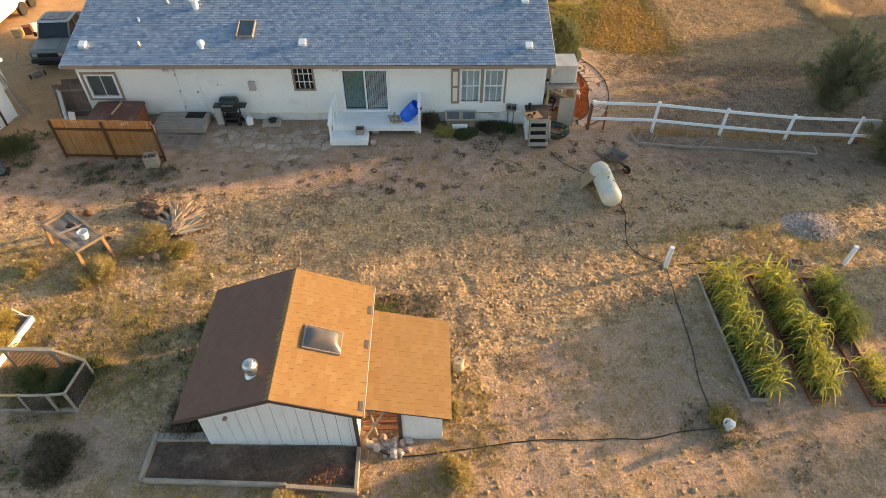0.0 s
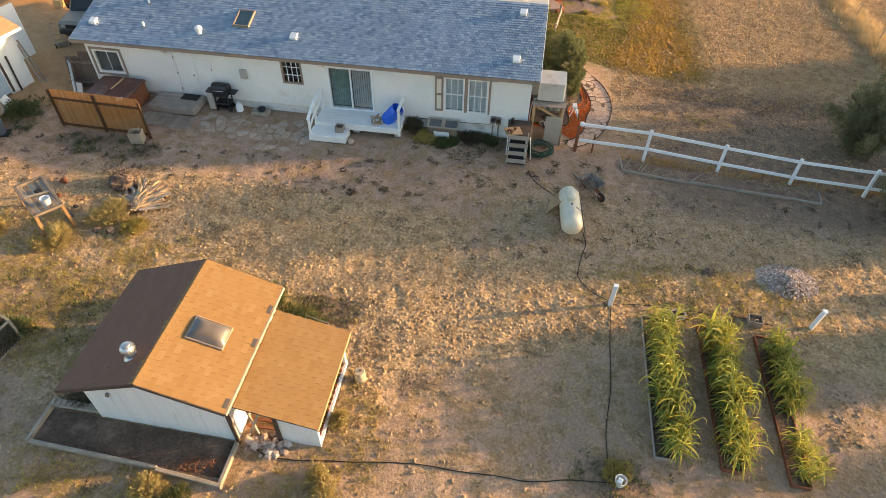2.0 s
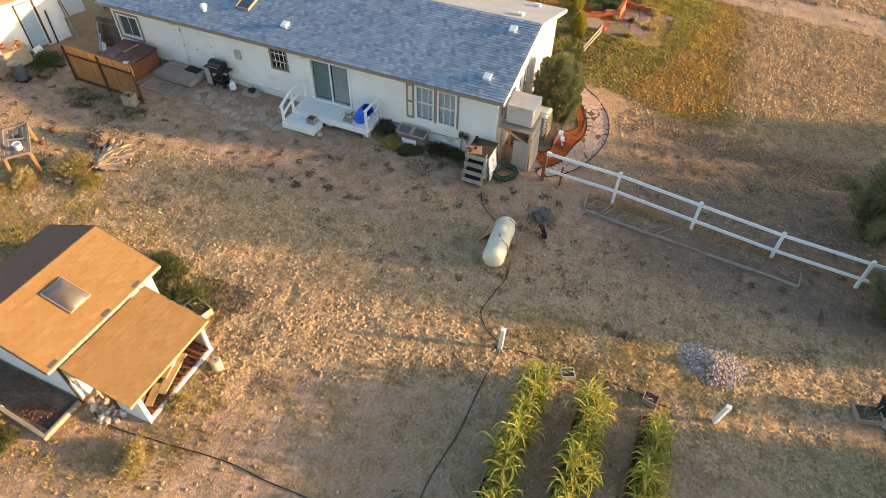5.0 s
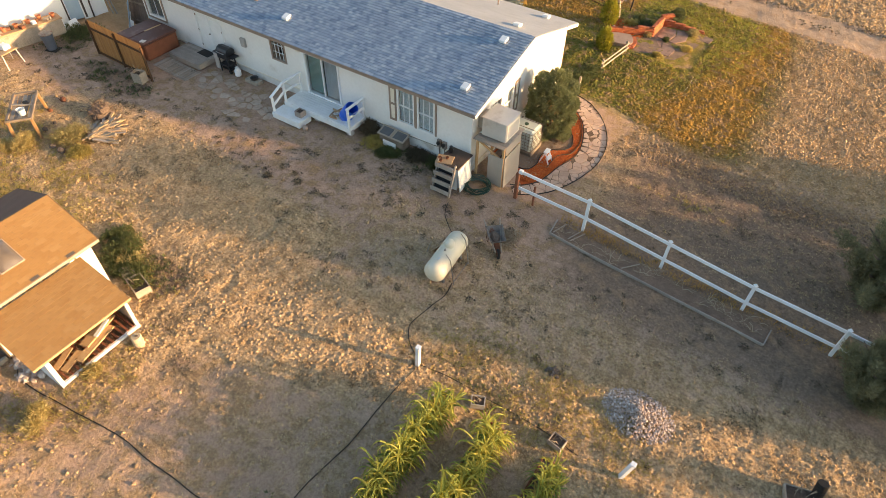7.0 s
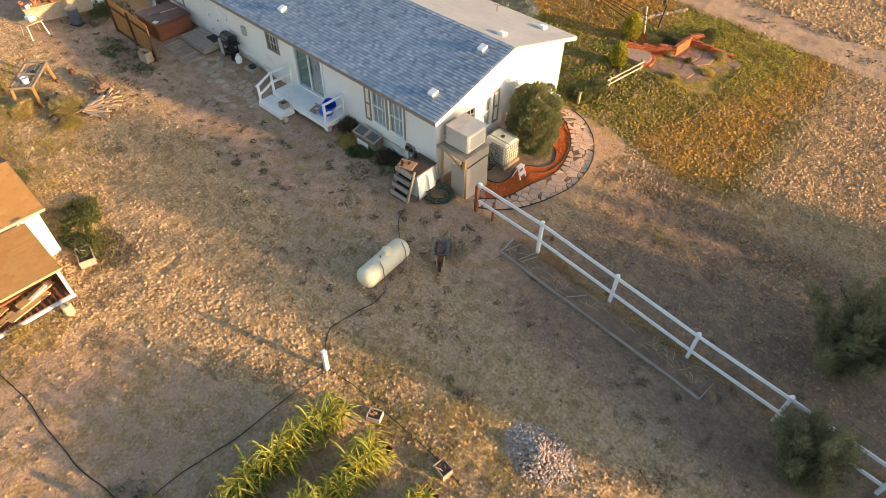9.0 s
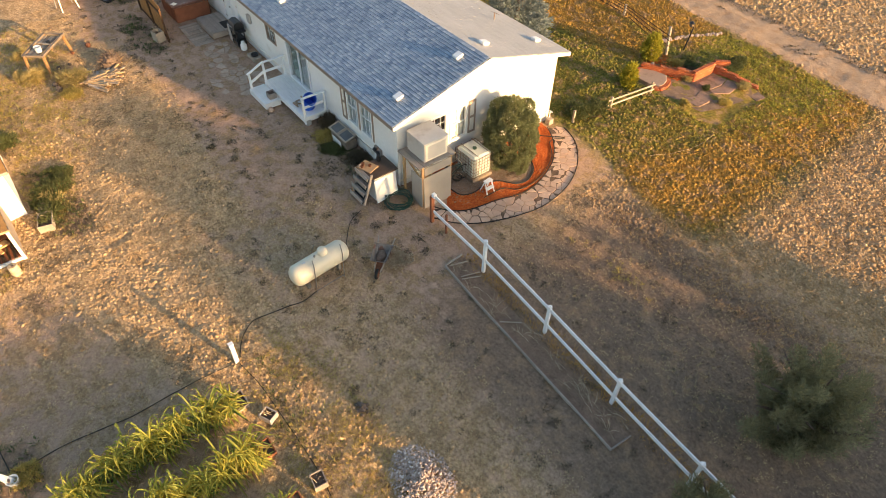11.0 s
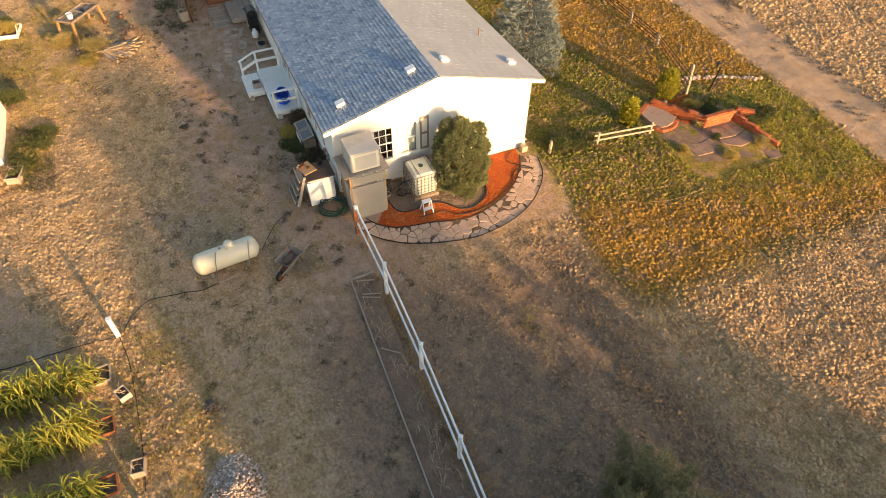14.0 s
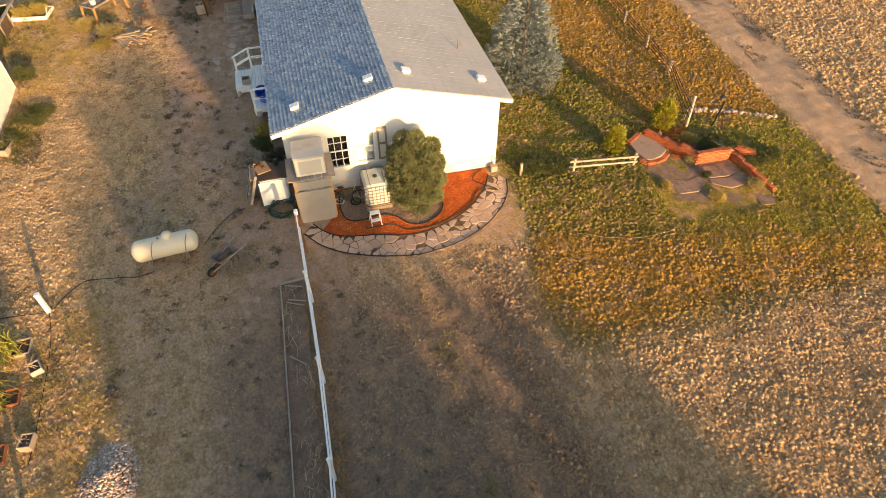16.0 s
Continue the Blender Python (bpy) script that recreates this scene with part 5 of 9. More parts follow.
while x < RX1 - 0.1:
    w = 0.145
    b.panel((x, RY - 0.13, RIDGE + 0.02 - 0.036), (x + w, RY - 0.13, RIDGE + 0.012 - 0.036), (x + w, RY, RIDGE + 0.02), (x, RY, RIDGE + 0.03), 0.012)
    b.panel((x + w, RY + 0.13, RIDGE + 0.012 - 0.036), (x, RY + 0.13, RIDGE + 0.02 - 0.036), (x, RY, RIDGE + 0.03), (x + w, RY, RIDGE + 0.02), 0.012)
    x += w
tagged(part("ridge", b, M["shingle_skylit"], roof_back), kind="stuff")


# ---------------------------------------------------------------- garden shed with lean-to
SY0, SY1 = 7.95, 11.40
SG = float(gz(-3.5, 9.7))
shed = thing("shed", "white board garden shed with a shingle roof coloured lit and shaded", "shed")
rs = random.Random(7)


def shed_top(x):
    return 3.36 - (x + 3.55) * 0.365 if x > -3.55 else 3.36 + (x + 3.55) * 0.375


# end walls of upright boards
for yy, sgn in ((SY0, -1), (SY1, 1)):
    wall = part("wall", Build().box((-3.72, yy - sgn * 0.05, (SG + 2.45) / 2), (3.68, 0.02, 2.45 - SG)), M["wood_dark"], shed)
    x = -5.58
    while x < -1.88:
        w = min(rs.choice((0.28, 0.3, 0.33)), -1.86 - x)
        lo, ta, tb = SG - 0.12 + rs.uniform(-0.02, 0.05), shed_top(x) - 0.08, shed_top(x + w) - 0.08
        y0 = yy + sgn * rs.uniform(0, 0.008)
        bb = Build()
        g0 = rs.uniform(0.004, 0.010)
        f = [(x + g0, y0, lo), (x + w - g0, y0, lo), (x + w - g0, y0, tb), (x + g0, y0, ta)]
        if x < -3.55 < x + w:
            f = [(x + g0, y0, lo), (x + w - g0, y0, lo), (x + w - g0, y0, tb), (-3.55, y0, 3.28), (x + g0, y0, ta)]
        k = len(f)
        back = [(p[0], y0 - sgn * 0.022, p[2]) for p in f]
        ring = [(i, (i + 1) % k, k + (i + 1) % k, k + i) for i in range(k)]
        faces = [tuple(range(k)), tuple(range(k, 2 * k))[::-1]] + [r[::-1] for r in ring]
        if sgn > 0:
            faces = [q[::-1] for q in faces]
        bb.add(f + back, faces)
        part("board", bb, M["shed_white"], wall)
        x += w
for xx in (-5.60, -1.84):
    part("wall", Build().box((xx, (SY0 + SY1) / 2, (SG + 2.55) / 2 - 0.06), (0.05, SY1 - SY0 + 0.04, 2.62 - SG)), M["shed_white"], shed)
part("corner_post", Build().box((-1.80, SY0 - 0.03, (SG + 2.6) / 2 - 0.05), (0.10, 0.05, 2.66 - SG)), M["wood_dark"], shed, "dark corner board")
b = Build().box((-4.95, SY0 - 0.04, 2.0), (0.10, 0.05, 0.16), pose(0, 0, 0, 0, 25, 0), 0.01)
part("latch", b, M["steel_dark"], shed)
# roof
rb0, rb1 = 7.56, 11.62
b = Build().panel((-1.52, rb0, 2.64), (-1.52, rb1, 2.64), (-3.55, rb1, 3.40), (-3.55, rb0, 3.40), 0.05)
slope_e = part("roof", b, M["felt"], shed, "asphalt shingle slope in its sunlit tan")
b = Build().panel((-5.92, rb1, 2.50), (-5.92, rb0, 2.50), (-3.55, rb0, 3.40), (-3.55, rb1, 3.40), 0.05)
slope_w = part("roof", b, M["felt"], shed, "asphalt shingle slope, coloured dark brown for its shade")
for yy in (rb0 - 0.012, rb1 + 0.012):
    part("rake_board", Build().beam((-1.52, yy, 2.60), (-3.55, yy, 3.36), 0.024, 0.10), M["wood_dark"], shed)
    part("rake_board", Build().beam((-5.92, yy, 2.46), (-3.55, yy, 3.36), 0.024, 0.10), M["wood_dark"], shed)
part("eave_board", Build().box((-1.49, (rb0 + rb1) / 2, 2.60), (0.03, rb1 - rb0, 0.10)), M["wood_old"], shed, "bare weathered eave board")
for yy in (10.75, 9.62, 7.82):
    part("flashing_patch", Build().box((-1.57, yy, 2.675), (0.10, 0.26, 0.014), pose(0, 0, 0, 0, 20, 0)), M["felt"], shed)
TAN = [shingle_mesh("shingle", 0.305, 0.165, M["shed_shingle_lit"], 0.003, 0.010)]
BROWN = [shingle_mesh("shingle", 0.305, 0.165, M["shed_shingle_shade"], 0.003, 0.010)]
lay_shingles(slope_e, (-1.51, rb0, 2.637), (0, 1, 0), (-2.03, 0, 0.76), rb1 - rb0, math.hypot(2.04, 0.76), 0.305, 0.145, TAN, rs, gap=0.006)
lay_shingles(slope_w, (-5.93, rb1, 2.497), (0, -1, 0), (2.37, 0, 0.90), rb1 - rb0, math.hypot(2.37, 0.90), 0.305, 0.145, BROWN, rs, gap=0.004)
b = Build()
y = rb0
while y < rb1 - 0.1:
    b.panel((-3.40, y, 3.362), (-3.40, y + 0.15, 3.356), (-3.55, y + 0.15, 3.414), (-3.55, y, 3.42), 0.01)
    b.panel((-3.70, y + 0.15, 3.356), (-3.70, y, 3.362), (-3.55, y, 3.42), (-3.55, y + 0.15, 3.414), 0.01)
    y += 0.15
tagged(part("ridge", b, M["shed_shingle_lit"], slope_e), kind="stuff")
# skylight dome
c = Vector((-2.62, 9.46, 3.05))
tl = pose(0, 0, 0, 0, 20.5, 0)
dome = part("skylight", Build().box(c + Vector((0, 0, 0.03)), (0.98, 0.72, 0.08), tl, 0.015), M["trim_brown"], shed, "smoky dome skylight")
b = Build()
nn = 9
pts = []
for i in range(nn):
    for j in range(nn):
        u, w = 2 * i / (nn - 1) - 1, 2 * j / (nn - 1) - 1
        hgt = 0.17 * (1 - max(abs(u), abs(w)) ** 2.2) ** 0.8 if max(abs(u), abs(w)) < 1 else 0
        pts.append(c + tl.to_3x3() @ Vector((u * 0.46, w * 0.33, 0.07 + hgt)))
b.add(pts, [(i * nn + j, (i + 1) * nn + j, (i + 1) * nn + j + 1, i * nn + j + 1) for i in range(nn - 1) for j in range(nn - 1)])
part("dome", b, M["dome"], dome, "smoky brown acrylic bubble", smooth=True)
# turbine vent
tv = Vector((-4.12, 8.42, 3.16))
turb = part("turbine_vent", Build().lathe(tv, (0, 0, 1), [(0, 0.20), (0.08, 0.13), (0.16, 0.13)], 20), M["steel"], shed, "spherical galvanised turbine vent", True)
for k in range(20):
    a = 2 * math.pi * k / 20
    prof = []
    for i in range(7):
        s = math.pi * (0.12 + 0.76 * i / 6)
        r, z = 0.19 * math.sin(s), -0.16 * math.cos(s)
        prof.append((r, z, a + 0.35 * math.sin(s)))
    q = []
    for r, z, aa in prof:
        q.append(tv + Vector((r * math.cos(aa), r * math.sin(aa), 0.33 + z)))
        q.append(tv + Vector((r * 0.93 * math.cos(aa + 0.26), r * 0.93 * math.sin(aa + 0.26), 0.33 + z)))
    part("fin", Build().add(q, [(2 * i, 2 * i + 1, 2 * i + 3, 2 * i + 2) for i in range(6)]), M["steel"], turb)
part("turbine_cap", Build().lathe(tv + Vector((0, 0, 0.46)), (0, 0, 1), [(0, 0.10), (0.03, 0.09), (0.05, 0.02)], 16).cyl(tv + Vector((0, 0, 0.16)), tv + Vector((0, 0, 0.46)), 0.12, n=12), M["steel"], turb)
# lean-to
b = Build().panel((0.56, 7.86, 1.96), (0.56, 10.92, 1.96), (-1.50, 10.92, 2.46), (-1.50, 7.86, 2.46), 0.045)
slope_l = part("roof", b, M["felt"], shed, "shingle lean-to roof in the sunlit tan")
lay_shingles(slope_l, (0.575, 7.855, 1.957), (0, 1, 0), (-2.06, 0, 0.5), 3.07, math.hypot(2.06, 0.5), 0.305, 0.145, TAN, rs, gap=0.006)
part("eave_board", Build().box((0.575, 9.39, 1.90), (0.03, 3.06, 0.07)), M["wood_tan"], shed)
LG = float(gz(0.3, 9.5))
for yy in (8.26, 10.80):
    part("post", Build().box((0.30, yy, (LG + 1.98) / 2), (0.10, 0.10, 1.98 - LG), ch=0.006), M["white_paint"], shed, "pale painted corner post")
part("sill_beam", Build().beam((0.33, 8.2, LG + 0.10), (0.33, 10.86, LG + 0.10), 0.09, 0.11, 0.006), M["white_paint"], shed, "pale painted sill beam")
part("header_beam", Build().beam((0.30, 8.2, 1.88), (0.30, 10.86, 1.88), 0.07, 0.13, 0.005), M["wood_tan"], shed)
for k in range(6):
    yy = 8.25 + k * 0.51
    part("rafter", Build().beam((-1.78, yy, 2.46), (0.52, yy, 1.90), 0.04, 0.09), M["wood_tan"], shed)
part("wall", Build().box((-0.16, 8.20, (LG + 2.05) / 2 - 0.05), (1.06, 0.03, 2.05 - LG)), M["shed_white"], shed, "white lean-to front panel")
part("wall", Build().box((-0.75, 10.84, (LG + 2.0) / 2), (2.1, 0.03, 2.0 - LG)), M["wood_grey"], shed)
part("post", Build().box((-0.72, 8.17, (LG + 2.1) / 2), (0.09, 0.09, 2.15 - LG)), M["wood_dark"], shed)
for k in range(13):
    yy = 8.42 + k * 0.19
    part("floor_slat", Build().box((-0.72, yy, LG + 0.16), (2.05, 0.07, 0.05), pose(0, 0, 0, 0, 0, rs.uniform(-1.5, 1.5))), M["wood_red"], shed)
part("brace", Build().beam((-1.62, 8.22, LG + 0.05), (-0.95, 8.24, 2.1), 0.05, 0.05), M["wood_old"], shed)
part("brace", Build().beam((-1.35, 8.22, LG + 0.05), (-1.5, 8.24, 2.0), 0.05, 0.05), M["wood_old"], shed)


def board(label, a, c, w, h, mat, group="loose lumber"):
    return lone("board", Build().beam(a, c, w, h, 0.004), mat, label, "board", group)


for a, c, w, h, mt in (((-0.25, 10.3, 0.66), (0.1, 8.95, 0.66), 0.26, 0.05, "wood_tan"), ((-0.55, 10.55, 0.72), (-0.2, 9.35, 0.72), 0.30, 0.06, "wood_tan"), ((-0.85, 10.6, 0.72), (-0.75, 8.9, 0.72), 0.25, 0.08, "wood_red"), ((0.05, 8.5, 0.66), (-0.2, 9.2, 0.66), 0.22, 0.05, "wood_tan"), ((-0.2, 8.4, 0.66), (-0.55, 9.1, 0.66), 0.2, 0.05, "wood_tan"), ((-0.42, 10.35, 0.80), (-0.15, 9.75, 0.80), 0.12, 0.05, "white_paint")):
    zoff = LG + 0.19 - 0.66 + 0.03
    board("bare sawn board stored on the lean-to slats", (a[0], a[1], a[2] + zoff), (c[0], c[1], c[2] + zoff), w, h, M[mt])


# ---------------------------------------------------------------- trees and bushes
def foliage(rng, pts, nrm, per, length, width, spread=0.9):
    """Sprays of leaves at the points, fanned about their outward directions, as loose triangles."""
    n = len(pts)
    P, N = np.repeat(pts, per, axis=0), np.repeat(nrm, per, axis=0)
    k = len(P)
    d = N + rng.normal(0, spread, (k, 3)) * 0.6
    d /= np.linalg.norm(d, axis=1)[:, None]
    s = np.cross(d, rng.normal(0, 1, (k, 3)))
    s /= np.linalg.norm(s, axis=1)[:, None] + 1e-9
    ln = length * rng.uniform(0.6, 1.4, k)[:, None]
    w = width * rng.uniform(0.6, 1.4, k)[:, None]
    base = P + rng.normal(0, 0.35 * length, (k, 3))
    return np.stack([base - s * w / 2, base + s * w / 2, base + d * ln], axis=1).reshape(-1, 3)


def crown_points(rng, lobes, n, inner=0.55):
    """Points near the surfaces of overlapping lobes (centre, radii), with outward directions."""
    lobes = [(np.array(c, float), np.array(r, float)) for c, r in lobes]
    area = np.array([r[0] * r[1] + r[1] * r[2] + r[0] * r[2] for _, r in lobes])
    pick = rng.choice(len(lobes), n, p=area / area.sum())
    d = rng.normal(0, 1, (n, 3))
    d /= np.linalg.norm(d, axis=1)[:, None]
    rad = rng.uniform(inner ** 2, 1.0, n) ** 0.5
    C = np.array([lobes[i][0] for i in pick])
    R = np.array([lobes[i][1] for i in pick])
    p = C + d * R * rad[:, None]
    keep = np.ones(n, bool)
    for c, r in lobes:
        q = np.linalg.norm((p - c) / r, axis=1)
        keep &= q > inner * 0.95
    return p[keep], d[keep]


def trunk_mesh(h, r, limbs, rng):
    b2 = Build()
    path = [(0, 0, -0.1), (0.05, 0.02, h * 0.35), (0.0, 0.06, h * 0.7), (0.02, 0.0, h)]
    for i in range(3):
        b2.cyl(path[i], path[i + 1], r * (1 - 0.3 * i), r * (1 - 0.3 * (i + 1)), 9, caps=(i == 0))
    for a, z, ln in limbs:
        p0 = Vector((0.02, 0.02, z))
        p1 = p0 + Vector((math.cos(a) * ln * 0.55, math.sin(a) * ln * 0.55, ln * 0.35))
        p2 = p0 + Vector((math.cos(a + 0.2) * ln, math.sin(a + 0.2) * ln, ln * 0.75))
        b2.cyl(p0, p1, r * 0.45, r * 0.3, 6, False).cyl(p1, p2, r * 0.3, r * 0.1, 6, False)
    return b2


def juniper(x, y, h, r, seed, label, dens=1.0, per=7, leaf=0.22, bare=0.0):
    rng = np.random.default_rng(seed)
    t = thing("juniper_tree", label, "tree", (x, y, gh(x, y)), group="junipers along the yard edge")
    limbs = [(a, rng.uniform(0.25, 0.75) * h * 0.7, r * rng.uniform(0.6, 0.95)) for a in rng.uniform(0, 6.28, 9)]
    part("trunk", trunk_mesh(h * 0.82, 0.05 * h * 0.8, limbs, rng), M["bark"], t)
    lobes = [((0, 0, h * 0.32), (r * 0.42, r * 0.42, h * 0.3))]
    plumes = 24
    for k in range(plumes):
        a = k * 2.4 + rng.uniform(-0.4, 0.4)
        out = math.sqrt((k + 0.4) / plumes)
        reach = r * (0.08 + 1.0 * out) * rng.uniform(0.75, 1.08)
        top = h * (1.0 - 0.62 * out ** 1.4) * rng.uniform(0.82, 1.08)
        for t_ in (0.3, 0.48, 0.64, 0.78, 0.9, 1.0):
            s = r * (0.27 - 0.20 * t_) + 0.03
            lobes.append(((math.cos(a) * reach * t_ ** 1.2, math.sin(a) * reach * t_ ** 1.2, h * 0.04 + top * t_), (s, s, s * 1.9)))
    if bare:
        lobes = [((0, 0, z), (r * 0.9, r * 0.9, 0.9)) for z in np.arange(bare + 0.8, h, 0.8)]
    p, d = crown_points(rng, lobes, int(5600 * dens), 0.5)
    d = d + np.array([0, 0, 0.9])
    part_ob = new("crown", tri_mesh("crown", foliage(rng, p, d, per, leaf, leaf * 0.19, 0.8), M["juniper"]))
    part_ob.parent = t
    return t


def make_trees():
    juniper(19.75, 26.3, 3.9, 1.75, 21, "dark green juniper tree beside the white fence", 1.7, 8, 0.14)
    juniper(20.05, 21.75, 2.8, 1.2, 22, "smaller dark juniper at the end of the fence", 1.2, 8, 0.13)
    juniper(20.8, 15.6, 2.9, 1.2, 23, "dark juniper at the edge of the vegetable plot", 1.2, 8, 0.13)
    # unseen junipers added farther along the boundary to throw long shadows over the yard
    row = [(25.5, 6.4, 0.75), (25.7, 6.7, 1.1), (26.4, 6.9, 1.2), (27.1, 7.0, 1.2), (27.8, 7.2, 1.2), (28.6, 7.9, 1.2), (29.6, 8.5, 1.4), (30.6, 9.0, 1.4), (31.6, 9.2, 1.4), (32.6, 8.4, 1.1), (33.4, 6.8, 0.9), (35.2, 4.7, 0.8), (36.2, 5.6, 0.9), (37.3, 5.2, 1.0), (38.2, 4.9, 1.1), (39.2, 5.0, 1.1),
           (22.7, 4.0, 0.6), (21.5, 4.5, 0.8), (20.8, 5.9, 0.8), (20.0, 6.4, 0.9), (19.4, 5.6, 0.7), (17.2, 4.9, 0.8), (16.0, 5.2, 1.3), (15.0, 5.6, 1.5), (13.8, 6.0, 1.5), (12.6, 6.2, 1.5), (11.2, 6.4, 1.5), (9.6, 6.2, 1.5)]
    for k, (y, h, r) in enumerate(row):
        juniper(35.0 + 0.5 * (k % 2), y, h, r, 40 + k, "dark unseen juniper added to shade the yard", 0.4 if r > 1.1 else 0.24, 6, 0.44 if r > 1.1 else 0.32)

    # unseen as well: its high crown is added to close a sun streak
    juniper(35.3, 34.6, 8.2, 1.1, 70, "tall unseen tree with a high crown, added to end a sun streak", 0.3, 6, 0.4, 4.9)

    # blue spruce
    rng = np.random.default_rng(31)
    x, y, h, r = -0.85, 34.5, 6.0, 2.0
    t = thing("spruce_tree", "blue-grey spruce tree on the front lawn beside the house", "tree", (x, y, gh(x, y)))
    part("trunk", Build().cyl((0, 0, -0.1), (0, 0, h * 0.95), 0.12, 0.02, 10), M["bark"], t)
    tri = []
    tiers = 17
    for k in range(tiers):
        z = h * (0.05 + 0.9 * k / tiers)
        rad = r * (1 - k / tiers) ** 0.85 + 0.08
        nb = max(5, int(15 * (1 - k / tiers)) + 4)
        for j in range(nb):
            a = 2 * math.pi * j / nb + rng.uniform(-0.2, 0.2) + k
            L = rad * rng.uniform(0.8, 1.08)
            m = int(10 + 26 * L / r)
            s = rng.uniform(0.25, 1.0, m) ** 0.8
            side = rng.normal(0, 0.16, m) * (1.15 - s * 0.6)
            px_, py_ = s * L, side * L
            pz = z - 0.16 * L * s + 0.22 * L * s ** 3 + rng.normal(0, 0.03, m)
            pts = np.column_stack([np.cos(a) * px_ - np.sin(a) * py_, np.sin(a) * px_ + np.cos(a) * py_, pz])
            d = np.column_stack([np.full(m, np.cos(a)), np.full(m, np.sin(a)), np.full(m, 0.35)])
            tri.append(foliage(rng, pts, d, 5, 0.15, 0.05, 0.8))
    o = new("crown", tri_mesh("crown", np.concatenate(tri), M["spruce"]))
    o.parent = t

    # egg-shaped shrub by the gable
    rng = np.random.default_rng(33)
    x, y = 6.15, 27.75
    t = thing("shrub", "dense egg-shaped green shrub before the gable wall", "shrub", (x, y, gh(x, y)))
    part("trunk", trunk_mesh(1.6, 0.09, [(a, 0.4, 0.8) for a in (0, 1.3, 2.4, 3.7, 5)], rng), M["bark"], t)
    lobes = [((0, 0, 1.25), (1.0, 1.0, 1.25)), ((0, 0, 1.9), (0.72, 0.72, 1.15)), ((0, 0, 2.65), (0.36, 0.36, 0.6))]
    for k in range(34):
        a, z = k * 2.4, 0.4 + 2.3 * k / 34
        rad = 1.0 * math.sqrt(max(0.05, 1 - ((z - 1.3) / 1.85) ** 2))
        lobes.append(((math.cos(a) * rad * 0.8, math.sin(a) * rad * 0.8, z), (0.34, 0.34, 0.36)))
    p, d = crown_points(rng, lobes, 15000, 0.74)
    o = new("crown", tri_mesh("crown", foliage(rng, p, d + np.array([0, 0, 0.4]), 7, 0.075, 0.034, 0.9), M["shrub"]))
    o.parent = t

    for x, y, h, r, sd in ((5.0, 36.6, 1.15, 0.40, 5), (4.1, 39.35, 1.45, 0.5, 6)):
        rng = np.random.default_rng(sd)
        t = thing("arborvitae", "small golden-green conical evergreen beside the brick terrace", "shrub", (x, y, gh(x, y)), group="small evergreens")
        part("trunk", Build().cyl((0, 0, -0.05), (0, 0, h * 0.6), 0.04, 0.02, 7), M["bark"], t)
        lobes = [((0, 0, h * 0.4), (r, r, h * 0.42)), ((0, 0, h * 0.65), (r * 0.6, r * 0.6, h * 0.36))]
        for k in range(12):
            z = h * (0.12 + 0.06 * k)
            lobes.append(((math.cos(k * 2.4) * r * 0.6 * (1 - z / h * 0.6), math.sin(k * 2.4) * r * 0.6 * (1 - z / h * 0.6), z), (0.16, 0.16, 0.25)))
        p, d = crown_points(rng, lobes, 1500, 0.7)
        o = new("crown", tri_mesh("crown", foliage(rng, p, d + np.array([0, 0, 0.8]), 5, 0.11, 0.04, 0.7), M["arbor"]))
        o.parent = t


make_trees()


def weed_clump(x, y, r, h, mat, seed, label, n=220, ln=0.16):
    rng = np.random.default_rng(seed)
    lobes = [((rng.uniform(-0.5, 0.5) * r, rng.uniform(-0.5, 0.5) * r, h * 0.45), (r * 0.6, r * 0.6, h * 0.55)) for _ in range(6)]
    p, d = crown_points(rng, lobes, n, 0.4)
    p[:, 2] = np.maximum(p[:, 2], 0.0)
    me = tri_mesh("weed_clump", foliage(rng, p, d + np.array([0, 0, 0.5]), 7, ln, 0.022, 0.9), mat)
    o = tagged(new("weed_clump", me), label, "weeds", "weed clumps")
    o.location = (x, y, gh(x, y))


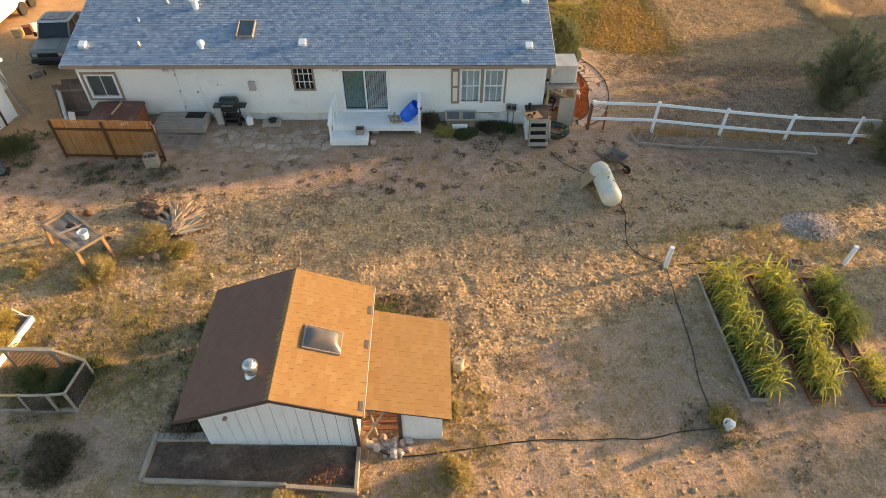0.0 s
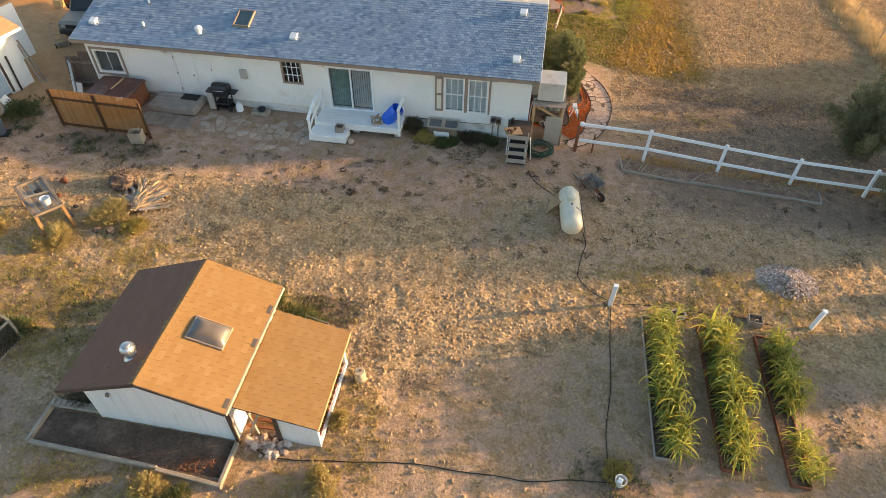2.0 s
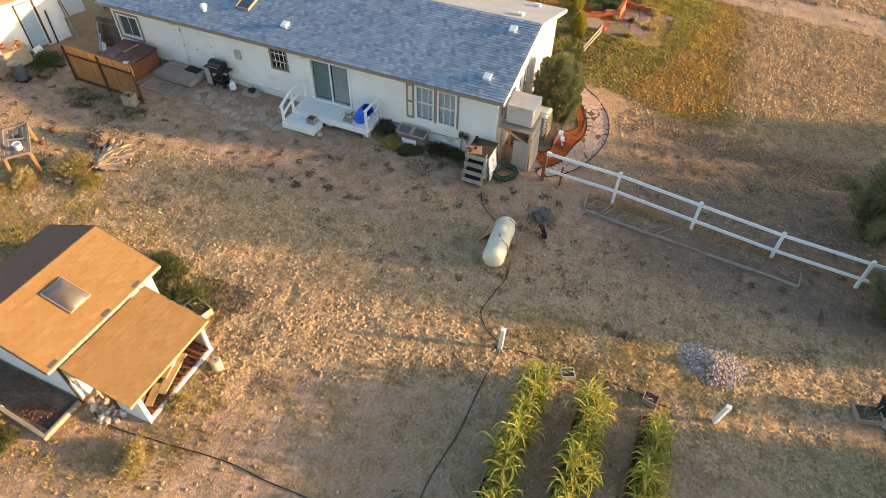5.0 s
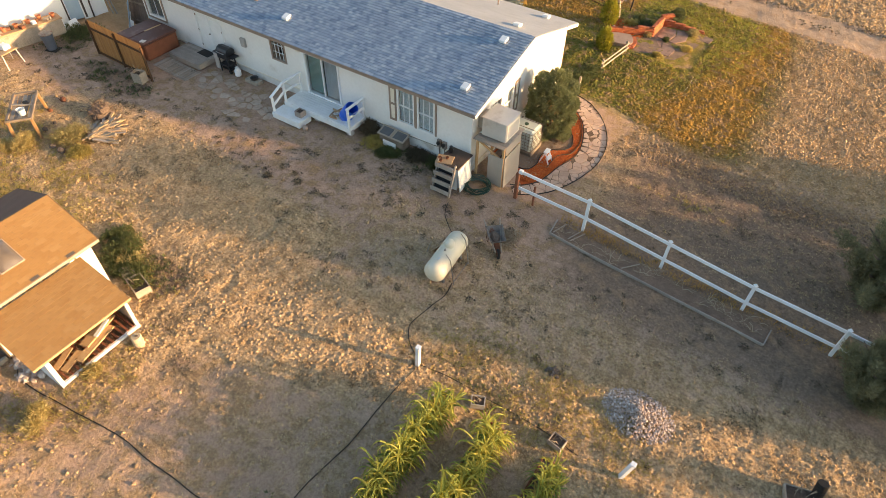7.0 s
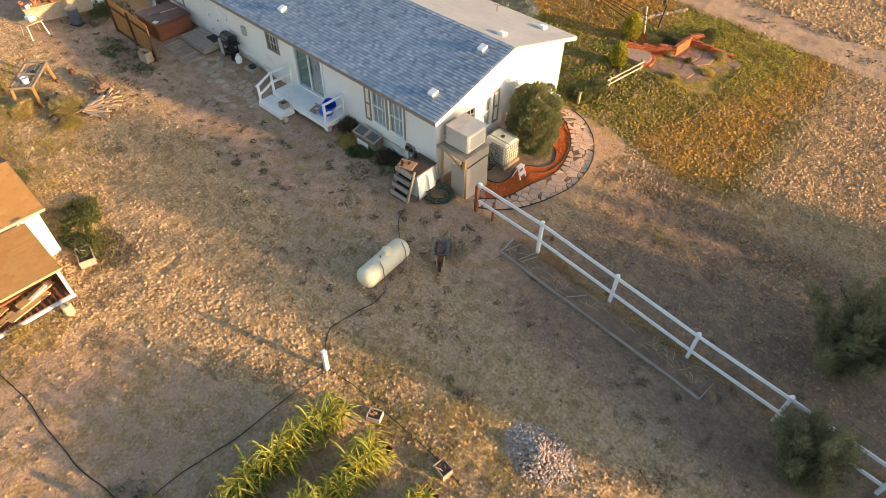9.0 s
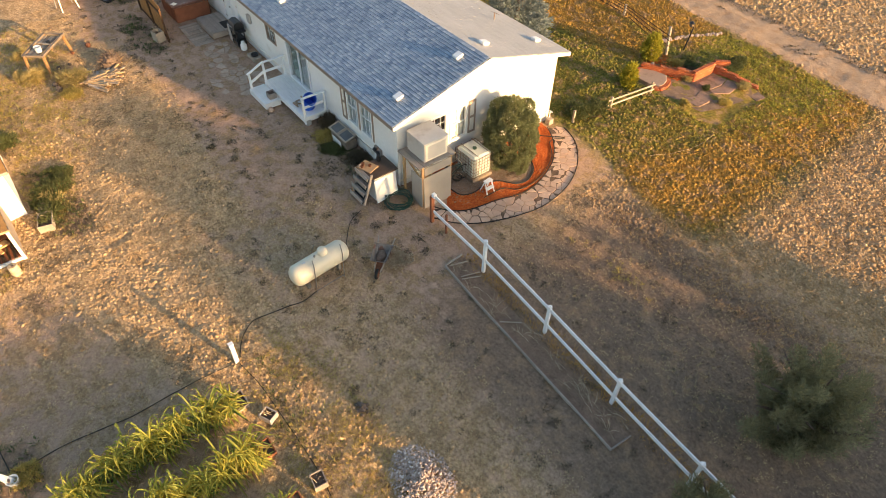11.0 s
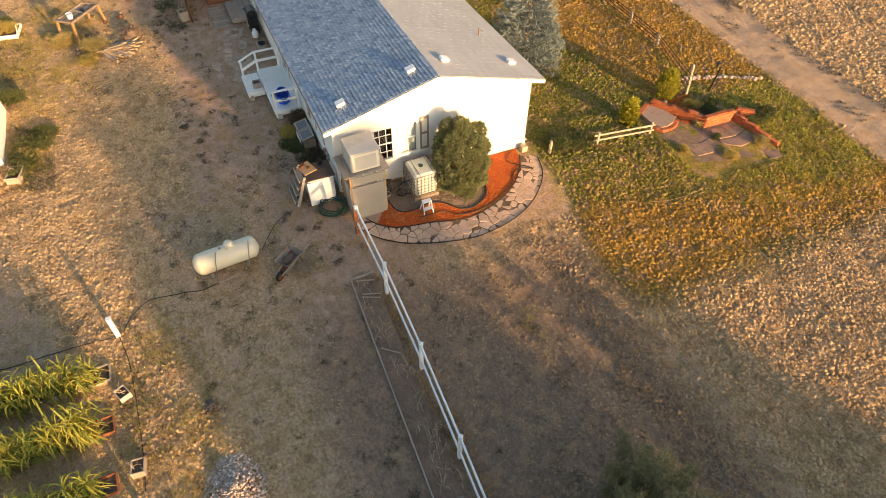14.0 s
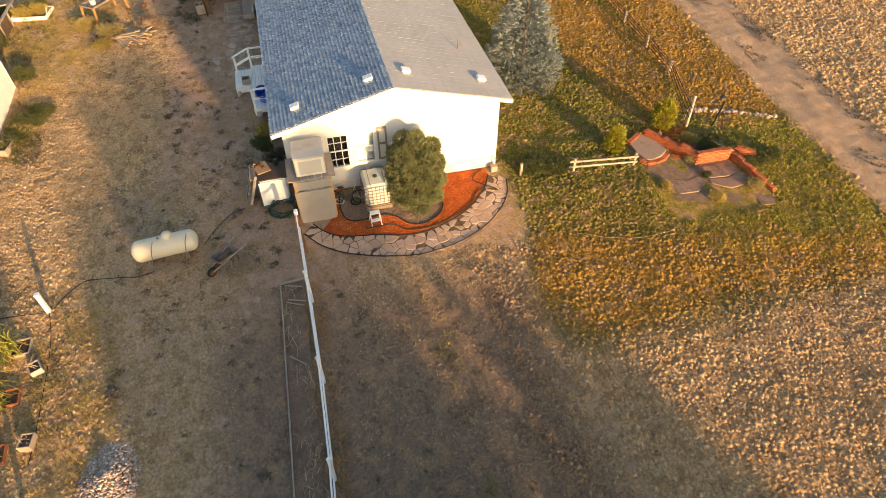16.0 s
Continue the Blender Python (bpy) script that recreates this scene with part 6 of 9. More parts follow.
for k, (x, y, r, h, mt, lab) in enumerate((
        (-9.7, 15.35, 0.75, 0.5, "weed_yellow", "yellowing bushy weed clump beside the firewood"), (-10.7, 13.9, 0.55, 0.5, "weed_yellow", "yellowing bushy weed below the old table"),
        (-11.05, 13.45, 0.35, 0.35, "weed_yellow", "small yellow-green weed clump"), (-12.9, 13.9, 0.35, 0.3, "weed_yellow", "small yellow-green weed clump"), (-8.4, 14.9, 0.5, 0.25, "yard_green", "low green weeds at the firewood"),
        (-6.4, 11.7, 0.55, 0.5, "weed", "green weeds against the shed wall"), (-1.7, 12.4, 0.7, 0.28, "weed", "green weed patch behind the shed"), (-2.6, 12.5, 0.8, 0.3, "weed", "green weed patch behind the shed"), (-3.4, 12.9, 0.6, 0.25, "weed", "green weed patch behind the shed"), (-2.2, 12.0, 0.5, 0.2, "weed", "low green weeds behind the shed"),
        (-3.4, 6.2, 0.5, 0.35, "weed_yellow", "yellow-green weed clump beside the timber bed"), (-2.7, 6.1, 0.4, 0.3, "weed", "green weed clump beside the timber bed"), (0.7, 7.2, 0.45, 0.4, "weed_yellow", "dry pale weed clump"),
        (0.15, 22.95, 0.45, 0.5, "brush", "dark weeds beside the deck"), (0.6, 22.5, 0.55, 0.2, "yard_green", "yellowing weeds beside the deck"), (1.6, 22.3, 0.6, 0.12, "weed", "green weeds under the window"), (2.7, 22.7, 0.65, 0.12, "brush", "dark straggling weeds under the window"), (3.3, 22.9, 0.45, 0.12, "weed", "green weeds under the window"),
        (-6.3, 8.6, 0.6, 0.35, "brush", "dark weeds beside the shed"), (-9.5, 7.5, 0.75, 0.07, "brush", "dark low dead weeds on the soil"), (-16.8, 20.6, 0.9, 0.3, "weed", "green weeds below the outbuilding"), (0.62, 9.0, 0.3, 0.25, "weed_yellow", "weeds at the lean-to post"),
        (5.2, 32.9, 0.75, 0.35, "weed", "leafy green plant along the rail fence"), (5.55, 33.8, 0.6, 0.3, "weed", "leafy green plant along the rail fence"), (7.0, 42.9, 0.4, 0.4, "weed", "green plant behind the brick wall"), (7.3, 41.6, 0.3, 0.35, "weed", "green plant at the brick wall end"),
        (6.4, 39.6, 0.35, 0.25, "weed_yellow", "dry plant in the terrace joint"), (8.2, 8.9, 0.4, 0.12, "yard_green", "green weeds round the water spigot"), (7.7, 21.1, 0.55, 0.10, "dry_stem", "flat patch of dead stems by the wheelbarrow"))):
    weed_clump(x, y, r, h, M[mt], 100 + k, lab, int(1100 * r), 0.07 + 0.07 * h)


# ---------------------------------------------------------------- white deck
DZ = 1.10
deck = thing("deck", "small white-painted wooden deck below the sliding door", "deck")
for k in range(8):
    part("deck_board", Build().box((-2.22, 22.17 + k * 0.142, DZ - 0.02), (3.68, 0.134, 0.04), ch=0.005), M["white_paint"], deck)
part("rim", Build().box((-2.22, 22.085, DZ - 0.14), (3.70, 0.04, 0.20)), M["white_paint"], deck)
part("rim", Build().box((-0.40, 22.65, DZ - 0.14), (0.04, 1.10, 0.20)), M["white_paint"], deck)
part("rim", Build().box((-4.04, 22.65, DZ - 0.14), (0.04, 1.10, 0.20)), M["white_paint"], deck)
for k in range(5):
    part("step_board", Build().box((-3.34, 21.40 + k * 0.142, DZ - 0.20), (1.56, 0.134, 0.04), ch=0.005), M["white_paint"], deck)
part("riser", Build().box((-3.34, 21.335, DZ - 0.32), (1.56, 0.03, 0.26)), M["white_paint"], deck)
part("riser", Build().box((-2.57, 21.70, DZ - 0.32), (0.03, 0.72, 0.26)), M["white_paint"], deck)
part("pier", Build().box((-0.50, 22.25, 0.80), (0.28, 0.22, 0.26), ch=0.01), M["concrete"], deck, "grey concrete block pier")
part("pier", Build().box((-2.3, 22.25, 0.82), (0.28, 0.22, 0.26), ch=0.01), M["concrete"], deck)
for x, y, top in ((-0.42, 22.13, 1.98), (-0.42, 23.10, 1.98), (-4.00, 23.10, 1.98), (-4.02, 22.13, 1.98), (-4.06, 21.42, 1.62)):
    part("post", Build().box((x, y, (0.75 + top) / 2), (0.09, 0.09, top - 0.75), ch=0.006), M["white_paint"], deck)
part("handrail", Build().beam((-0.42, 22.05, 2.0), (-0.42, 23.2, 2.0), 0.13, 0.045, 0.008), M["white_paint"], deck)
part("mid_rail", Build().beam((-0.42, 22.1, 1.55), (-0.42, 23.1, 1.55), 0.04, 0.12, 0.006), M["white_paint"], deck)
part("handrail", Build().beam((-4.01, 22.08, 2.0), (-4.01, 23.2, 2.0), 0.13, 0.045, 0.008), M["white_paint"], deck)
part("handrail", Build().beam((-4.07, 21.34, 1.62), (-4.02, 22.1, 2.0), 0.13, 0.045, 0.008), M["white_paint"], deck)
part("mid_rail", Build().beam((-4.01, 22.1, 1.55), (-4.01, 23.1, 1.55), 0.04, 0.12, 0.006), M["white_paint"], deck)
part("mid_rail", Build().beam((-4.06, 21.42, 1.2), (-4.02, 22.1, 1.55), 0.04, 0.12, 0.006), M["white_paint"], deck)

# barrel, lying against the rail
ax = Vector((0.50, -0.15, 0.85)).normalized()
p0 = Vector((-1.05, 22.62, 1.16))
prof = [(0, 0.24), (0.02, 0.275), (0.16, 0.285), (0.18, 0.295), (0.20, 0.285), (0.40, 0.292), (0.60, 0.285), (0.62, 0.295), (0.64, 0.285), (0.84, 0.275)]
barrel = thing("barrel", "bright blue plastic barrel leaning open-topped on the deck rail", "barrel")
ax2 = Vector((0.62, -0.1, 0.78)).normalized()
body_b = Build()
n = 24
u = Vector((0, 1, 0))
yv = u.cross(ax2).normalized()
zv = ax2.cross(yv)
rings = prof + [(0.85, 0.262), (0.60, 0.26), (0.1, 0.25), (0.08, 0.01)]
pts = []
for s, r in rings:
    for k in range(n):
        a = 2 * math.pi * k / n
        pts.append(p0 + ax2 * s + (yv * math.cos(a) + zv * math.sin(a)) * r)
fs = [(i * n + k, i * n + (k + 1) % n, (i + 1) * n + (k + 1) % n, (i + 1) * n + k) for i in range(len(rings) - 1) for k in range(n)] + [tuple(range(n))[::-1]]
body_b.add(pts, fs)
part("barrel_body", body_b, M["blue"], barrel, smooth=True)
rk = random.Random(5)
for k in range(9):
    x, y = -1.45 + rk.uniform(-0.22, 0.3), 22.35 + rk.uniform(-0.15, 0.45)
    a = rk.uniform(-0.4, 1.9)
    lone("stick", Build().beam((x - 0.2 * math.cos(a), y - 0.2 * math.sin(a), DZ + 0.03 + 0.012 * k), (x + 0.2 * math.cos(a), y + 0.2 * math.sin(a), DZ + 0.03 + 0.012 * k), 0.06, 0.045, 0.006), M["firewood"], "short split kindling stick on the deck boards", "firewood", "kindling on the deck")


def planter_box(x, y, z, w, d, h, label, turn=0, mat="wood_grey", stems=0, group="planters"):
    """A four-sided wooden planter, splayed a little, with soil."""
    t = thing("planter_box", label, "planter", (x, y, z), turn, group)
    for sx_, sy_, lx, ly in ((0, -1, w, 0.03), (0, 1, w, 0.03), (-1, 0, 0.03, d - 0.06), (1, 0, 0.03, d - 0.06)):
        part("side_panel", Build().box((sx_ * (w / 2 - 0.015), sy_ * (d / 2 - 0.015), h / 2), (lx, ly, h), ch=0.004), M[mat], t)
    part("soil", Build().box((0, 0, h * 0.4), (w - 0.07, d - 0.07, h * 0.8)), M["soil_dark"], t)
    r2 = random.Random(int(x * 100))
    if stems:
        b2 = Build()
        for _ in range(stems):
            a = r2.uniform(0, 6.28)
            q = Vector((r2.uniform(-w, w) * 0.3, r2.uniform(-d, d) * 0.3, h * 0.8))
            b2.tube([q, q + Vector((math.cos(a) * 0.08, math.sin(a) * 0.08, 0.18)), q + Vector((math.cos(a) * 0.2, math.sin(a) * 0.2, r2.uniform(0.2, 0.34)))], 0.008, 4)
        part("dead_plant", b2, M["dry_stem"], t)
    return t


planter_box(-2.9, 21.82, DZ - 0.18, 0.34, 0.34, 0.26, "small square wooden planter on the white deck step")
planter_box(-10.85, 19.72, gh(-10.85, 19.72), 0.5, 0.42, 0.5, "pale wooden planter with dead stems before the cedar screen", 12, "wood_old", 14)
lone("stone", Build().blob((-2.35, 21.45, gh(-2.35, 21.45) + 0.09), (0.14, 0.11, 0.12), 9, 6, 0.1, rk), M["rock"], "pale rounded stone beside the deck step", "stone")

# low grey deck, doormat, slat mats
ld = thing("low_deck", "low weathered grey wooden platform at the back door", "deck")
for k in range(9):
    part("deck_board", Build().box((-10.5, 22.03 + k * 0.134, 1.11), (2.1, 0.126, 0.04), pose(0, 0, 0, 0, rk.uniform(-0.3, 0.3), 0), 0.004), M["wood_grey"], ld)
part("rim", Build().box((-10.5, 21.955, 0.98), (2.1, 0.04, 0.24)), M["wood_grey"], ld)
part("rim", Build().box((-9.44, 22.55, 0.98), (0.04, 1.2, 0.24)), M["wood_grey"], ld)
part("rim", Build().box((-11.56, 22.55, 0.98), (0.04, 1.2, 0.24)), M["wood_grey"], ld)
lone("doormat", Build().box((-10.0, 22.9, 1.142), (0.78, 0.46, 0.02), pose(0, 0, 0, 0, 0, -3), 0.006), M["rubber"], "dark rubber doormat on the low platform", "doormat")
for x0, x1, nsl in ((-11.6, -10.45, 14), (-10.45, -9.3, 14)):
    sm = thing("slat_mat", "weathered wooden slat walkway laid on the soil", "walkway", group="slat walkway")
    for k in range(nsl):
        x = x0 + (x1 - x0) * (k + 0.5) / nsl
        part("slat", Build().box((x, 21.42, gh(x, 21.42) + 0.035), (0.034, 0.95, 0.03), pose(0, 0, 0, 0, 0, rk.uniform(-1.5, 1.5)), 0.004), M["wood_grey"], sm)
    for y in (21.1, 21.75):
        part("batten", Build().box(((x0 + x1) / 2, y, gh(x0, y) + 0.0), (x1 - x0, 0.05, 0.04)), M["wood_grey"], sm)

# hot tub
tub = thing("hot_tub", "square hot tub under a folded brown vinyl cover", "hot tub", (-12.95, 22.0, gh(-12.95, 22.0)))
part("cabinet", Build().box((0, 0, 0.36), (1.95, 1.85, 0.78), ch=0.05), M["wood_red"], tub, "reddish wooden tub cabinet")
part("cover", Build().box((-0.5, 0, 0.82), (0.98, 1.95, 0.14), pose(0, 0, 0, 0, -2, 0), 0.04), M["tub"], tub)
part("cover", Build().box((0.5, 0, 0.82), (0.98, 1.95, 0.14), pose(0, 0, 0, 0, 2, 0), 0.04), M["tub"], tub)
part("strap", Build().box((0.03, 0.35, 0.90), (0.10, 0.9, 0.02), pose(0, 0, 0, 0, 0, -4)), M["wood_tan"], tub, "tan wooden lath on the cover")
lone("lid", Build().box((-12.2, 21.22, gh(-12.95, 22.0) + 0.905), (0.26, 0.24, 0.02), pose(0, 0, 0, 0, 0, 20), 0.006), M["trim_cream"], "small pale lid lying on the tub cover", "lid")

# cedar privacy screen
scr = thing("privacy_screen", "orange cedar slat privacy screen standing in the yard", "fence")
sg0, sg1 = gh(-14.3, 20.07), gh(-10.5, 20.07)
n = 46
for k in range(n):
    f = (k + 0.5) / n
    x = -14.28 + 3.76 * f
    part("slat", Build().box((x, 20.10 + rk.uniform(-0.006, 0.006), 0.93 + (2.72 - 0.93) / 2 + 0.02 - 0.10 * f), (0.06, 0.018, 1.78), pose(0, 0, 0, 0, rk.uniform(-0.4, 0.4), 0), 0.004), M["cedar"], scr)
for x in (-14.30, -12.40, -10.50):
    part("post", Build().box((x, 20.05, gh(x, 20.05) + 0.82), (0.08, 0.08, 1.72), ch=0.005), M["cedar_rail"], scr)
part("rail", Build().beam((-14.3, 20.06, 2.34), (-10.5, 20.06, 2.24), 0.04, 0.09), M["cedar_rail"], scr)
part("rail", Build().beam((-14.3, 20.06, 1.12), (-10.5, 20.06, 1.02), 0.04, 0.09), M["cedar_rail"], scr)

# barbecue, gas bottle, stone step with bowl
gx, gy = -8.42, 22.85
gzb = gh(gx, gy)
bbq = thing("gas_grill", "black gas barbecue grill with a closed lid beside the wall", "grill", (gx, gy, gzb))
part("cart", Build().box((0, 0, 0.35), (0.62, 0.46, 0.10), ch=0.01).box((0, 0.05, 0.15), (0.60, 0.4, 0.04)), M["black"], bbq)
for sx_ in (-1, 1):
    for sy_ in (-1, 1):
        part("leg", Build().box((sx_ * 0.29, sy_ * 0.2, 0.42), (0.04, 0.04, 0.84)), M["black"], bbq)
part("firebox", Build().box((0, 0, 0.80), (0.68, 0.5, 0.20), ch=0.03), M["black"], bbq)
lid = Build()
prof = [(-0.26, 0.90), (-0.25, 1.08), (-0.17, 1.20), (0.0, 1.25), (0.18, 1.20), (0.26, 1.06), (0.26, 0.90)]
k = len(prof)
lid.add([(-0.34, a, z) for a, z in prof] + [(0.34, a, z) for a, z in prof], [(i, i + 1, k + i + 1, k + i) for i in range(k - 1)] + [tuple(range(k))[::-1], tuple(range(k, 2 * k))])
part("lid", lid, M["black"], bbq)
part("handle", Build().cyl((-0.24, -0.31, 1.04), (0.24, -0.31, 1.04), 0.014, n=8), M["steel"], bbq, "chrome lid handle")
part("side_shelf", Build().box((-0.52, 0, 0.88), (0.32, 0.42, 0.03), ch=0.008), M["black"], bbq)
part("side_shelf", Build().box((0.52, 0, 0.88), (0.32, 0.42, 0.03), ch=0.008), M["black"], bbq)
part("side_cloth", Build().box((-0.5, -0.05, 0.45), (0.30, 0.36, 0.8), ch=0.03), M["concrete"], bbq, "grey cloth hanging at the side")
for sy_ in (-0.18, 0.18):
    part("wheel", Build().cyl((0.30, sy_ - 0.03, 0.1), (0.30, sy_ + 0.03, 0.1), 0.1, n=14), M["rubber"], bbq)
cyl_b = thing("gas_bottle", "small white propane cylinder beside the grill", "gas bottle", (-7.72, 22.75, gh(-7.72, 22.75)))
part("bottle_body", Build().lathe((0, 0, 0.03), (0, 0, 1), [(0, 0.10), (0.03, 0.15), (0.26, 0.155), (0.34, 0.11), (0.37, 0.04)], 18), M["plastic_white"], cyl_b, smooth=True)
part("collar", Build().lathe((0, 0, 0.36), (0, 0, 1), [(0, 0.09), (0.11, 0.09), (0.11, 0.075), (0.0, 0.075)], 14), M["plastic_white"], cyl_b)
part("foot_ring", Build().cyl((0, 0, 0), (0, 0, 0.05), 0.11, n=16), M["steel_dark"], cyl_b)
st = gh(-6.8, 22.85)
lone("stone_slab", Build().box((-6.8, 22.85, st + 0.10), (0.78, 0.42, 0.2), pose(0, 0, 0, 0, 0, 2), 0.02), M["wood_old"], "low pale wooden box step against the wall", "step")
lone("bowl", Build().lathe((-6.75, 22.85, st + 0.20), (0, 0, 1), [(0, 0.13), (0.02, 0.16), (0.10, 0.19), (0.10, 0.165), (0.04, 0.13)], 18), M["black"], "round black bowl on the wooden step", "bowl", smooth=True)


# flagstone patio: irregular stones by splitting a strip
def voronoi_cells(seeds, bounds):
    """Convex cells of the seeds inside a rectangle."""
    x0, y0, x1, y1 = bounds
    cells = []
    for i, (px_, py_) in enumerate(seeds):
        poly = [(x0, y0), (x1, y0), (x1, y1), (x0, y1)]
        for j, (qx, qy) in enumerate(seeds):
            if i == j:
                continue
            mx, my, nx_, ny_ = (px_ + qx) / 2, (py_ + qy) / 2, qx - px_, qy - py_
            out = []
            for k in range(len(poly)):
                a, c = poly[k], poly[(k + 1) % len(poly)]
                da, dc = (a[0] - mx) * nx_ + (a[1] - my) * ny_, (c[0] - mx) * nx_ + (c[1] - my) * ny_
                if da <= 0:
                    out.append(a)
                if da * dc < 0:
                    t = da / (da - dc)
                    out.append((a[0] + t * (c[0] - a[0]), a[1] + t * (c[1] - a[1])))
            poly = out
            if len(poly) < 3:
                break
        cells.append(poly)
    return cells


def shrink(poly, d):
    cx, cy = sum(p[0] for p in poly) / len(poly), sum(p[1] for p in poly) / len(poly)
    out = []
    for x, y in poly:
        r = max(0.02, math.hypot(x - cx, y - cy))
        f = max(0.3, 1 - d / r)
        out.append((cx + (x - cx) * f, cy + (y - cy) * f))
    return out


def cut_corners(poly, f, rnd):
    out = []
    n2 = len(poly)
    for k in range(n2):
        a, p, c = poly[k - 1], poly[k], poly[(k + 1) % n2]
        s = f * rnd.uniform(0.5, 1.3)
        out.append((p[0] + (a[0] - p[0]) * s, p[1] + (a[1] - p[1]) * s))
        out.append((p[0] + (c[0] - p[0]) * s, p[1] + (c[1] - p[1]) * s))
    return out


def jitter_seeds(x0, y0, x1, y1, step, rnd, inside=lambda x, y: True, wild=0.33):
    out = []
    ny2 = int((y1 - y0) / step)
    for j in range(ny2 + 1):
        for i in range(int((x1 - x0) / step) + 1):
            x, y = x0 + (i + 0.5 * (j % 2)) * step + rnd.uniform(-wild, wild) * step, y0 + j * step + rnd.uniform(-wild, wild) * step
            if inside(x, y):
                out.append((x, y))
    return out


patio = thing("flagstone_patio", "irregular pale flagstones sunk in the soil along the back wall", "paving", kind="structure")
rp = random.Random(12)


def in_patio(x, y):
    return (-9.1 < x < -4.2 and 20.95 + 0.12 * math.sin(2 * x) < y < 22.5 - 0.1 * (x + 9)) or (-6.4 < x < -4.4 and 20.35 < y < 21.2) or (-6.2 < x < -4.3 and 21 < y < 22.6)


sd = jitter_seeds(-9.6, 19.9, -3.8, 23.2, 0.40, rp, wild=0.62)
for (x, y), cell in zip(sd, voronoi_cells(sd, (-9.9, 19.6, -3.6, 23.4))):
    if in_patio(x, y) and len(cell) > 2 and rp.random() > 0.16:
        q = cut_corners(shrink(cell, rp.uniform(0.015, 0.06)), rp.uniform(0.04, 0.16), rp)
        z = gh(x, y)
        part("flagstone", Build().prism(q, z - 0.03, z + rp.uniform(0.008, 0.03), 0.01), M["flag_pale"], patio)


# ---------------------------------------------------------------- corner of the house: cold frame, cabinet, steps, cooler
cf = thing("cold_frame", "low grey wooden cold frame with two glazed lids", "cold frame", (1.35, 22.85, gh(1.35, 22.8)))
part("crate", Build().box((0, 0.05, 0.2), (1.2, 0.5, 0.42), ch=0.01), M["table_rail"], cf)
part("end_panel", Build().box((-0.05, -0.26, 0.14), (0.66, 0.03, 0.3), ch=0.01), M["white_paint"], cf, "white front panel")
for sx_ in (-0.34, 0.34):
    fr = Build()
    m2 = pose(sx_, 0.0, 0.54, 14, 0, 0)
    for c, s in (((0, -0.24, 0), (0.66, 0.07, 0.04)), ((0, 0.24, 0), (0.66, 0.07, 0.04)), ((-0.295, 0, 0), (0.07, 0.41, 0.04)), ((0.295, 0, 0), (0.07, 0.41, 0.04))):
        fr.box(m2 @ Vector(c), s, m2.to_3x3().to_4x4(), 0.005)
    lidp = part("lid", fr, M["wood_old"], cf)
    part("pane", Build().box(m2 @ Vector((0, 0, 0)), (0.54, 0.42, 0.01), m2.to_3x3().to_4x4()), M["dark_glazing"], lidp)

cz = gh(4.6, 22.4)
cab = thing("cabinet", "brown-topped white garden cabinet at the house corner", "cabinet")
part("cabinet_body", Build().box((4.55, 22.55, cz + 0.52), (0.86, 0.98, 1.10), ch=0.012), M["white_paint"], cab)
part("top", Build().box((4.57, 22.53, cz + 1.10), (0.98, 1.12, 0.05), ch=0.01), M["wood_dark"], cab, "dark brown top board")
lone("panel", Build().box((5.08, 22.5, cz + 0.50), (0.035, 0.98, 1.0), pose(0, 0, 0, 0, -7, 3), 0.006), M["white_paint"], "white board leaning on the cabinet side", "board")
tray = thing("tray", "tan tray with rusty pots on the cabinet top", "tray", (4.33, 22.2, cz + 1.13), 18)
part("tray_board", Build().box((0, 0, 0.02), (0.66, 0.52, 0.04), ch=0.008), M["plywood"], tray)
for k in range(4):
    a, c = rk.uniform(-0.22, 0.22), rk.uniform(-0.18, 0.18)
    part("pot", Build().lathe((a, c, 0.04), (0, 0, 1), [(0, 0.05), (0.08, 0.065), (0.08, 0.05), (0.03, 0.04)], 10), M["rust"], tray)
lone("vase", Build().lathe((4.25, 22.75, cz + 1.13), (0, 0, 1), [(0, 0.07), (0.1, 0.10), (0.22, 0.06), (0.26, 0.07)], 14), M["black"], "dark vase on the cabinet top", "vase", smooth=True)
steps = thing("step_rack", "grey weathered wooden plant steps leaning on the cabinet", "plant stand")
for x in (4.18, 4.96):
    part("stringer", Build().beam((x, 21.55, cz - 0.02), (x, 21.98, cz + 1.26), 0.05, 0.10), M["wood_grey"], steps)
for k in range(4):
    f = (k + 0.55) / 4.1
    y, z = 21.55 + 0.43 * f, cz + 1.26 * f
    part("tread", Build().box((4.57, y - 0.03, z), (0.74, 0.24, 0.03), ch=0.004), M["wood_grey"], steps)
    part("tread_front", Build().box((4.57, y - 0.16, z + 0.05), (0.82, 0.025, 0.19), ch=0.004), M["wood_grey"], steps)
# Near-black sheet standing in for the shade between the treads.
part("backing", Build().panel((4.24, 21.52, cz + 0.02), (4.88, 21.52, cz + 0.02), (4.88, 22.0, cz + 1.1), (4.24, 22.0, cz + 1.1), 0.01), M["dark_in"], steps)


def coil(cx, cy, r, turns, h, mat, label, name="hose_coil"):
    r2 = random.Random(int(cx * 31))
    path = []
    z0 = gh(cx, cy)
    N = turns * 22
    for k in range(N):
        a = 2 * math.pi * k / 22
        rr = r * (0.62 + 0.38 * r2.random() * 0.3 + 0.3 * math.sin(k * 0.13) ** 2)
        path.append((cx + rr * math.cos(a), cy + rr * math.sin(a), z0 + 0.02 + h * (k / N) + 0.012 * math.sin(k * 0.9)))
    lone(name, Build().tube(path, 0.016, 5), M[mat], label, "hose", smooth=True)


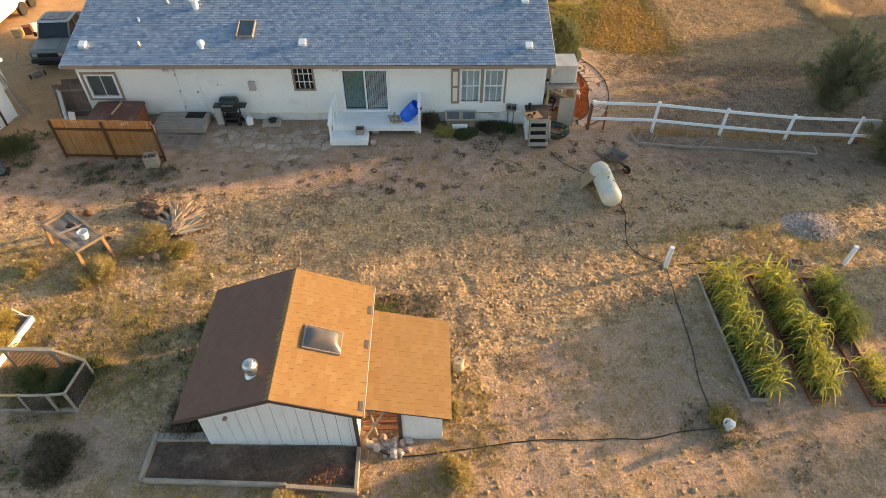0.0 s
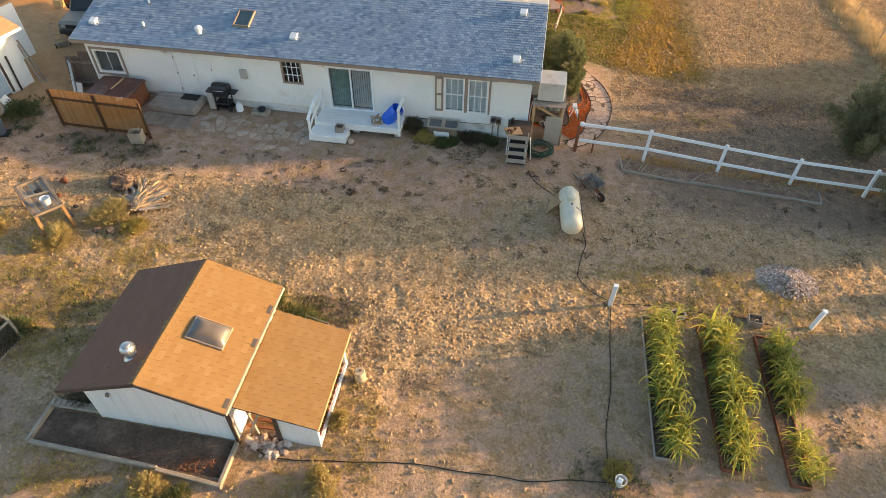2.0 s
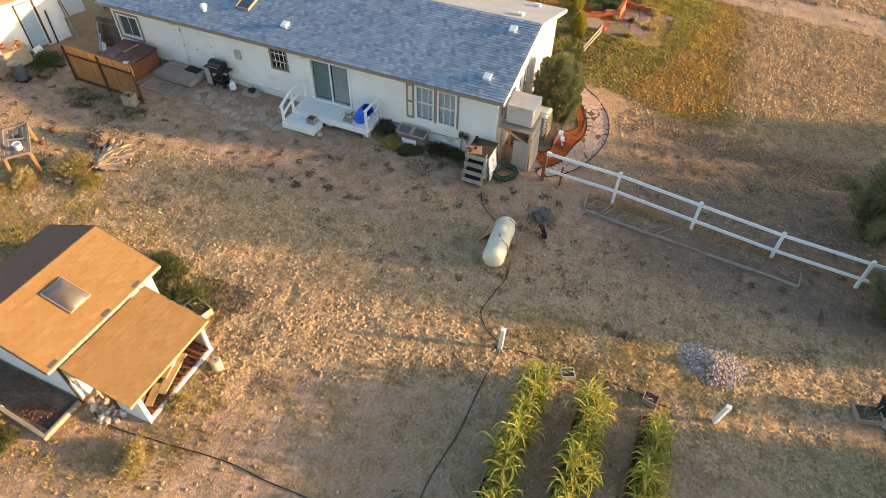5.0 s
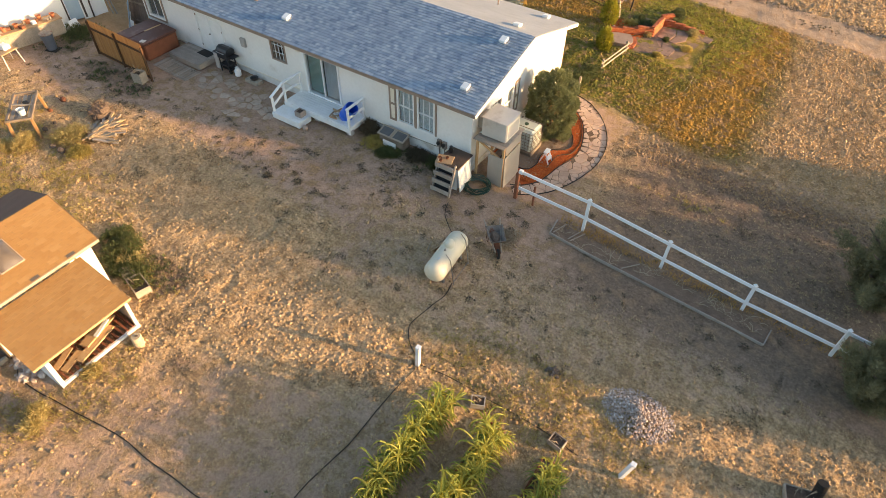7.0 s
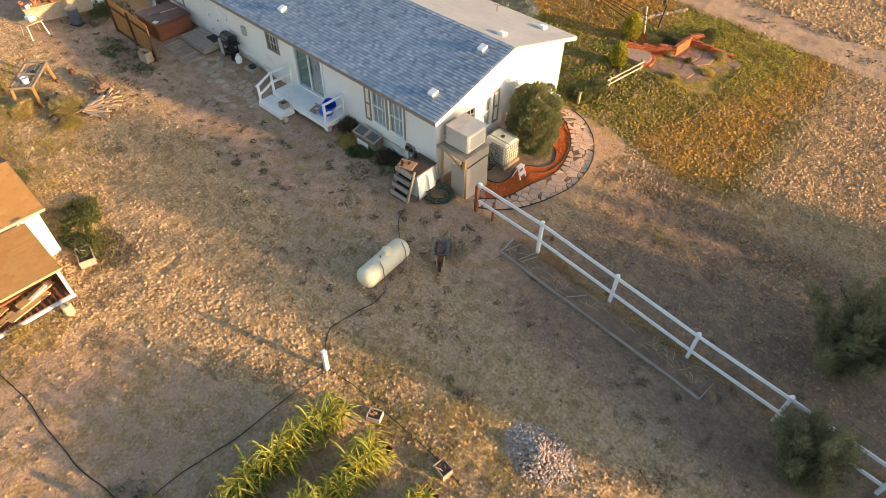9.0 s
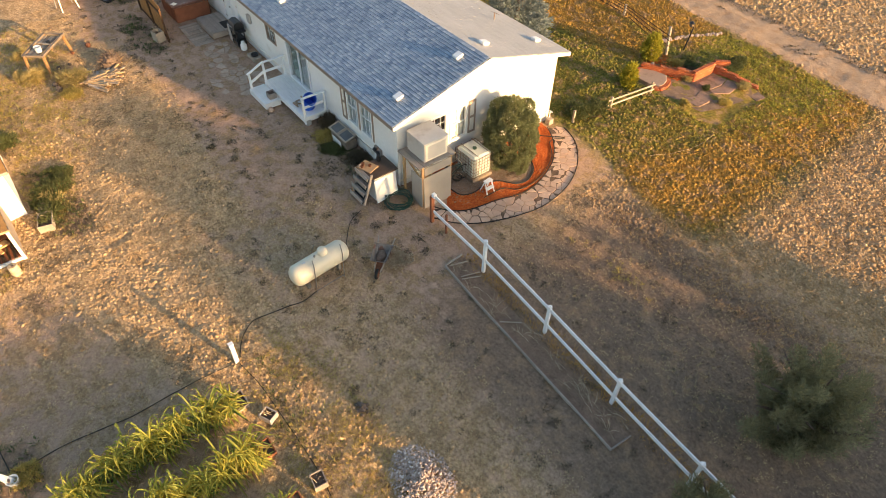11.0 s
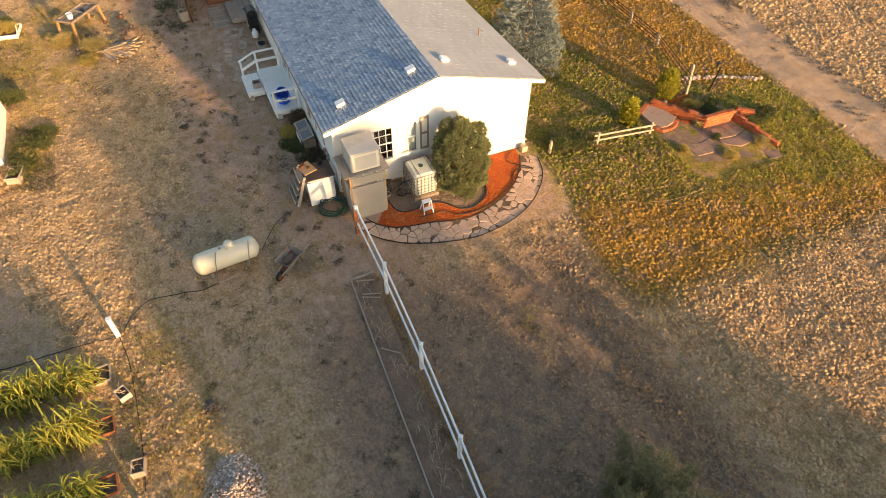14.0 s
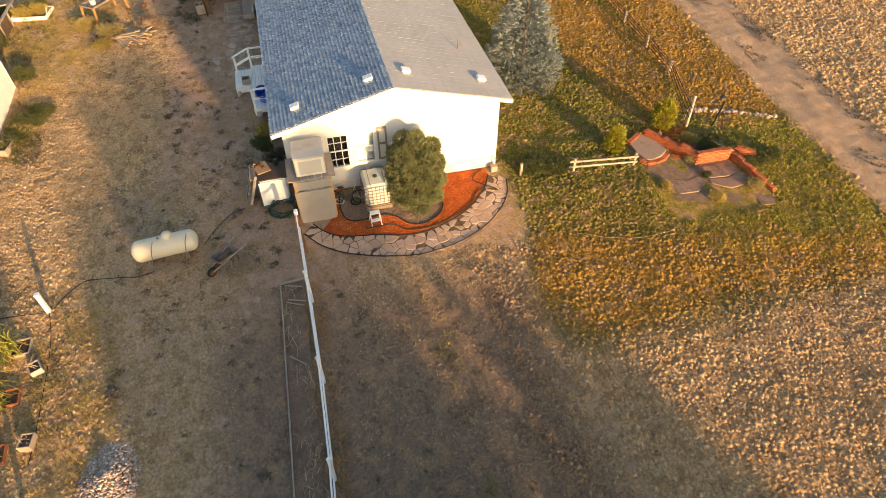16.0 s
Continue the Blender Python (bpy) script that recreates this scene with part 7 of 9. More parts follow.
coil(5.55, 22.72, 0.56, 11, 0.2, "hose_green", "coiled dark green garden hose on the soil")

# evaporative cooler on its stand
cool = thing("evaporative_cooler", "beige sheet-metal evaporative cooler on a timber stand", "cooler")
part("casing", Build().box((5.68, 24.0, 2.66), (1.06, 1.06, 0.80), ch=0.03), M["cooler"], cool)
part("louvre_frame", Build().box((6.22, 24.0, 2.66), (0.02, 0.96, 0.70), ch=0.005), M["trim_cream"], cool)
part("pad_panel", Build().box((6.225, 24.0, 2.66), (0.02, 0.80, 0.56), ch=0.008), M["cooler"], cool, "pale plain pad panel")
part("top_pan", Build().box((5.68, 24.0, 3.07), (1.10, 1.10, 0.03), ch=0.01), M["cooler"], cool)
part("duct", Build().box((5.0, 24.0, 2.62), (0.34, 0.6, 0.5)), M["beige"], cool)
stand = thing("cooler_stand", "timber stand with a beige panel under the cooler", "stand")
for x, y in ((5.08, 23.36), (6.24, 23.36), (5.08, 24.62), (6.24, 24.62)):
    z = gh(x, y)
    part("post", Build().box((x, y, (z + 2.18) / 2 - 0.02), (0.09, 0.09, 2.2 - z), ch=0.005), M["wood_tan"], stand)
for k in range(7):
    part("shelf_board", Build().box((5.66, 23.25 + k * 0.24, 2.21), (1.36, 0.225, 0.04), pose(0, 0, 0, 0, 0, rk.uniform(-0.6, 0.6)), 0.004), M["wood_grey"], stand)
z = gh(6.3, 24.0)
part("front_panel", Build().box((6.33, 23.98, z + 0.72), (0.03, 1.26, 1.46), pose(0, 0, 0, 0, -2, 0), 0.008), M["beige"], stand, "beige sheet panel")
part("front_panel", Build().box((6.30, 24.0, z + 1.72), (0.03, 1.2, 0.36), pose(0, 0, 0, 0, -2, 0), 0.006), M["beige"], stand)
part("side_panel", Build().box((5.95, 23.31, z + 0.72), (0.66, 0.03, 1.46), pose(0, 0, 0, 1, 0, 0), 0.006), M["beige"], stand)
part("brace", Build().beam((5.1, 23.34, 2.1), (6.2, 23.34, 1.55), 0.04, 0.09), M["wood_tan"], stand)
lone("pipe", Build().tube(spline([(4.92, 23.5, gh(4.9, 23.5)), (4.93, 23.5, 1.6), (5.0, 23.55, 2.2), (5.15, 23.6, 2.3)], 5), 0.02, 6), M["plastic_white"], "thin white supply pipe at the wall", "pipe")

# water tote with its cage
tz = gh(5.75, 26.25)
tote = thing("water_tote", "milky plastic water tote in a steel cage on a pallet", "water tank")
part("pallet", Build().box((5.75, 26.25, tz + 0.07), (1.15, 1.0, 0.14), ch=0.01), M["table_rail"], tote)
part("bladder", Build().box((5.75, 26.25, tz + 0.66), (1.08, 0.94, 1.02), ch=0.09), M["poly"], tote)
part("cap", Build().cyl((5.75, 26.25, tz + 1.165), (5.75, 26.25, tz + 1.21), 0.085, n=16), M["hose_green"], tote, "green screw cap")
for k in range(7):
    zz = tz + 0.20 + k * 0.15
    bb = Build()
    for a, c in (((5.18, 25.75), (6.32, 25.75)), ((6.32, 25.75), (6.32, 26.75)), ((6.32, 26.75), (5.18, 26.75)), ((5.18, 26.75), (5.18, 25.75))):
        bb.cyl((*a, zz), (*c, zz), 0.011, n=6)
    part("cage_hoop", bb, M["steel_dark"], tote)
for k in range(8):
    f = k / 7
    for a in ((5.18 + 1.14 * f, 25.75), (5.18 + 1.14 * f, 26.75), (6.32, 25.75 + f), (5.18, 25.75 + f)):
        part("cage_bar", Build().cyl((*a, tz + 0.14), (*a, tz + 1.12), 0.012, n=5), M["steel_dark"], tote)
part("top_bar", Build().cyl((5.18, 26.0, tz + 1.19), (6.32, 26.0, tz + 1.19), 0.014, n=6), M["steel_dark"], tote)
part("top_bar", Build().cyl((5.18, 26.55, tz + 1.19), (6.32, 26.55, tz + 1.19), 0.014, n=6), M["steel_dark"], tote)

# step stool
sz0 = gh(6.95, 25.98)
stool = thing("step_stool", "small folding aluminium step stool on the mulch", "step stool", (6.95, 25.98, sz0), 4)
for y in (-0.19, 0.19):
    part("rail", Build().beam((0.2, y, 0.0), (0.0, y * 0.85, 0.55), 0.03, 0.05), M["vinyl"], stool)
    part("rail", Build().beam((-0.22, y, 0.0), (-0.03, y * 0.85, 0.52), 0.03, 0.04), M["vinyl"], stool)
part("tread", Build().box((0.11, 0, 0.26), (0.16, 0.36, 0.03), ch=0.006), M["vinyl"], stool)
part("tread", Build().box((0.0, 0, 0.55), (0.2, 0.36, 0.03), ch=0.006), M["vinyl"], stool)

# bicycle between cooler and tote
bz = gh(5.7, 25.2)
bike = thing("bicycle", "dark bicycle parked against the white wall", "bicycle", (5.75, 25.15, bz), 80)
for x in (-0.5, 0.5):
    w = Build()
    ring = [(x + 0.33 * math.cos(a), 0, 0.34 + 0.33 * math.sin(a)) for a in np.linspace(0, 2 * math.pi, 25)]
    w.tube(ring, 0.02, 5)
    wh = part("wheel", w, M["rubber"], bike)
    sp = Build()
    for k in range(9):
        a = k * math.pi / 4.5
        sp.cyl((x, 0, 0.34), (x + 0.31 * math.cos(a), 0, 0.34 + 0.31 * math.sin(a)), 0.004, n=4)
    part("spokes", sp, M["steel"], wh)
fr = Build()
for a, c in (((-0.5, 0.34), (-0.1, 0.32)), ((-0.1, 0.32), (-0.2, 0.8)), ((-0.2, 0.75), (0.33, 0.76)), ((-0.1, 0.32), (0.36, 0.70)), ((0.33, 0.86), (0.5, 0.34)), ((-0.5, 0.34), (-0.18, 0.72))):
    fr.cyl((a[0], 0, a[1]), (c[0], 0, c[1]), 0.018, n=7)
part("bike_frame", fr, M["hose_green"], bike)
part("handlebar", Build().tube([(0.28, -0.28, 0.95), (0.33, -0.1, 0.92), (0.33, 0.1, 0.92), (0.28, 0.28, 0.95)], 0.014, 6), M["steel"], bike)
part("saddle", Build().blob((-0.22, 0, 0.85), (0.14, 0.07, 0.04), 10, 6), M["black"], bike, smooth=True)
coil(5.75, 25.45, 0.22, 4, 0.12, "hose", "loose dark hose heaped beside the tote")
coil(5.6, 24.85, 0.2, 3, 0.10, "steel", "pale hose loops beside the cooler", "hose_loops")


# ---------------------------------------------------------------- curved flagstone path, mulch and gravel
OUTER = [(6.9, 23.3), (7.7, 24.0), (8.26, 24.94), (8.59, 25.98), (8.77, 27.14), (8.69, 28.27), (8.32, 29.38), (7.61, 30.45), (6.65, 31.25), (5.7, 31.55)]
INNER = [(6.5, 23.7), (7.08, 24.2), (7.41, 24.96), (7.58, 26.12), (7.78, 26.9), (7.74, 27.84), (7.37, 28.96), (6.85, 29.78), (6.05, 30.5), (5.3, 30.9)]


def inside_poly(x, y, poly):
    c = False
    n2 = len(poly)
    for i in range(n2):
        (x0, y0), (x1, y1) = poly[i], poly[(i + 1) % n2]
        if (y0 > y) != (y1 > y) and x < (x1 - x0) * (y - y0) / (y1 - y0) + x0:
            c = not c
    return c


o_line = [(p.x, p.y) for p in spline([(*p, 0) for p in OUTER], 6)]
i_line = [(p.x, p.y) for p in spline([(*p, 0) for p in INNER], 6)]
RIBBON = o_line + i_line[::-1]
path = thing("flagstone_path", "curved path of pinkish sandstone flags round the gable", "path", kind="structure")
rp = random.Random(21)
sd = jitter_seeds(5.0, 23.0, 9.2, 31.9, 0.31, rp, lambda x, y: inside_poly(x, y, RIBBON), 0.62)
edge_seeds = [(x + 0.30 * (x - 6.3) / max(0.5, math.hypot(x - 6.3, y - 27.3)) * 1.0, y + 0.30 * (y - 27.3) / max(0.5, math.hypot(x - 6.3, y - 27.3))) for x, y in o_line[::2]] + [(x - 0.30 * (x - 5.2) / max(0.5, math.hypot(x - 5.2, y - 27.3)), y - 0.30 * (y - 27.3) / max(0.5, math.hypot(x - 5.2, y - 27.3))) for x, y in i_line[::2]]
cells = voronoi_cells(sd + edge_seeds, (4.2, 22.2, 9.8, 32.6))
for (x, y), cell in zip(sd, cells):
    if len(cell) > 2:
        q = []
        for vx, vy in shrink(cell, rp.uniform(0.012, 0.022)):
            f = 1.0
            while f > 0.2 and not inside_poly(x + (vx - x) * f, y + (vy - y) * f, RIBBON):
                f -= 0.05
            q.append((x + (vx - x) * f, y + (vy - y) * f))
        q = cut_corners(q, 0.04, rp)
        z = gh(x, y)
        part("flagstone", Build().prism(q, z - 0.04, z + rp.uniform(0.022, 0.036), 0.006), M["flag"], path)
part("path_bed", Build().add([(x, y, gh(x, y) + 0.008) for x, y in o_line] + [(x, y, gh(x, y) + 0.008) for x, y in i_line], [(k, k + 1, len(o_line) + k + 1, len(o_line) + k) for k in range(len(o_line) - 1)]), M["soil_dark"], path, "dark sandy joints")
for line, nm in ((o_line, "outer"), (i_line, "inner")):
    lone("garden_edging", Build().tube([(x, y, gh(x, y) + 0.045) for x, y in line], 0.022, 6), M["rubber"], "dark flexible edging along the flagstone path", "edging", "path edging", smooth=True)


def chips(name, inside, bounds, n, size, mat, label, flat=0.35, seed=1, lift=0.02):
    """Many small angular chips lying on the ground, one mesh."""
    r2 = np.random.default_rng(seed)
    x0, y0, x1, y1 = bounds
    V, F = [], []
    for _ in range(n):
        x, y = r2.uniform(x0, x1), r2.uniform(y0, y1)
        if not inside(x, y):
            continue
        s = size * r2.uniform(0.5, 1.5)
        a = r2.uniform(0, 6.28)
        z = gh(x, y) + lift + r2.uniform(0, 0.02)
        ca, sa = math.cos(a), math.sin(a)
        k = len(V)
        tx, ty = r2.uniform(-0.5, 0.5, 2) * s * 0.6
        for ux, uy, uz in ((-1, -0.5, 0), (1, -0.4, 0), (0.8, 0.5, 0), (-0.9, 0.4, 0), (0.1, 0.0, flat * 2)):
            V.append((x + s * (ux * ca - uy * sa), y + s * (ux * sa + uy * ca), z + s * uz + ux * tx + uy * ty))
        F += [(k, k + 1, k + 4), (k + 1, k + 2, k + 4), (k + 2, k + 3, k + 4), (k + 3, k, k + 4)]
    return tagged(new(name, raw_mesh(name, V, F, mat)), label, name.replace("_", " "), kind="stuff")


GRAVEL = [(p.x, p.y) for p in spline([(5.0, 24.9, 0), (5.9, 24.8, 0), (6.55, 24.95, 0), (6.75, 25.5, 0), (6.65, 26.1, 0), (6.75, 26.7, 0), (7.25, 27.2, 0), (7.35, 27.8, 0), (6.95, 28.5, 0), (6.2, 28.75, 0), (5.4, 28.6, 0), (4.95, 28.2, 0)], 4)]
MULCH = [(4.9, 24.7), (5.6, 24.65), (6.4, 24.4)] + i_line[4:] + [(4.9, 30.9)]
lone("gravel_bed", Build().add([(6.0, 26.7, gh(6, 26.7) + 0.035)] + [(x, y, gh(x, y) + 0.022) for x, y in GRAVEL], [(0, k + 1, (k + 1) % len(GRAVEL) + 1) for k in range(len(GRAVEL))]), M["bed_soil"], "gravel bed base under the shrub", "gravel bed", kind="structure")
chips("gravel", lambda x, y: inside_poly(x, y, GRAVEL), (4.9, 24.6, 7.5, 28.9), 11000, 0.015, M["gravel"], "grey-brown gravel under the shrub", 0.5, 3)
lone("mulch_bed", Build().add([(5.4, 27.8, gh(5.4, 27.8) + 0.012)] + [(x, y, gh(x, y) + 0.012) for x, y in MULCH], [(0, k + 1, (k + 1) % len(MULCH) + 1) for k in range(len(MULCH))]), M["mulch"], "bed of red bark mulch along the gable", "mulch bed", kind="structure")
chips("mulch", lambda x, y: inside_poly(x, y, MULCH) and not inside_poly(x, y, GRAVEL), (4.9, 24.3, 7.8, 30.9), 16000, 0.034, M["mulch"], "orange-red bark mulch chips", 0.25, 4)
lone("garden_edging", Build().tube([(x, y, gh(x, y) + 0.05) for x, y in GRAVEL], 0.025, 6), M["rubber"], "dark edging round the gravel bed", "edging", "path edging", smooth=True)
lone("garden_hose", Build().tube([(p.x, p.y, gh(p.x, p.y) + 0.06) for p in spline([(4.95, 30.7, 0), (5.5, 30.2, 0), (6.3, 31.0, 0), (6.1, 30.3, 0), (6.9, 29.6, 0), (7.5, 28.4, 0), (7.6, 27.2, 0), (7.2, 26.6, 0), (7.2, 25.6, 0)], 8)], 0.018, 6), M["hose"], "dark garden hose winding over path and mulch", "hose", smooth=True)
fz = gh(5.0, 31.3)
faucet = thing("hose_box", "small wooden hose bib post at the front corner", "hose bib", (5.1, 31.2, fz))
part("block", Build().box((0, 0, 0.14), (0.26, 0.26, 0.28), ch=0.01), M["wood_old"], faucet)
part("standpipe", Build().cyl((-0.08, 0.05, 0), (-0.08, 0.05, 0.62), 0.025, n=8), M["plastic_white"], faucet)
part("tap", Build().box((-0.02, 0.05, 0.6), (0.18, 0.06, 0.06), ch=0.01), M["steel"], faucet)


# ---------------------------------------------------------------- white rail fence, gate post, narrow bed
fence = thing("rail_fence", "white two-rail vinyl fence across the yard", "fence")
FP = [(9.95, 23.24), (13.06, 23.22), (16.06, 23.12), (19.0, 22.95), (22.0, 22.85), (25.0, 22.75)]
zt = [1.49, 1.15, 0.90, 0.86, 0.70, 0.55]
gp = (7.10, 23.22)
line = [(gp[0], gp[1], 1.50)] + [(x, y, z - 0.12) for (x, y), z in zip(FP, zt)]
for (x, y), z in zip(FP, zt):
    g0 = gh(x, y)
    po = part("post", Build().box((x, y, (g0 + z) / 2 - 0.05), (0.11, 0.11, z - g0 + 0.1), ch=0.006), M["vinyl"], fence)
    part("post_cap", Build().lathe((x, y, z - 0.005), (0, 0, 1), [(0, 0.085), (0.03, 0.085), (0.07, 0.01)], 4), M["vinyl"], po)
for a, c in zip(line, line[1:]):
    part("rail", Build().beam(a, c, 0.045, 0.13, 0.006), M["vinyl"], fence)
    part("rail", Build().beam((a[0], a[1], a[2] - 0.78), (c[0], c[1], c[2] - 0.78), 0.045, 0.13, 0.006), M["vinyl"], fence)
gg = gh(*gp)
part("end_cap", Build().box((gp[0] + 0.02, gp[1], 1.51), (0.16, 0.13, 0.16), ch=0.01), M["vinyl"], fence)
lone("gate_post", Build().box((7.02, 23.2, (gg + 1.44) / 2 - 0.05), (0.12, 0.14, 1.44 - gg + 0.1), ch=0.008), M["wood_red"], "reddish wooden post at the fence end", "post")
lone("gate_post", Build().box((7.75, 23.3, (gh(7.75, 23.3) + 0.95) / 2), (0.07, 0.07, 0.95 - gh(7.75, 23.3) + 0.1), ch=0.006), M["wood_red"], "short reddish wooden stake beside the fence", "post")

nb = thing("garden_bed", "narrow board-edged bed of dead stems along the fence", "garden bed")
corners = [(9.02, 22.28), (17.05, 21.98), (17.12, 22.75), (8.95, 23.08)]
for k in range(4):
    a, c = corners[k], corners[(k + 1) % 4]
    segs = 5 if k in (0, 2) else 1
    for s in range(segs):
        p = [a[0] + (c[0] - a[0]) * s / segs, a[1] + (c[1] - a[1]) * s / segs]
        q = [a[0] + (c[0] - a[0]) * (s + 1) / segs, a[1] + (c[1] - a[1]) * (s + 1) / segs]
        if k == 2:
            continue
        part("edge_board", Build().beam((*p, gh(*p) + 0.05), (*q, gh(*q) + 0.05), 0.04, 0.13, 0.005), M["wood_grey"], nb)
n = 24
top, bot = [], []
for k in range(n + 1):
    f = k / n
    for lst, a, c in ((bot, corners[0], corners[1]), (top, corners[3], corners[2])):
        x, y = a[0] + (c[0] - a[0]) * f, a[1] + (c[1] - a[1]) * f
        lst.append((x, y, gh(x, y) + 0.035))
part("soil", Build().add(bot + top, [(k, k + 1, n + 2 + k, n + 1 + k) for k in range(n)]), M["bed_soil"], nb)
r9 = random.Random(9)
for k in range(34):
    x, y = r9.uniform(9.2, 16.8), r9.uniform(22.3, 22.9)
    b2 = Build()
    for _ in range(r9.randint(3, 7)):
        a, ln = r9.uniform(0, 6.28), r9.uniform(0.15, 0.5)
        z = gh(x, y)
        b2.tube([(x, y, z), (x + math.cos(a) * ln * 0.5, y + math.sin(a) * ln * 0.35, z + ln * 0.5), (x + math.cos(a) * ln * 1.1, y + math.sin(a) * ln * 0.6, z + ln * 0.55)], 0.007, 4)
    part("dead_plant", b2, M["dry_stem"], nb)
for k, (a, c) in enumerate((((9.1, 22.4), (9.35, 23.0)), ((9.7, 22.45), (10.0, 23.05)), ((9.8, 22.4), (10.15, 22.95)), ((11.9, 22.3), (12.4, 22.8)))):
    board("thin weathered stick lying in the narrow bed", (*a, gh(*a) + 0.06), (*c, gh(*c) + 0.16), 0.035, 0.03, M["wood_old"], "sticks in the bed")


# ---------------------------------------------------------------- propane tank, wheelbarrow
A, C = Vector((6.88, 17.50, 0.72)), Vector((6.70, 19.72, 0.74))
d = (C - A).normalized()
L = (C - A).length
R = 0.385
tank = thing("propane_tank", "cream horizontal propane tank standing on feet", "gas tank")
prof = [(0.0, 0.02)] + [(R * 0.72 * (1 - math.cos(t)), R * math.sin(t)) for t in np.linspace(0.15, math.pi / 2, 8)]
prof += [(L - s, r) for s, r in prof[::-1]]
part("shell", Build().lathe(A, d, prof, 32), M["tank"], tank, smooth=True)
dome_p = A + d * (L * 0.58) + Vector((0, 0, R - 0.03))
part("valve_dome", Build().lathe(dome_p, (0, 0, 1), [(0, 0.175), (0.12, 0.175), (0.18, 0.15), (0.22, 0.09), (0.23, 0.02)], 20), M["tank"], tank, smooth=True)
part("valve", Build().cyl(A + d * (L * 0.44) + Vector((0, 0, R - 0.02)), A + d * (L * 0.44) + Vector((0, 0, R + 0.06)), 0.035, n=10), M["steel_dark"], tank)
part("gauge_plate", Build().box(A + d * (L * 0.25) + Vector((0, 0, R + 0.004)), (0.05, 0.12, 0.012)), M["steel"], tank)
for f in (0.22, 0.78):
    q = A + d * (L * f)
    part("foot", Build().box((q.x, q.y, (gh(q.x, q.y) + q.z - R) / 2 + 0.03), (0.55, 0.12, q.z - R - gh(q.x, q.y) + 0.14), ch=0.01), M["steel_dark"], tank)
    part("seam_band", Build().lathe(q - d * 0.012, d, [(0, R + 0.004), (0.024, R + 0.004), (0.024, R - 0.01), (0, R - 0.01)], 32), M["tank"], tank)
stnd = thing("support_stand", "bare metal pipe frame leaning on the propane tank", "stand")
for f in (0.36, 0.86):
    q = A + d * (L * f)
    foot = Vector((q.x + 0.62, q.y - 0.22, gh(q.x + 0.62, q.y - 0.22) + 0.02))
    part("leg", Build().tube([foot, q + Vector((0.36, -0.05, 0.28)), q + Vector((0.12, 0.02, R + 0.03))], 0.016, 6), M["steel_dark"], stnd)
q0, q1 = A + d * (L * 0.36), A + d * (L * 0.86)
part("crossbar", Build().tube([Vector((q0.x + 0.6, q0.y - 0.2, gh(q0.x + 0.6, q0.y) + 0.10)), Vector((q1.x + 0.6, q1.y - 0.2, gh(q1.x + 0.6, q1.y) + 0.10))], 0.016, 6), M["steel_dark"], stnd)
ply = A + d * (L * 0.86)
lone("plywood_sheet", Build().panel((ply.x - 0.75, ply.y - 0.55, gh(6, 19) + 0.0), (ply.x - 0.22, ply.y - 0.62, 1.02), (ply.x - 0.10, ply.y + 0.12, 1.08), (ply.x - 0.66, ply.y + 0.22, gh(6, 19) + 0.0), 0.02), M["plywood"], "tan plywood sheet leaning on the tank", "board")
board("thin wooden lath leaning on the tank", (5.85, 18.75, gh(5.85, 18.75)), (5.98, 18.85, 0.75), 0.04, 0.03, M["wood_old"], "")

wx, wy2 = 7.64, 20.54
wb = thing("wheelbarrow", "rusty wheelbarrow with a dirt-filled tray and bare wooden handles", "wheelbarrow", (wx, wy2, gh(wx, wy2)), -49)
tr = Build()
o_, i_ = [(-0.42, -0.34, 0.62), (0.46, -0.28, 0.66), (0.46, 0.28, 0.66), (-0.42, 0.34, 0.62)], [(-0.28, -0.2, 0.40), (0.24, -0.18, 0.36), (0.24, 0.18, 0.36), (-0.28, 0.2, 0.40)]
tr.add(o_ + i_ + [(x * 0.97, y * 0.97, z + 0.0) for x, y, z in o_] + [(x, y, z + 0.02) for x, y, z in i_], [(0, 1, 5, 4), (1, 2, 6, 5), (2, 3, 7, 6), (3, 0, 4, 7), (7, 6, 5, 4)] + [(8, 12, 13, 9), (9, 13, 14, 10), (10, 14, 15, 11), (11, 15, 12, 8), (12, 15, 14, 13)] + [(0, 8, 9, 1), (1, 9, 10, 2), (2, 10, 11, 3), (3, 11, 8, 0)])
part("tray", tr, M["tray_metal"], wb)
part("dirt", Build().blob((-0.02, 0, 0.44), (0.26, 0.18, 0.09), 12, 6, 0.15, random.Random(5)), M["bed_soil"], wb, "dry dirt and scraps")
for sgn in (-1, 1):
    part("handle", Build().beam((-0.78, sgn * 0.30, 0.60), (0.62, sgn * 0.10, 0.26), 0.04, 0.045, 0.006), M["wood_old"], wb)
    part("leg", Build().tube([(-0.3, sgn * 0.24, 0.42), (-0.36, sgn * 0.25, 0.02), (-0.2, sgn * 0.23, 0.02), (-0.08, sgn * 0.2, 0.36)], 0.014, 5), M["rust"], wb)
part("axle_brace", Build().beam((0.1, 0.0, 0.36), (0.62, 0.0, 0.22), 0.2, 0.03), M["rust"], wb)
wl = Build()
wl.lathe((0.62, -0.045, 0.19), (0, 1, 0), [(0, 0.13), (0.0, 0.17), (0.03, 0.19), (0.06, 0.19), (0.09, 0.17), (0.09, 0.13)], 20)
whl = part("wheel", wl, M["rubber"], wb, smooth=True)
part("rim", Build().cyl((0.62, -0.05, 0.19), (0.62, 0.05, 0.19), 0.12, n=14), M["rust"], whl)


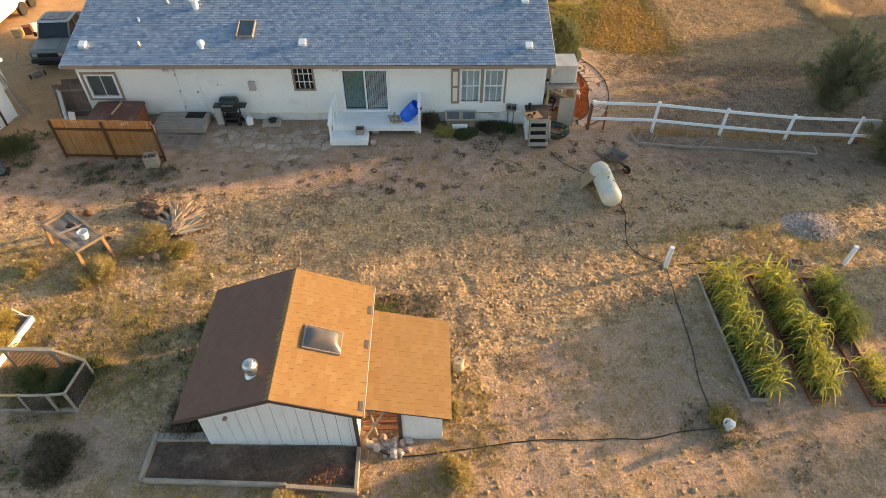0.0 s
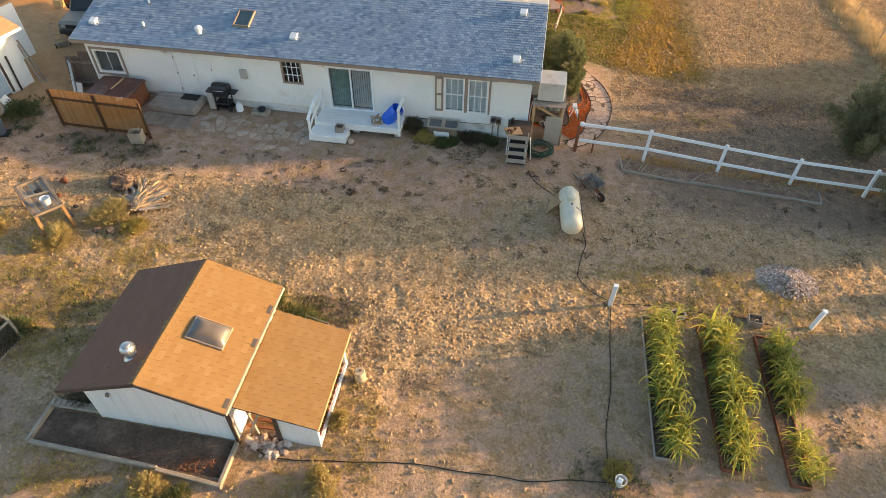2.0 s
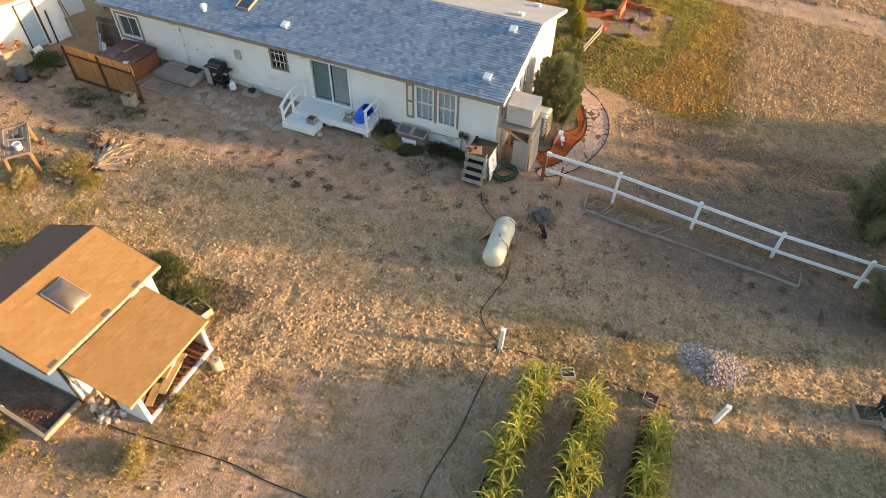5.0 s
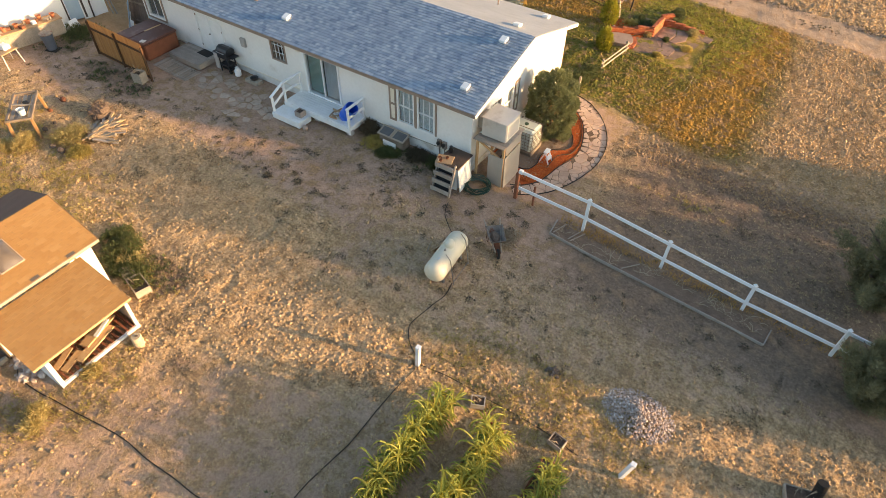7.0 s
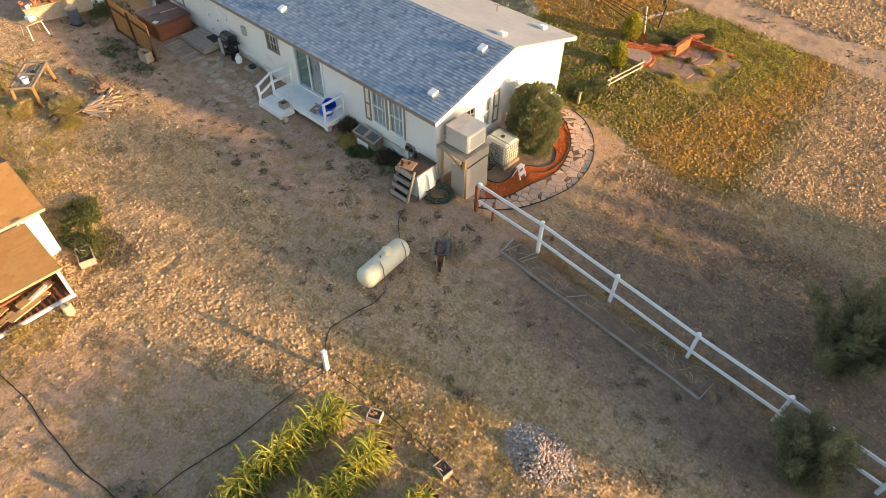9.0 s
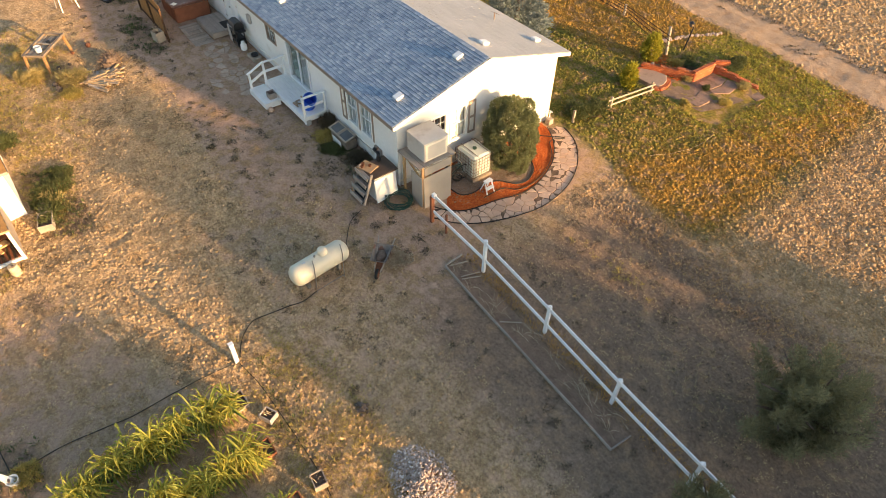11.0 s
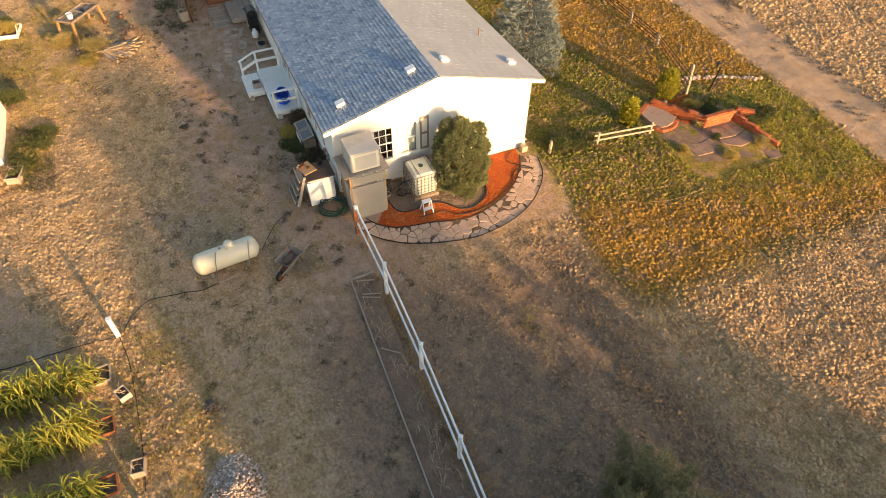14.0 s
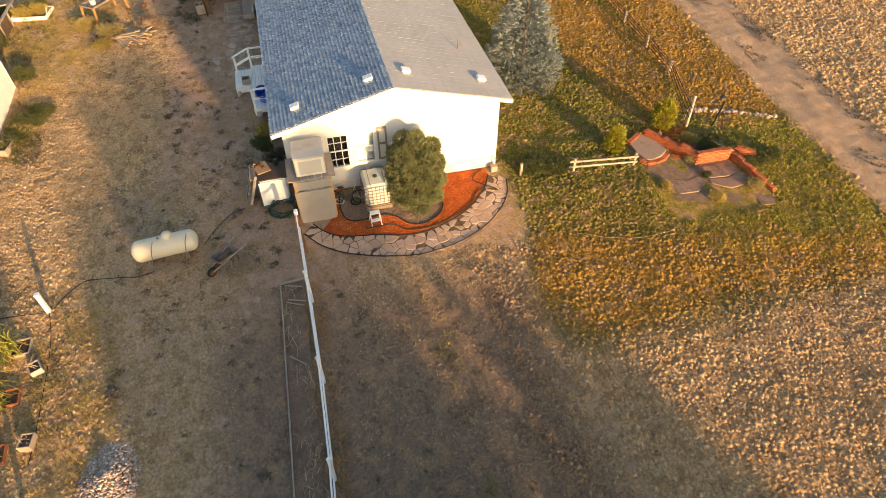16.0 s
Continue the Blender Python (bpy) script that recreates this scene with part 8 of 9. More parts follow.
# ---------------------------------------------------------------- standpipes and hoses
def standpipe(x, y, h, lx, ly, label):
    z = gh(x, y)
    t = thing("standpipe", label, "standpipe", group="white standpipes")
    part("pipe", Build().beam((x, y, z - 0.05), (x + lx, y + ly, z + h), 0.13, 0.13, 0.012), M["vinyl"], t)
    part("cap", Build().box((x + lx, y + ly, z + h + 0.015), (0.15, 0.15, 0.03), ch=0.006), M["vinyl"], t)
    return t


standpipe(8.24, 14.80, 0.92, 0.02, 0.02, "white square vinyl standpipe in the yard")
standpipe(14.82, 15.12, 0.80, 0.16, 0.10, "slightly leaning white vinyl standpipe beside the rocks")
hz = gh(8.2, 8.55)
hyd = thing("water_spigot", "leaning white vinyl post in a bucket with hose fittings", "water spigot", (8.2, 8.55, hz))
part("bucket", Build().lathe((0.06, 0.06, 0), (0, 0, 1), [(0, 0.12), (0.22, 0.15), (0.23, 0.16), (0.23, 0.14), (0.03, 0.11)], 20), M["plastic_white"], hyd, "white plastic bucket", True)
part("spigot_post", Build().beam((0.04, 0.06, 0.02), (-0.06, -0.16, 0.62), 0.13, 0.13, 0.012), M["vinyl"], hyd)
part("tap", Build().box((0.1, 0.02, 0.3), (0.12, 0.05, 0.05), ch=0.01), M["steel_dark"], hyd)


def hose_line(pts, r, label, mat="hose", dz=0.02):
    line = spline([(x, y, 0) for x, y in pts], 10)
    lone("hose", Build().tube([(p.x, p.y, gh(p.x, p.y) + dz) for p in line], r, 6), M[mat], label, "hose", "hoses on the ground", smooth=True)


hose_line([(8.15, 8.6), (7.2, 8.5), (6.86, 8.46), (5.9, 8.25), (5.07, 8.22), (4.0, 8.16), (3.07, 8.18), (2.14, 8.06), (1.3, 7.92), (0.63, 7.83), (-0.2, 7.70), (-0.99, 7.69), (-1.4, 7.9)], 0.015, "black hose laid over the soil from the spigot to the shed")
hose_line([(8.0, 8.7), (7.95, 10.0), (8.12, 11.3), (8.16, 11.9), (8.18, 13.31), (8.27, 14.7)], 0.014, "black hose from the spigot to the standpipe")
hose_line([(8.26, 14.9), (7.62, 15.26), (7.25, 15.7), (7.17, 16.0), (7.3, 16.8), (7.45, 17.5), (7.35, 18.1)], 0.015, "dark hose curving from the standpipe to the tank")
hose_line([(8.30, 14.82), (9.3, 15.0), (10.5, 15.05), (12.4, 15.08), (13.6, 15.0)], 0.012, "dark hose behind the corn beds")
hose_line([(5.1, 21.3), (5.35, 20.7), (5.9, 20.2), (6.5, 19.8)], 0.012, "dark hose from the house corner to the tank")


# ---------------------------------------------------------------- corn beds
def corn_mesh(seed, h, leaves_n, mat):
    """One maize plant: a stalk and long arching leaves."""
    r2 = random.Random(seed)
    st_ = Build()
    st_.cyl((0, 0, 0), (0.02, 0.01, h * 0.5), 0.014, 0.011, 6, False).cyl((0.02, 0.01, h * 0.5), (0.04, 0.02, h), 0.011, 0.004, 6)
    lv = Build()
    for k in range(leaves_n):
        z = h * (0.12 + 0.85 * k / leaves_n)
        a = (k % 2) * math.pi + r2.uniform(-1.3, 1.3) + seed
        ln, w = r2.uniform(0.30, 0.64) * (1.1 - 0.4 * abs(k / leaves_n - 0.5)), r2.uniform(0.017, 0.032)
        rise = r2.uniform(0.55, 1.6) * (0.6 + 0.7 * k / leaves_n)
        pts, N = [], 6
        for i in range(N + 1):
            t = i / N
            r = ln * (t - 0.12 * t * t)
            zz = z + ln * (rise * 1.35 * t - (0.55 + rise) * t * t)
            ww = w * (1 - t) ** 0.6 * (0.55 + 0.9 * t if t < 0.4 else 0.91) + 0.003
            tw = 0.5 * t
            ca, sa = math.cos(a + 0.25 * t), math.sin(a + 0.25 * t)
            pts.append((r * ca + ww * sa, r * sa - ww * ca, zz + ww * tw))
            pts.append((r * ca, r * sa, zz - 0.012))
            pts.append((r * ca - ww * sa, r * sa + ww * ca, zz - ww * tw + 0.004))
        lv.add(pts, [q for i in range(N) for q in ((3 * i, 3 * i + 1, 3 * i + 4, 3 * i + 3), (3 * i + 1, 3 * i + 2, 3 * i + 5, 3 * i + 4))])
    return st_.mesh("stalk", M["corn"]), lv.mesh("leaves", mat)


def make_corn():
    kinds = [corn_mesh(k, 0.85 + 0.09 * (k % 4), 21, M["corn"]) for k in range(6)]
    dry = [corn_mesh(20 + k, 0.55, 8, M["corn_dry"]) for k in range(3)]
    r2 = random.Random(17)
    beds = (("first", 9.24, 9.80, 9.50, 14.46), ("second", 11.03, 11.55, 9.48, 14.42), ("third", 12.83, 13.36, 9.38, 14.36))
    for bi, (_, x0, x1, y0, y1) in enumerate(beds):
        bed = thing("corn_bed", "narrow board-edged vegetable bed of dark soil with maize", "garden bed", group="corn beds")
        n2 = 16
        pts = []
        for k in range(n2 + 1):
            y = y0 + (y1 - y0) * k / n2
            for x in (x0, x1):
                pts.append((x, y, gh(x, y) + 0.05))
        part("soil", Build().add(pts, [(2 * k, 2 * k + 1, 2 * k + 3, 2 * k + 2) for k in range(n2)]), M["soil_dark"], bed)
        for a, c in (((x0, y0), (x1, y0)), ((x0, y1), (x1, y1)), ((x0, y0), (x0, (y0 + y1) / 2)), ((x0, (y0 + y1) / 2), (x0, y1)), ((x1, y0), (x1, (y0 + y1) / 2)), ((x1, (y0 + y1) / 2), (x1, y1))):
            part("edge_board", Build().beam((*a, gh(*a) + 0.05), (*c, gh(*c) + 0.05), 0.035, 0.15, 0.005), M["wood_red"] if bi else M["wood_grey"], bed)
        y = y0 + 0.25
        while y < y1 - 0.35:
            gap = bi == 2 and (10.75 < y < 11.5)
            for xo in (0.62, 1.05):
                if gap or r2.random() < 0.04:
                    continue
                x = x0 + (x1 - x0) * xo + r2.uniform(-0.06, 0.08)
                yy = y + r2.uniform(-0.05, 0.05)
                s = r2.uniform(0.74, 1.3)
                if bi == 2:
                    s *= 0.72 if y < 10.8 else 0.86
                st_me, lv_me = kinds[r2.randrange(6)]
                t = thing("corn_plant", "leafy green maize plant rooted in the bed", "corn plant", (x, yy, gh(x, yy) + 0.03), r2.uniform(0, 360), "maize plants")
                t.scale = (s, s, s)
                t.rotation_euler = (r2.gauss(0, 0.13), r2.gauss(0, 0.13), r2.uniform(0, 6.28))
                o1, o2 = new("stalk", st_me), new("leaves", lv_me)
                o1.parent = o2.parent = t
                if r2.random() < 0.5:
                    t2 = thing("corn_plant", "dry yellow maize plant low in the bed", "corn plant", (x + r2.uniform(-0.1, 0.15), yy + 0.08, gh(x, yy) + 0.03), r2.uniform(0, 360), "maize plants")
                    t2.scale = (s, s, s)
                    st2, lv2 = dry[r2.randrange(3)]
                    o1, o2 = new("stalk", st2), new("leaves", lv2)
                    o1.parent = o2.parent = t2
            y += 0.18


make_corn()
planter_box(10.45, 14.75, gh(10.45, 14.75), 0.42, 0.34, 0.24, "pale block planter at the end of the corn bed", 25, "concrete", 6)
planter_box(12.95, 14.95, gh(12.95, 14.95), 0.44, 0.36, 0.26, "dark wooden planter at the end of the corn bed", -8, "wood_grey", 5)


def rocks(name, cx, cy, rx, ry, hgt, n, size, label, seed, mat="rock"):
    """A heap of broken stones, one mesh."""
    r2 = random.Random(seed)
    b2 = Build()
    for _ in range(n):
        a, rr = r2.uniform(0, 6.28), r2.random() ** 0.7
        x, y = cx + rx * rr * math.cos(a), cy + ry * rr * math.sin(a)
        z = gh(x, y) + hgt * (1 - rr) ** 1.2 * r2.uniform(0.55, 1.0)
        s = size * r2.uniform(0.5, 1.5)
        b2.blob((x, y, z + s * 0.2), (s * r2.uniform(0.7, 1.3), s * r2.uniform(0.7, 1.3), s * r2.uniform(0.5, 0.9)), 5, 4, 0.22, r2)
    return lone(name, b2, M[mat], label, "rocks", kind="stuff")


rocks("rock_pile", 14.55, 17.2, 1.1, 0.82, 0.34, 2300, 0.028, "heap of broken pale grey and pink rocks", 2)
rocks("rock_pile", 11.8, 17.05, 0.28, 0.2, 0.14, 40, 0.05, "small heap of dark reddish stones", 3, "bark")
rocks("rubble", -1.05, 7.95, 0.62, 0.32, 0.14, 60, 0.085, "grey stones heaped at the lean-to door", 4)

# boxes at the lower fence end
planter_box(19.1, 17.35, gh(19.1, 17.35), 0.75, 0.55, 0.2, "low pale board planter beside the juniper", 15, "wood_old", 8)
bp_ = gh(19.45, 17.75)
lone("drain_pipe", Build().lathe((19.5, 17.6, bp_), (-0.1, 0.25, 0.95), [(0.05 * k, 0.14 + 0.012 * (k % 2)) for k in range(15)], 18), M["rubber"], "black corrugated drain pipe standing on end", "pipe", smooth=False)
rocks("rock_pile", 19.9, 17.3, 0.5, 0.35, 0.15, 40, 0.08, "pale stones beside the low planter", 6)


# ---------------------------------------------------------------- timber bed and stump by the shed
tb = thing("timber_bed", "empty dark soil bed edged with weathered timbers before the shed", "garden bed")
n = 14
pts = []
for k in range(n + 1):
    x = -7.0 + 5.2 * k / n
    pts += [(x, 6.88, gh(x, 6.88) + 0.03), (x, 7.9, gh(x, 7.9) + 0.03)]
part("soil", Build().add(pts, [(2 * k, 2 * k + 2, 2 * k + 3, 2 * k + 1) for k in range(n)]), M["soil_dark"], tb)
for a, c, w in (((-6.98, 6.92), (-3.5, 6.83), 0.09), ((-3.5, 6.78), (-1.72, 6.66), 0.11), ((-1.78, 6.7), (-1.80, 7.85), 0.10), ((-7.05, 6.9), (-7.03, 7.95), 0.09)):
    part("timber", Build().beam((*a, gh(*a) + 0.09), (*c, gh(*c) + 0.09), w, 0.16, 0.012), M["wood_old"], tb)
part("timber", Build().beam((-7.1, 8.05, gh(-7.1, 8.05) + 0.12), (-5.55, 8.08, gh(-5.5, 8.1) + 0.12), 0.22, 0.10, 0.012), M["wood_old"], tb)
for k in range(9):
    x = -7.0 + k * 0.17
    part("peg", Build().box((x, 8.05, gh(x, 8.05) + 0.19), (0.05, 0.16, 0.05), ch=0.006), M["wood_grey"], tb)
chips("leaf_litter", lambda x, y: True, (-3.0, 6.9, -1.9, 7.4), 130, 0.03, M["rust"], "fallen reddish leaves on the dark bed", 0.2, 8, 0.05)

sx0, sy0 = 0.86, 10.42
sg = gh(sx0, sy0)
stump = thing("stump", "upright pale log used as a chopping block", "stump", (sx0, sy0, sg))
r6 = random.Random(6)
part("log", Build().lathe((0, 0, -0.02), (0, 0, 1), [(0, 0.17), (0.05, 0.165), (0.40, 0.155), (0.42, 0.14)], 16), M["stump_wood"], stump, smooth=True)
part("knot", Build().blob((0.03, 0.02, 0.415), (0.05, 0.04, 0.01), 9, 5), M["bark"], stump)

# behind the shed: low trough and boards
pl_ = gh(-0.9, 11.9)
planter_box(-0.95, 11.85, pl_, 0.8, 0.5, 0.3, "wooden trough of green plants behind the lean-to", -14, "wood_grey", 4)
lone("board", Build().box((-1.75, 12.0, gh(-1.75, 12) + 0.16), (0.5, 0.36, 0.05), pose(0, 0, 0, 0, 0, -14), 0.01), M["wood_old"], "pale board lying on blocks behind the shed", "board")
lone("block", Build().box((-1.75, 12.0, gh(-1.75, 12) + 0.06), (0.5, 0.4, 0.14), pose(0, 0, 0, 0, 0, -14), 0.01), M["concrete"], "concrete block under a pale board", "block")
weed_clump(-0.95, 11.85, 0.3, 0.35, M["weed"], 300, "green plants growing in the wooden trough", 120, 0.14)
weed_clump(-2.1, 12.35, 0.4, 0.3, M["weed_yellow"], 301, "yellow weeds behind the shed", 120, 0.12)

# ---------------------------------------------------------------- firewood, old table and clutter in the back yard
r7 = random.Random(77)
for k in range(72):
    fan = r7.uniform(-0.15, 1.0)
    a = 1.95 - 1.35 * fan + r7.gauss(0, 0.22) if k % 9 else 2.9 + r7.gauss(0, 0.2)
    ln = r7.uniform(0.6, 1.3)
    x, y = -8.85 + 0.55 * math.cos(a) * r7.uniform(0.3, 1.5) + r7.gauss(0, 0.12), 15.95 + 0.62 * math.sin(a) * r7.uniform(0.2, 1.5) + r7.gauss(0, 0.12)
    lift = 0.04 + 0.30 * math.exp(-((x + 8.75) ** 2 + (y - 16.4) ** 2) / 0.4) * r7.uniform(0.1, 1)
    dx, dy, dz_ = math.cos(a) * ln / 2, math.sin(a) * ln / 2, r7.uniform(-0.10, 0.10)
    z = max(gh(x, y) + lift, gh(x, y) + abs(dz_) + 0.05)
    lone("firewood", Build().beam((x - dx, y - dy, z - dz_), (x + dx, y + dy, z + dz_), r7.uniform(0.06, 0.13), r7.uniform(0.03, 0.07), 0.006), M["wood_grey"] if k % 7 == 0 else M["firewood"], "split length of firewood heaped on the soil", "firewood", "firewood heap")
b = Build()
RB = Vector((-10.05, 17.05, gh(-10.05, 17.05)))
b.blob(RB + Vector((0, 0, 0.2)), (0.5, 0.44, 0.34), 14, 9, 0.2, r7)
for k in range(150):
    a, e = r7.uniform(0, 6.28), r7.uniform(0.0, 1.4)
    d0 = Vector((math.cos(a) * math.cos(e) * 0.5, math.sin(a) * math.cos(e) * 0.44, 0.2 + math.sin(e) * 0.36))
    d1 = Vector((r7.gauss(0, 0.16), r7.gauss(0, 0.16), r7.gauss(0, 0.1)))
    b.tube([RB + d0 * 0.8, RB + d0 * 1.06 + d1 * 0.5, RB + d0 * 1.1 + d1], r7.uniform(0.006, 0.014), 4)
lone("root_ball", b, M["bark"], "dead brown root ball of an uprooted bush", "root ball", kind="stuff")
for x, y, s in ((-12.2, 16.7, 0.16), (-11.9, 15.9, 0.12), (-11.0, 15.5, 0.1), (-10.9, 15.0, 0.13), (-9.6, 14.5, 0.15), (-9.1, 14.55, 0.2)):
    lone("stone", Build().blob((x, y, gh(x, y) + s * 0.4), (s, s * 0.8, s * 0.7), 8, 6, 0.18, r7), M["rust"] if x < -11.5 else M["bark"], "rough brownish stone on the yard soil", "stone", "yard stones")

tt = thing("old_table", "broken weathered wooden table frame with a sunken top", "table", (-11.63, 14.89, gh(-11.63, 14.89)), -38)
TH = 0.92
for x, y in ((-0.98, -0.42), (0.98, -0.42), (0.98, 0.42), (-0.98, 0.42)):
    part("leg", Build().beam((x * 1.12, y * 1.12, -0.03), (x, y, TH), 0.10, 0.10, 0.008), M["table_leg"], tt)
for a, c in (((-1.06, -0.44), (1.06, -0.44)), ((-1.06, 0.44), (1.06, 0.44)), ((-1.02, -0.44), (-1.02, 0.44)), ((1.02, -0.44), (1.02, 0.44))):
    part("apron", Build().beam((*a, TH), (*c, TH), 0.10, 0.09, 0.006), M["table_rail"], tt)
for k in range(5):
    part("top_slat", Build().beam((-0.96, -0.34 + k * 0.17, TH - 0.06), (0.96, -0.34 + k * 0.17 + r7.uniform(-0.05, 0.05), TH - 0.03), 0.13, 0.025, 0.004), M["table_rail"] if k % 2 else M["wood_old"], tt)
part("cross_slat", Build().beam((-0.2, -0.5, TH + 0.02), (0.05, 0.5, TH + 0.02), 0.09, 0.03), M["wood_old"], tt)
part("dark_scrap", Build().box((-0.25, 0.1, TH + 0.0), (0.26, 0.18, 0.06), pose(0, 0, 0, 0, 0, 30), 0.01), M["rubber"], tt)
bk = tt.matrix_basis @ Vector((0.62, 0.1, TH - 0.03))
bkt = thing("bucket", "white plastic bucket standing in the old table", "bucket", bk)
part("bucket_body", Build().lathe((0, 0, 0), (0, 0, 1), [(0, 0.12), (0.26, 0.155), (0.27, 0.165), (0.27, 0.145), (0.04, 0.11)], 20), M["plastic_white"], bkt, smooth=True)
part("handle", Build().tube([(-0.16, 0, 0.24), (-0.1, -0.12, 0.26), (0, -0.17, 0.27), (0.1, -0.12, 0.26), (0.16, 0, 0.24)], 0.006, 5), M["steel"], bkt)

# raised white planter and lattice boxes at the edge of the yard
rb = thing("raised_planter", "white board raised planter full of greenery", "planter", (-12.55, 11.1, gh(-12.55, 11.1)), -8)
for c, s in (((0.58, 0, 0.16), (0.14, 1.7, 0.05)), ((0.62, 0, 0.06), (0.04, 1.7, 0.3)), ((-0.6, 0, 0.06), (0.04, 1.7, 0.3)), ((0, 0.85, 0.06), (1.24, 0.04, 0.3)), ((0, -0.85, 0.06), (1.24, 0.04, 0.3))):
    part("side_board", Build().box(c, s, ch=0.006), M["white_paint"], rb)
part("hoop", Build().beam((0.5, 0.85, 0.1), (0.1, 0.85, 0.45), 0.03, 0.03), M["white_paint"], rb)
part("soil", Build().box((0, 0, 0.06), (1.16, 1.62, 0.2)), M["soil_dark"], rb)
for k, (x, y, mt) in enumerate(((-12.5, 11.5, "yard_green"), (-12.7, 10.8, "weed"), (-12.3, 10.7, "yard_green"), (-12.9, 11.4, "weed"))):
    weed_clump(x, y, 0.45, 0.55, M[mt], 310 + k, "leafy green plants filling the raised planter", 700, 0.12)


def lattice(p, q, r, s, nx2, name, parent):
    """A diagonal lattice panel between four corners, with a frame."""
    p, q, r, s = (Vector(a) for a in (p, q, r, s))
    fr2 = Build()
    for a, c in ((p, q), (q, r), (r, s), (s, p)):
        fr2.beam(a, c, 0.05, 0.05)
    f2 = part("panel_frame", fr2, M["wood_old"], parent)
    lt = Build()
    w, h = (q - p).length, (s - p).length
    st2 = 0.12
    k = -h
    while k < w:
        for sgn in (1, -1):
            u0, v0 = (k, 0) if sgn > 0 else (k, h)
            u1, v1 = k + h, (h if sgn > 0 else 0)
            ta = max(0, -u0 / (u1 - u0)) if u0 < 0 else 0
            tb2 = min(1, (w - u0) / (u1 - u0))
            if tb2 > ta:
                A2, B2 = (u0 + (u1 - u0) * ta, v0 + (v1 - v0) * ta), (u0 + (u1 - u0) * tb2, v0 + (v1 - v0) * tb2)
                PA, PB = p + (q - p) * (A2[0] / w) + (s - p) * (A2[1] / h), p + (q - p) * (B2[0] / w) + (s - p) * (B2[1] / h)
                if (PB - PA).length > 0.03:
                    lt.beam(PA, PB, 0.03, 0.008)
        k += st2
    part("lattice", lt, M["wood_dark"], f2, "dark diagonal lattice strips")


lb = thing("lattice_enclosure", "low garden enclosure of dark lattice panels with pale frames", "trellis")
z0 = gh(-10.5, 9.3)
LH = 0.80
lattice((-10.55, 8.82, z0), (-9.83, 8.82, z0), (-9.83, 8.82, z0 + LH), (-10.55, 8.82, z0 + LH), 9, "front", lb)
lattice((-9.38, 8.86, z0), (-9.25, 9.85, z0), (-9.25, 9.85, z0 + LH), (-9.38, 8.86, z0 + LH), 6, "side", lb)
lattice((-11.6, 10.25, z0), (-10.3, 10.2, z0), (-10.3, 10.2, z0 + LH), (-11.6, 10.25, z0 + LH), 9, "back", lb)
lattice((-10.25, 10.2, z0), (-9.28, 9.9, z0), (-9.28, 9.9, z0 + LH), (-10.25, 10.2, z0 + LH), 9, "back", lb)
for x, y in ((-12.4, 8.85), (-11.5, 8.83), (-9.36, 8.84), (-12.6, 10.3), (-11.65, 10.27)):
    part("post", Build().box((x, y, z0 + LH / 2 - 0.03), (0.06, 0.06, LH + 0.06), ch=0.005), M["wood_old"], lb)
for p, q, w, mt in (((-13.4, 10.32, LH + 0.04), (-10.25, 10.22, LH + 0.04), 0.12, "wood_old"), ((-10.25, 10.22, LH + 0.03), (-9.25, 9.88, LH + 0.03), 0.07, "wood_tan"), ((-13.4, 8.86, 0.04), (-9.36, 8.84, 0.04), 0.07, "wood_old"), ((-12.4, 8.85, LH), (-10.55, 8.83, LH), 0.05, "wood_tan"), ((-12.4, 8.85, LH), (-12.6, 10.3, LH), 0.05, "wood_old"), ((-9.83, 8.82, LH), (-9.38, 8.86, LH), 0.05, "wood_old")):
    part("beam", Build().beam((p[0], p[1], z0 + p[2]), (q[0], q[1], z0 + q[2]), w, 0.06), M[mt], lb)
for k, (x, y) in enumerate(((-9.9, 9.3), (-10.9, 9.6), (-12.2, 9.2), (-12.9, 9.4), (-9.5, 9.9))):
    weed_clump(x, y, 0.5, 0.5, M["weed"], 320 + k, "dark green plants inside the lattice enclosure", 420, 0.11)


# ---------------------------------------------------------------- outbuilding, trailer, truck and clutter past the house
og = gh(-19.5, 20.5)
out = thing("outbuilding", "white outbuilding with a pale blue door and tan roof", "shed", (-18.0, 20.95, og), -12)
part("wall", Build().box((-2.0, 0.55, 1.15), (0.1, 7.0, 2.5)), M["siding"], out)
part("wall", Build().box((-0.0, -1.4, 1.15), (0.1, 3.1, 2.5), ch=0.005).box((0.0, 1.42, 1.15), (0.1, 1.2, 2.5), ch=0.005).box((0, 0.5, 2.28), (0.1, 0.75, 0.25)), M["siding"], out)
part("wall", Build().box((-1.0, 2.0, 1.15), (1.95, 0.1, 2.5)), M["siding"], out)
part("wall", Build().box((-1.0, -2.95, 1.15), (1.95, 0.1, 2.5)), M["siding"], out)
dr = part("door", Build().box((0.0, 0.5, 1.05), (0.05, 0.78, 2.1), ch=0.01), M["door_blue"], out, "pale blue plank door")
part("door_post", Build().box((0.06, 0.93, 1.1), (0.06, 0.09, 2.2)).box((0.06, 0.08, 1.1), (0.06, 0.07, 2.2)), M["wood_dark"], dr)
part("roof", Build().panel((0.35, -3.2, 2.42), (0.35, 2.35, 2.42), (-1.0, 2.35, 2.95), (-1.0, -3.2, 2.95), 0.07), M["roof_orange"], out, "tan shingle roof slope")
part("roof", Build().panel((-2.4, 2.35, 2.42), (-2.4, -3.2, 2.42), (-1.0, -3.2, 2.95), (-1.0, 2.35, 2.95), 0.07), M["roof_orange"], out)
